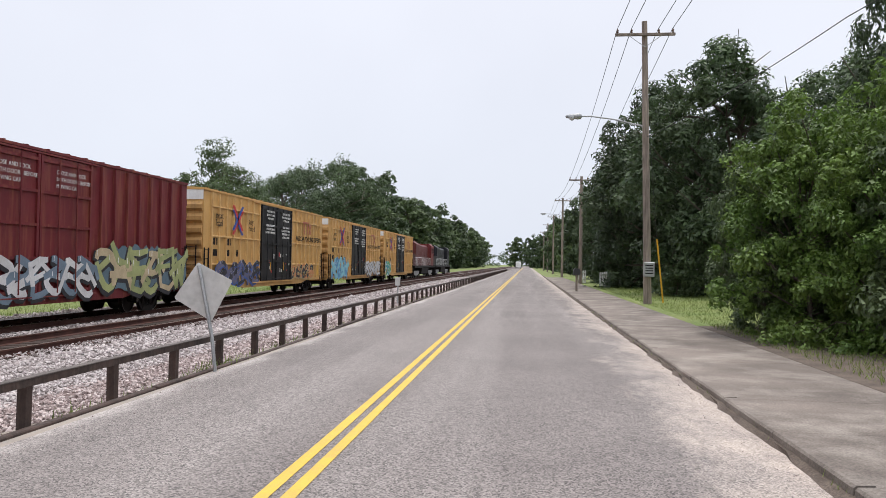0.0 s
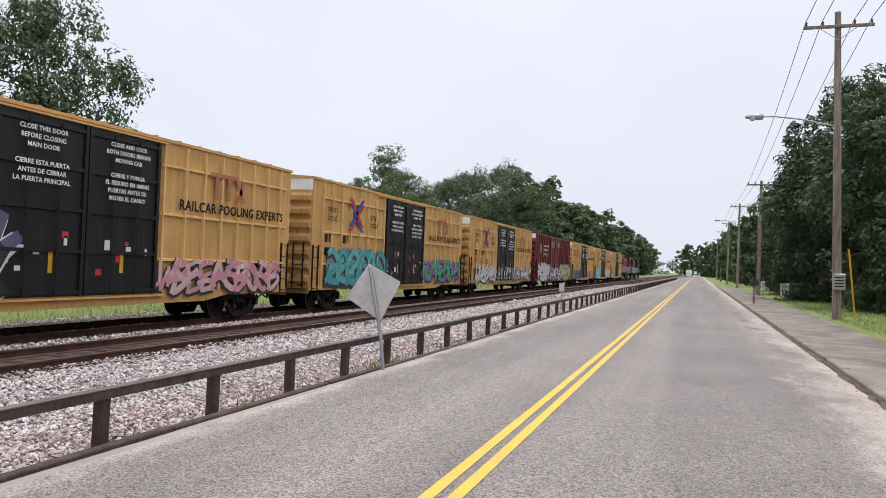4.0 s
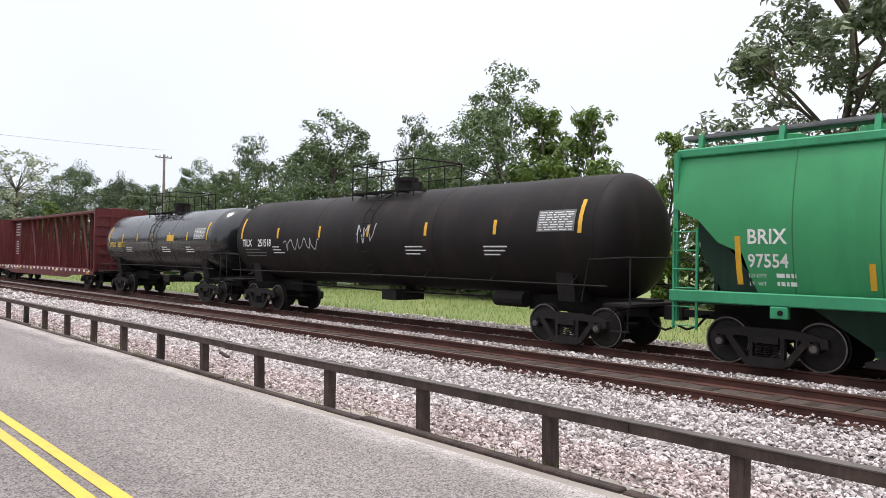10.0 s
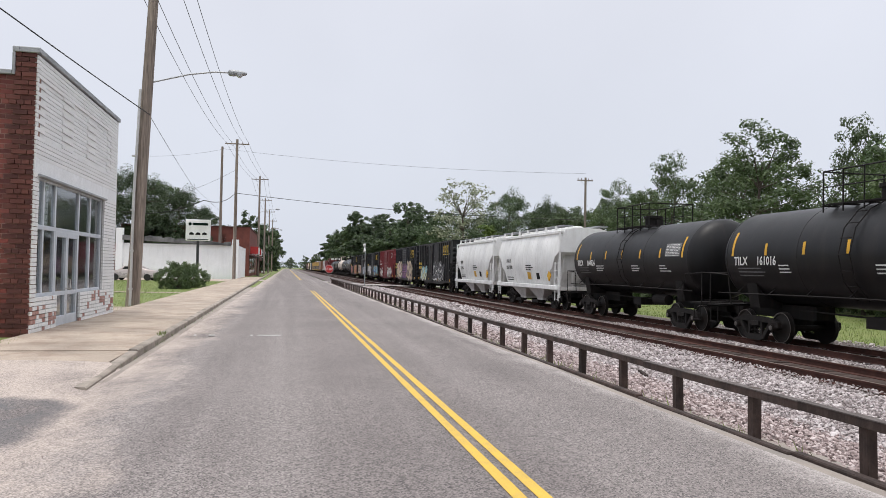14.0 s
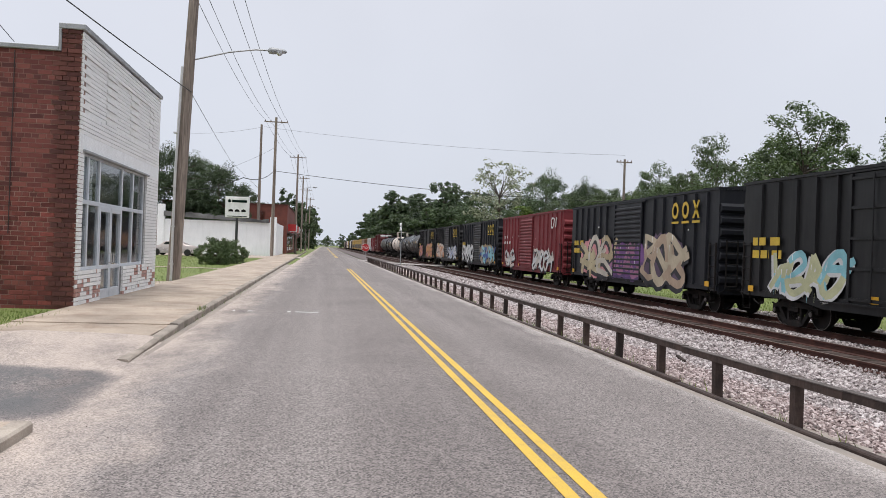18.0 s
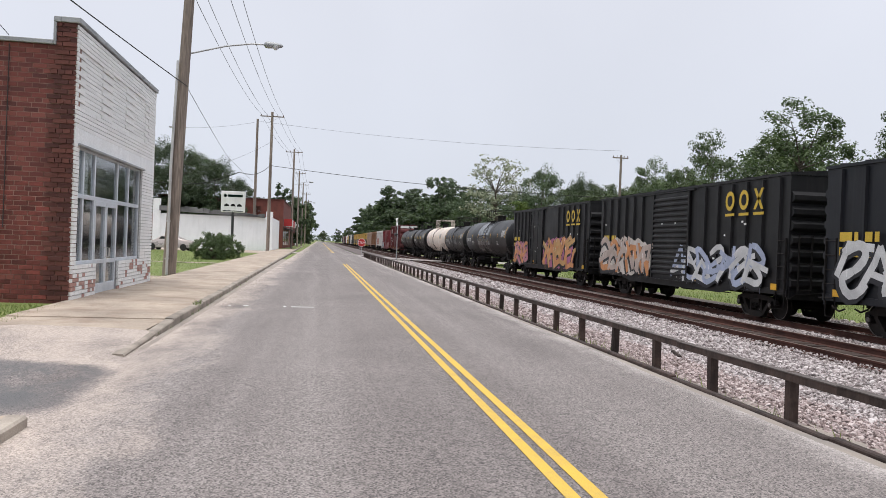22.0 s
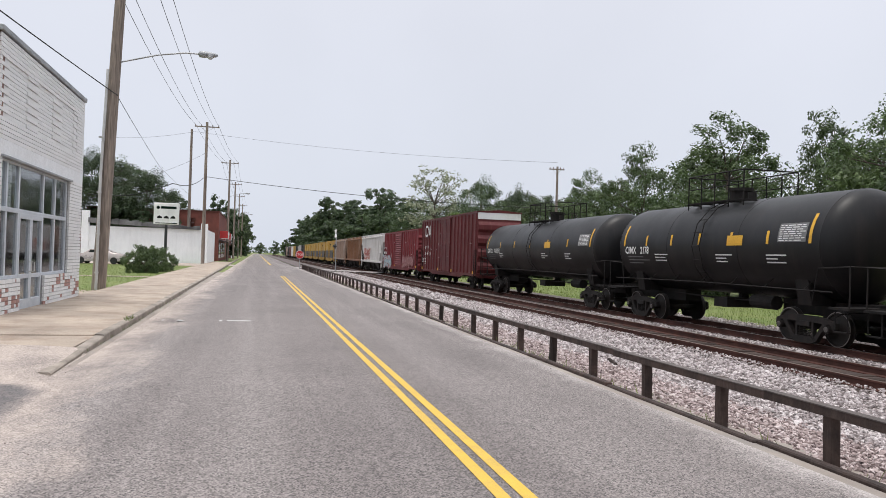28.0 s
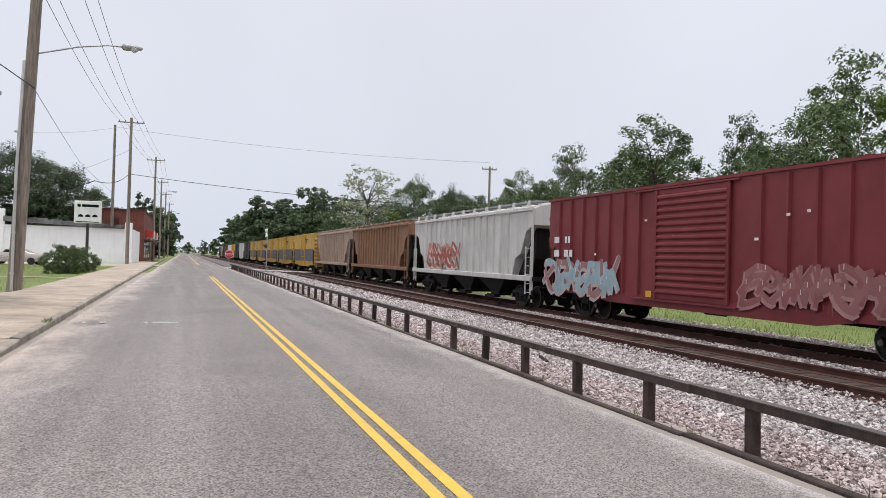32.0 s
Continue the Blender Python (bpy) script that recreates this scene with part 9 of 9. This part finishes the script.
# ---- signs and small things ----
diamond = thing("road_sign", "back of a bent diamond road sign on a leaning post", "road sign", at=(-4.57, 11.0, -0.12))
bm = bmesh.new()
tube(bm, [(0.0, 0.02, -0.3), (-0.10, 0.02, 0.55), (-0.33, 0.02, 1.62)], 0.028, 6)
part("post", bm, GALV, diamond)
bm = bmesh.new()
prism(bm, [(-0.37, 1.65), (-0.345, 1.66), (0.175, 1.41), (0.18, 1.38), (-0.115, 0.80), (-0.14, 0.79), (-0.705, 1.11), (-0.71, 1.14)], "y", 0.045, 0.049)
part("plate", bm, SIGN_BACK, diamond, "bare aluminium back of the sign")
for q in (1.02, 1.42):
    bm = bmesh.new()
    cyl(bm, (-0.10 - 0.215 * (q - 0.55), 0.0, q), "y", 0.02, 0.012, 6)
    part("bolt", bm, GALV, diamond)
stop = thing("stop_sign", "red octagonal stop sign on a steel post by the crossing", "road sign", at=(-4.5, -83, -0.1))
bm = bmesh.new()
tube(bm, [(0, 0, -0.3), (0, 0, 1.95)], 0.03, 6)
part("post", bm, GALV, stop)
for r, y, m, nm in ((0.46, 0.04, CHALK, "border"), (0.43, 0.046, LOGO_RED, "plate")):
    bm = bmesh.new()
    prism(bm, [(r * math.cos(math.pi / 8 + k * math.pi / 4), 1.55 + r * math.sin(math.pi / 8 + k * math.pi / 4)) for k in range(8)], "y", y - 0.004, y)
    part(nm, bm, m, stop)
part("lettering", words_mesh("STOP", 0.34, CHALK, 1.0, "CENTER"), None, stop, "white stop lettering", at=Matrix.Translation((0, 0.05, 1.43)) @ Euler((math.pi / 2, 0, math.pi)).to_matrix().to_4x4())
for x, y in ((-8.6, -85.6), (-19.5, -95.5)):
    sig = thing("crossing_signal", "railway crossing signal mast with dark lamps", "crossing signal", at=pose(x, y, -0.4, 0, 0, -90 if x > -15 else 90), group="crossing signals")
    bm = bmesh.new()
    tube(bm, [(0, 0, 0), (0, 0, 4.6)], 0.06, 8)
    part("mast", bm, GALV, sig)
    bm = bmesh.new()
    for s in (-1, 1):
        tube(bm, [(-0.6, 0.08, 4.3 - s * 0.4), (0.6, 0.08, 4.3 + s * 0.4)], 0.08, 4)
    part("crossbuck", bm, P_WHITE, sig)
    for s in (-1, 1):
        bm = bmesh.new()
        cyl(bm, (s * 0.45, 0.1, 2.9), "y", 0.26, 0.03, 16)
        cyl(bm, (s * 0.45, 0.2, 2.9), "y", 0.12, 0.12, 12)
        part("lamp", bm, DARK_METAL, sig)
    bm = bmesh.new()
    bx(bm, -0.5, 0.5, -0.03, 0.05, 2.84, 2.94)
    part("lamp_bar", bm, DARK_METAL, sig)
box = thing("mailbox", "dark mailbox on a wooden post at the kerb", "mailbox", at=(2.95, 45.7, 0.0))
bm = bmesh.new()
rbx(bm, -0.06, 0.06, -0.06, 0.06, -0.1, 1.05, 0.01)
part("post", bm, POLE_WOOD, box)
bm = bmesh.new()
prism(bm, [(-0.2, 1.05), (-0.2, 1.3), (-0.12, 1.42), (0.12, 1.42), (0.2, 1.3), (0.2, 1.05)], "y", -0.3, 0.3)
part("box", bm, DARK_METAL, box)
for x, y in ((5.4, 57), (4.6, 68)):
    fen = thing("white_fence", "short white-painted board fence by the drive", "fence", at=(x, y, 0.0), group="white fences")
    for k in range(4):
        bm = bmesh.new()
        rbx(bm, -0.06 + 0.9 * k * 0.3, 0.06 + 0.9 * k * 0.3, -0.06 + 1.2 * k, 0.06 + 1.2 * k, -0.1, 1.15, 0.01)
        part("post", bm, P_WHITE, fen)
    for z in (0.4, 0.95):
        bm = bmesh.new()
        tube(bm, [(0, 0, z), (0.81, 3.6, z)], 0.06, 4)
        part("board", bm, P_WHITE, fen)
shed = thing("white_shed", "small white house glimpsed between the trees", "house", at=(13.5, 62, 0))
bm = bmesh.new()
bx(bm, -4, 4, -3, 3, -0.1, 2.9)
part("wall", bm, P_WHITE, shed)
bm = bmesh.new()
prism(bm, [(-3.4, 2.8), (0, 4.3), (3.4, 2.8)], "x", -4.3, 4.3)
part("roof", bm, TAR, shed)
van = thing("white_van", "small white van far down the road", "van", at=(-3.2, 300, 0.0))
bm = bmesh.new()
rbx(bm, -1.0, 1.0, -2.6, 2.6, 0.4, 2.7, 0.12)
part("body", bm, P_WHITE, van)
for x in (-0.9, 0.9):
    for y in (-1.7, 1.7):
        bm = bmesh.new()
        cyl(bm, (x, y, 0.36), "x", 0.36, 0.12, 14)
        part("wheel", bm, TYRE, van)
marker = thing("marker_post", "thin grey marker post with a small plate behind the fence", "marker post", at=(-5.5, 32.5, -0.25))
bm = bmesh.new()
tube(bm, [(0, 0, -0.2), (0, 0, 1.15)], 0.035, 8)
part("post", bm, GALV, marker)
bm = bmesh.new()
rbx(bm, -0.11, 0.11, -0.05, -0.037, 0.85, 1.2, 0.004)
part("plate", bm, SIGN_BACK, marker)
# old timbers and spikes left on the ballast
rnd3 = random.Random(6)
for k, (x, y, l, a) in enumerate(((-7.9, 4.9, 0.6, 80), (-7.9, 13.0, 1.1, 95), (-6.9, -14.0, 0.7, 75))):
    bm = bmesh.new()
    rbx(bm, -l / 2, l / 2, -0.035, 0.035, -0.03, 0.03, 0.012)
    mesh_thing("old_timber", bm, TIE, "broken grey-black timber lying on the ballast", "timber", at=pose(x, y, np.interp(-x, [-q[0] for q in BED], [q[1] for q in BED]) + 0.05, rnd3.uniform(-6, 6), rnd3.uniform(-4, 4), a), group="old timbers")


# seconds, and metres by which the train then leads its steady pace
PACE = ((0.0, 0.0), (5.0, 0.0), (6.0, -0.03), (7.0, -0.14), (8.0, -0.32), (9.0, -0.06), (10.0, 0.0), (16.0, 0.0), (24.0, 0.0), (32.0, 0.0))


# ---- what moves: the whole train rolls north at a steady pace, and the wheels that pass close by turn ----
def motions():
    for car, mid in CARS:
        walk(car, [(t, pose(TRACK_FAR, mid + SPEED * t + d, RAIL_FAR)) for t, d in PACE])
    turn = math.degrees(SPEED / 0.457)
    for wheelset, mid, off, y in WHEELS:
        passing = -(mid + off) / SPEED
        if not 1.0 < passing < 14.0:
            continue
        t0, t1 = max(0.0, passing - 1.7), min(32.0, passing + 1.7)
        n = int((t1 - t0) * FPS / 1)
        rows = [(0.0, pose(0, y, 0))] if t0 > 0 else []
        for k in range(n + 1):
            rows.append((t0 + k / FPS, pose(0, y, 0, -turn * k / FPS)))
        rows.append((32.0, pose(0, y, 0, -turn * n / FPS)))
        walk(wheelset, rows)


motions()
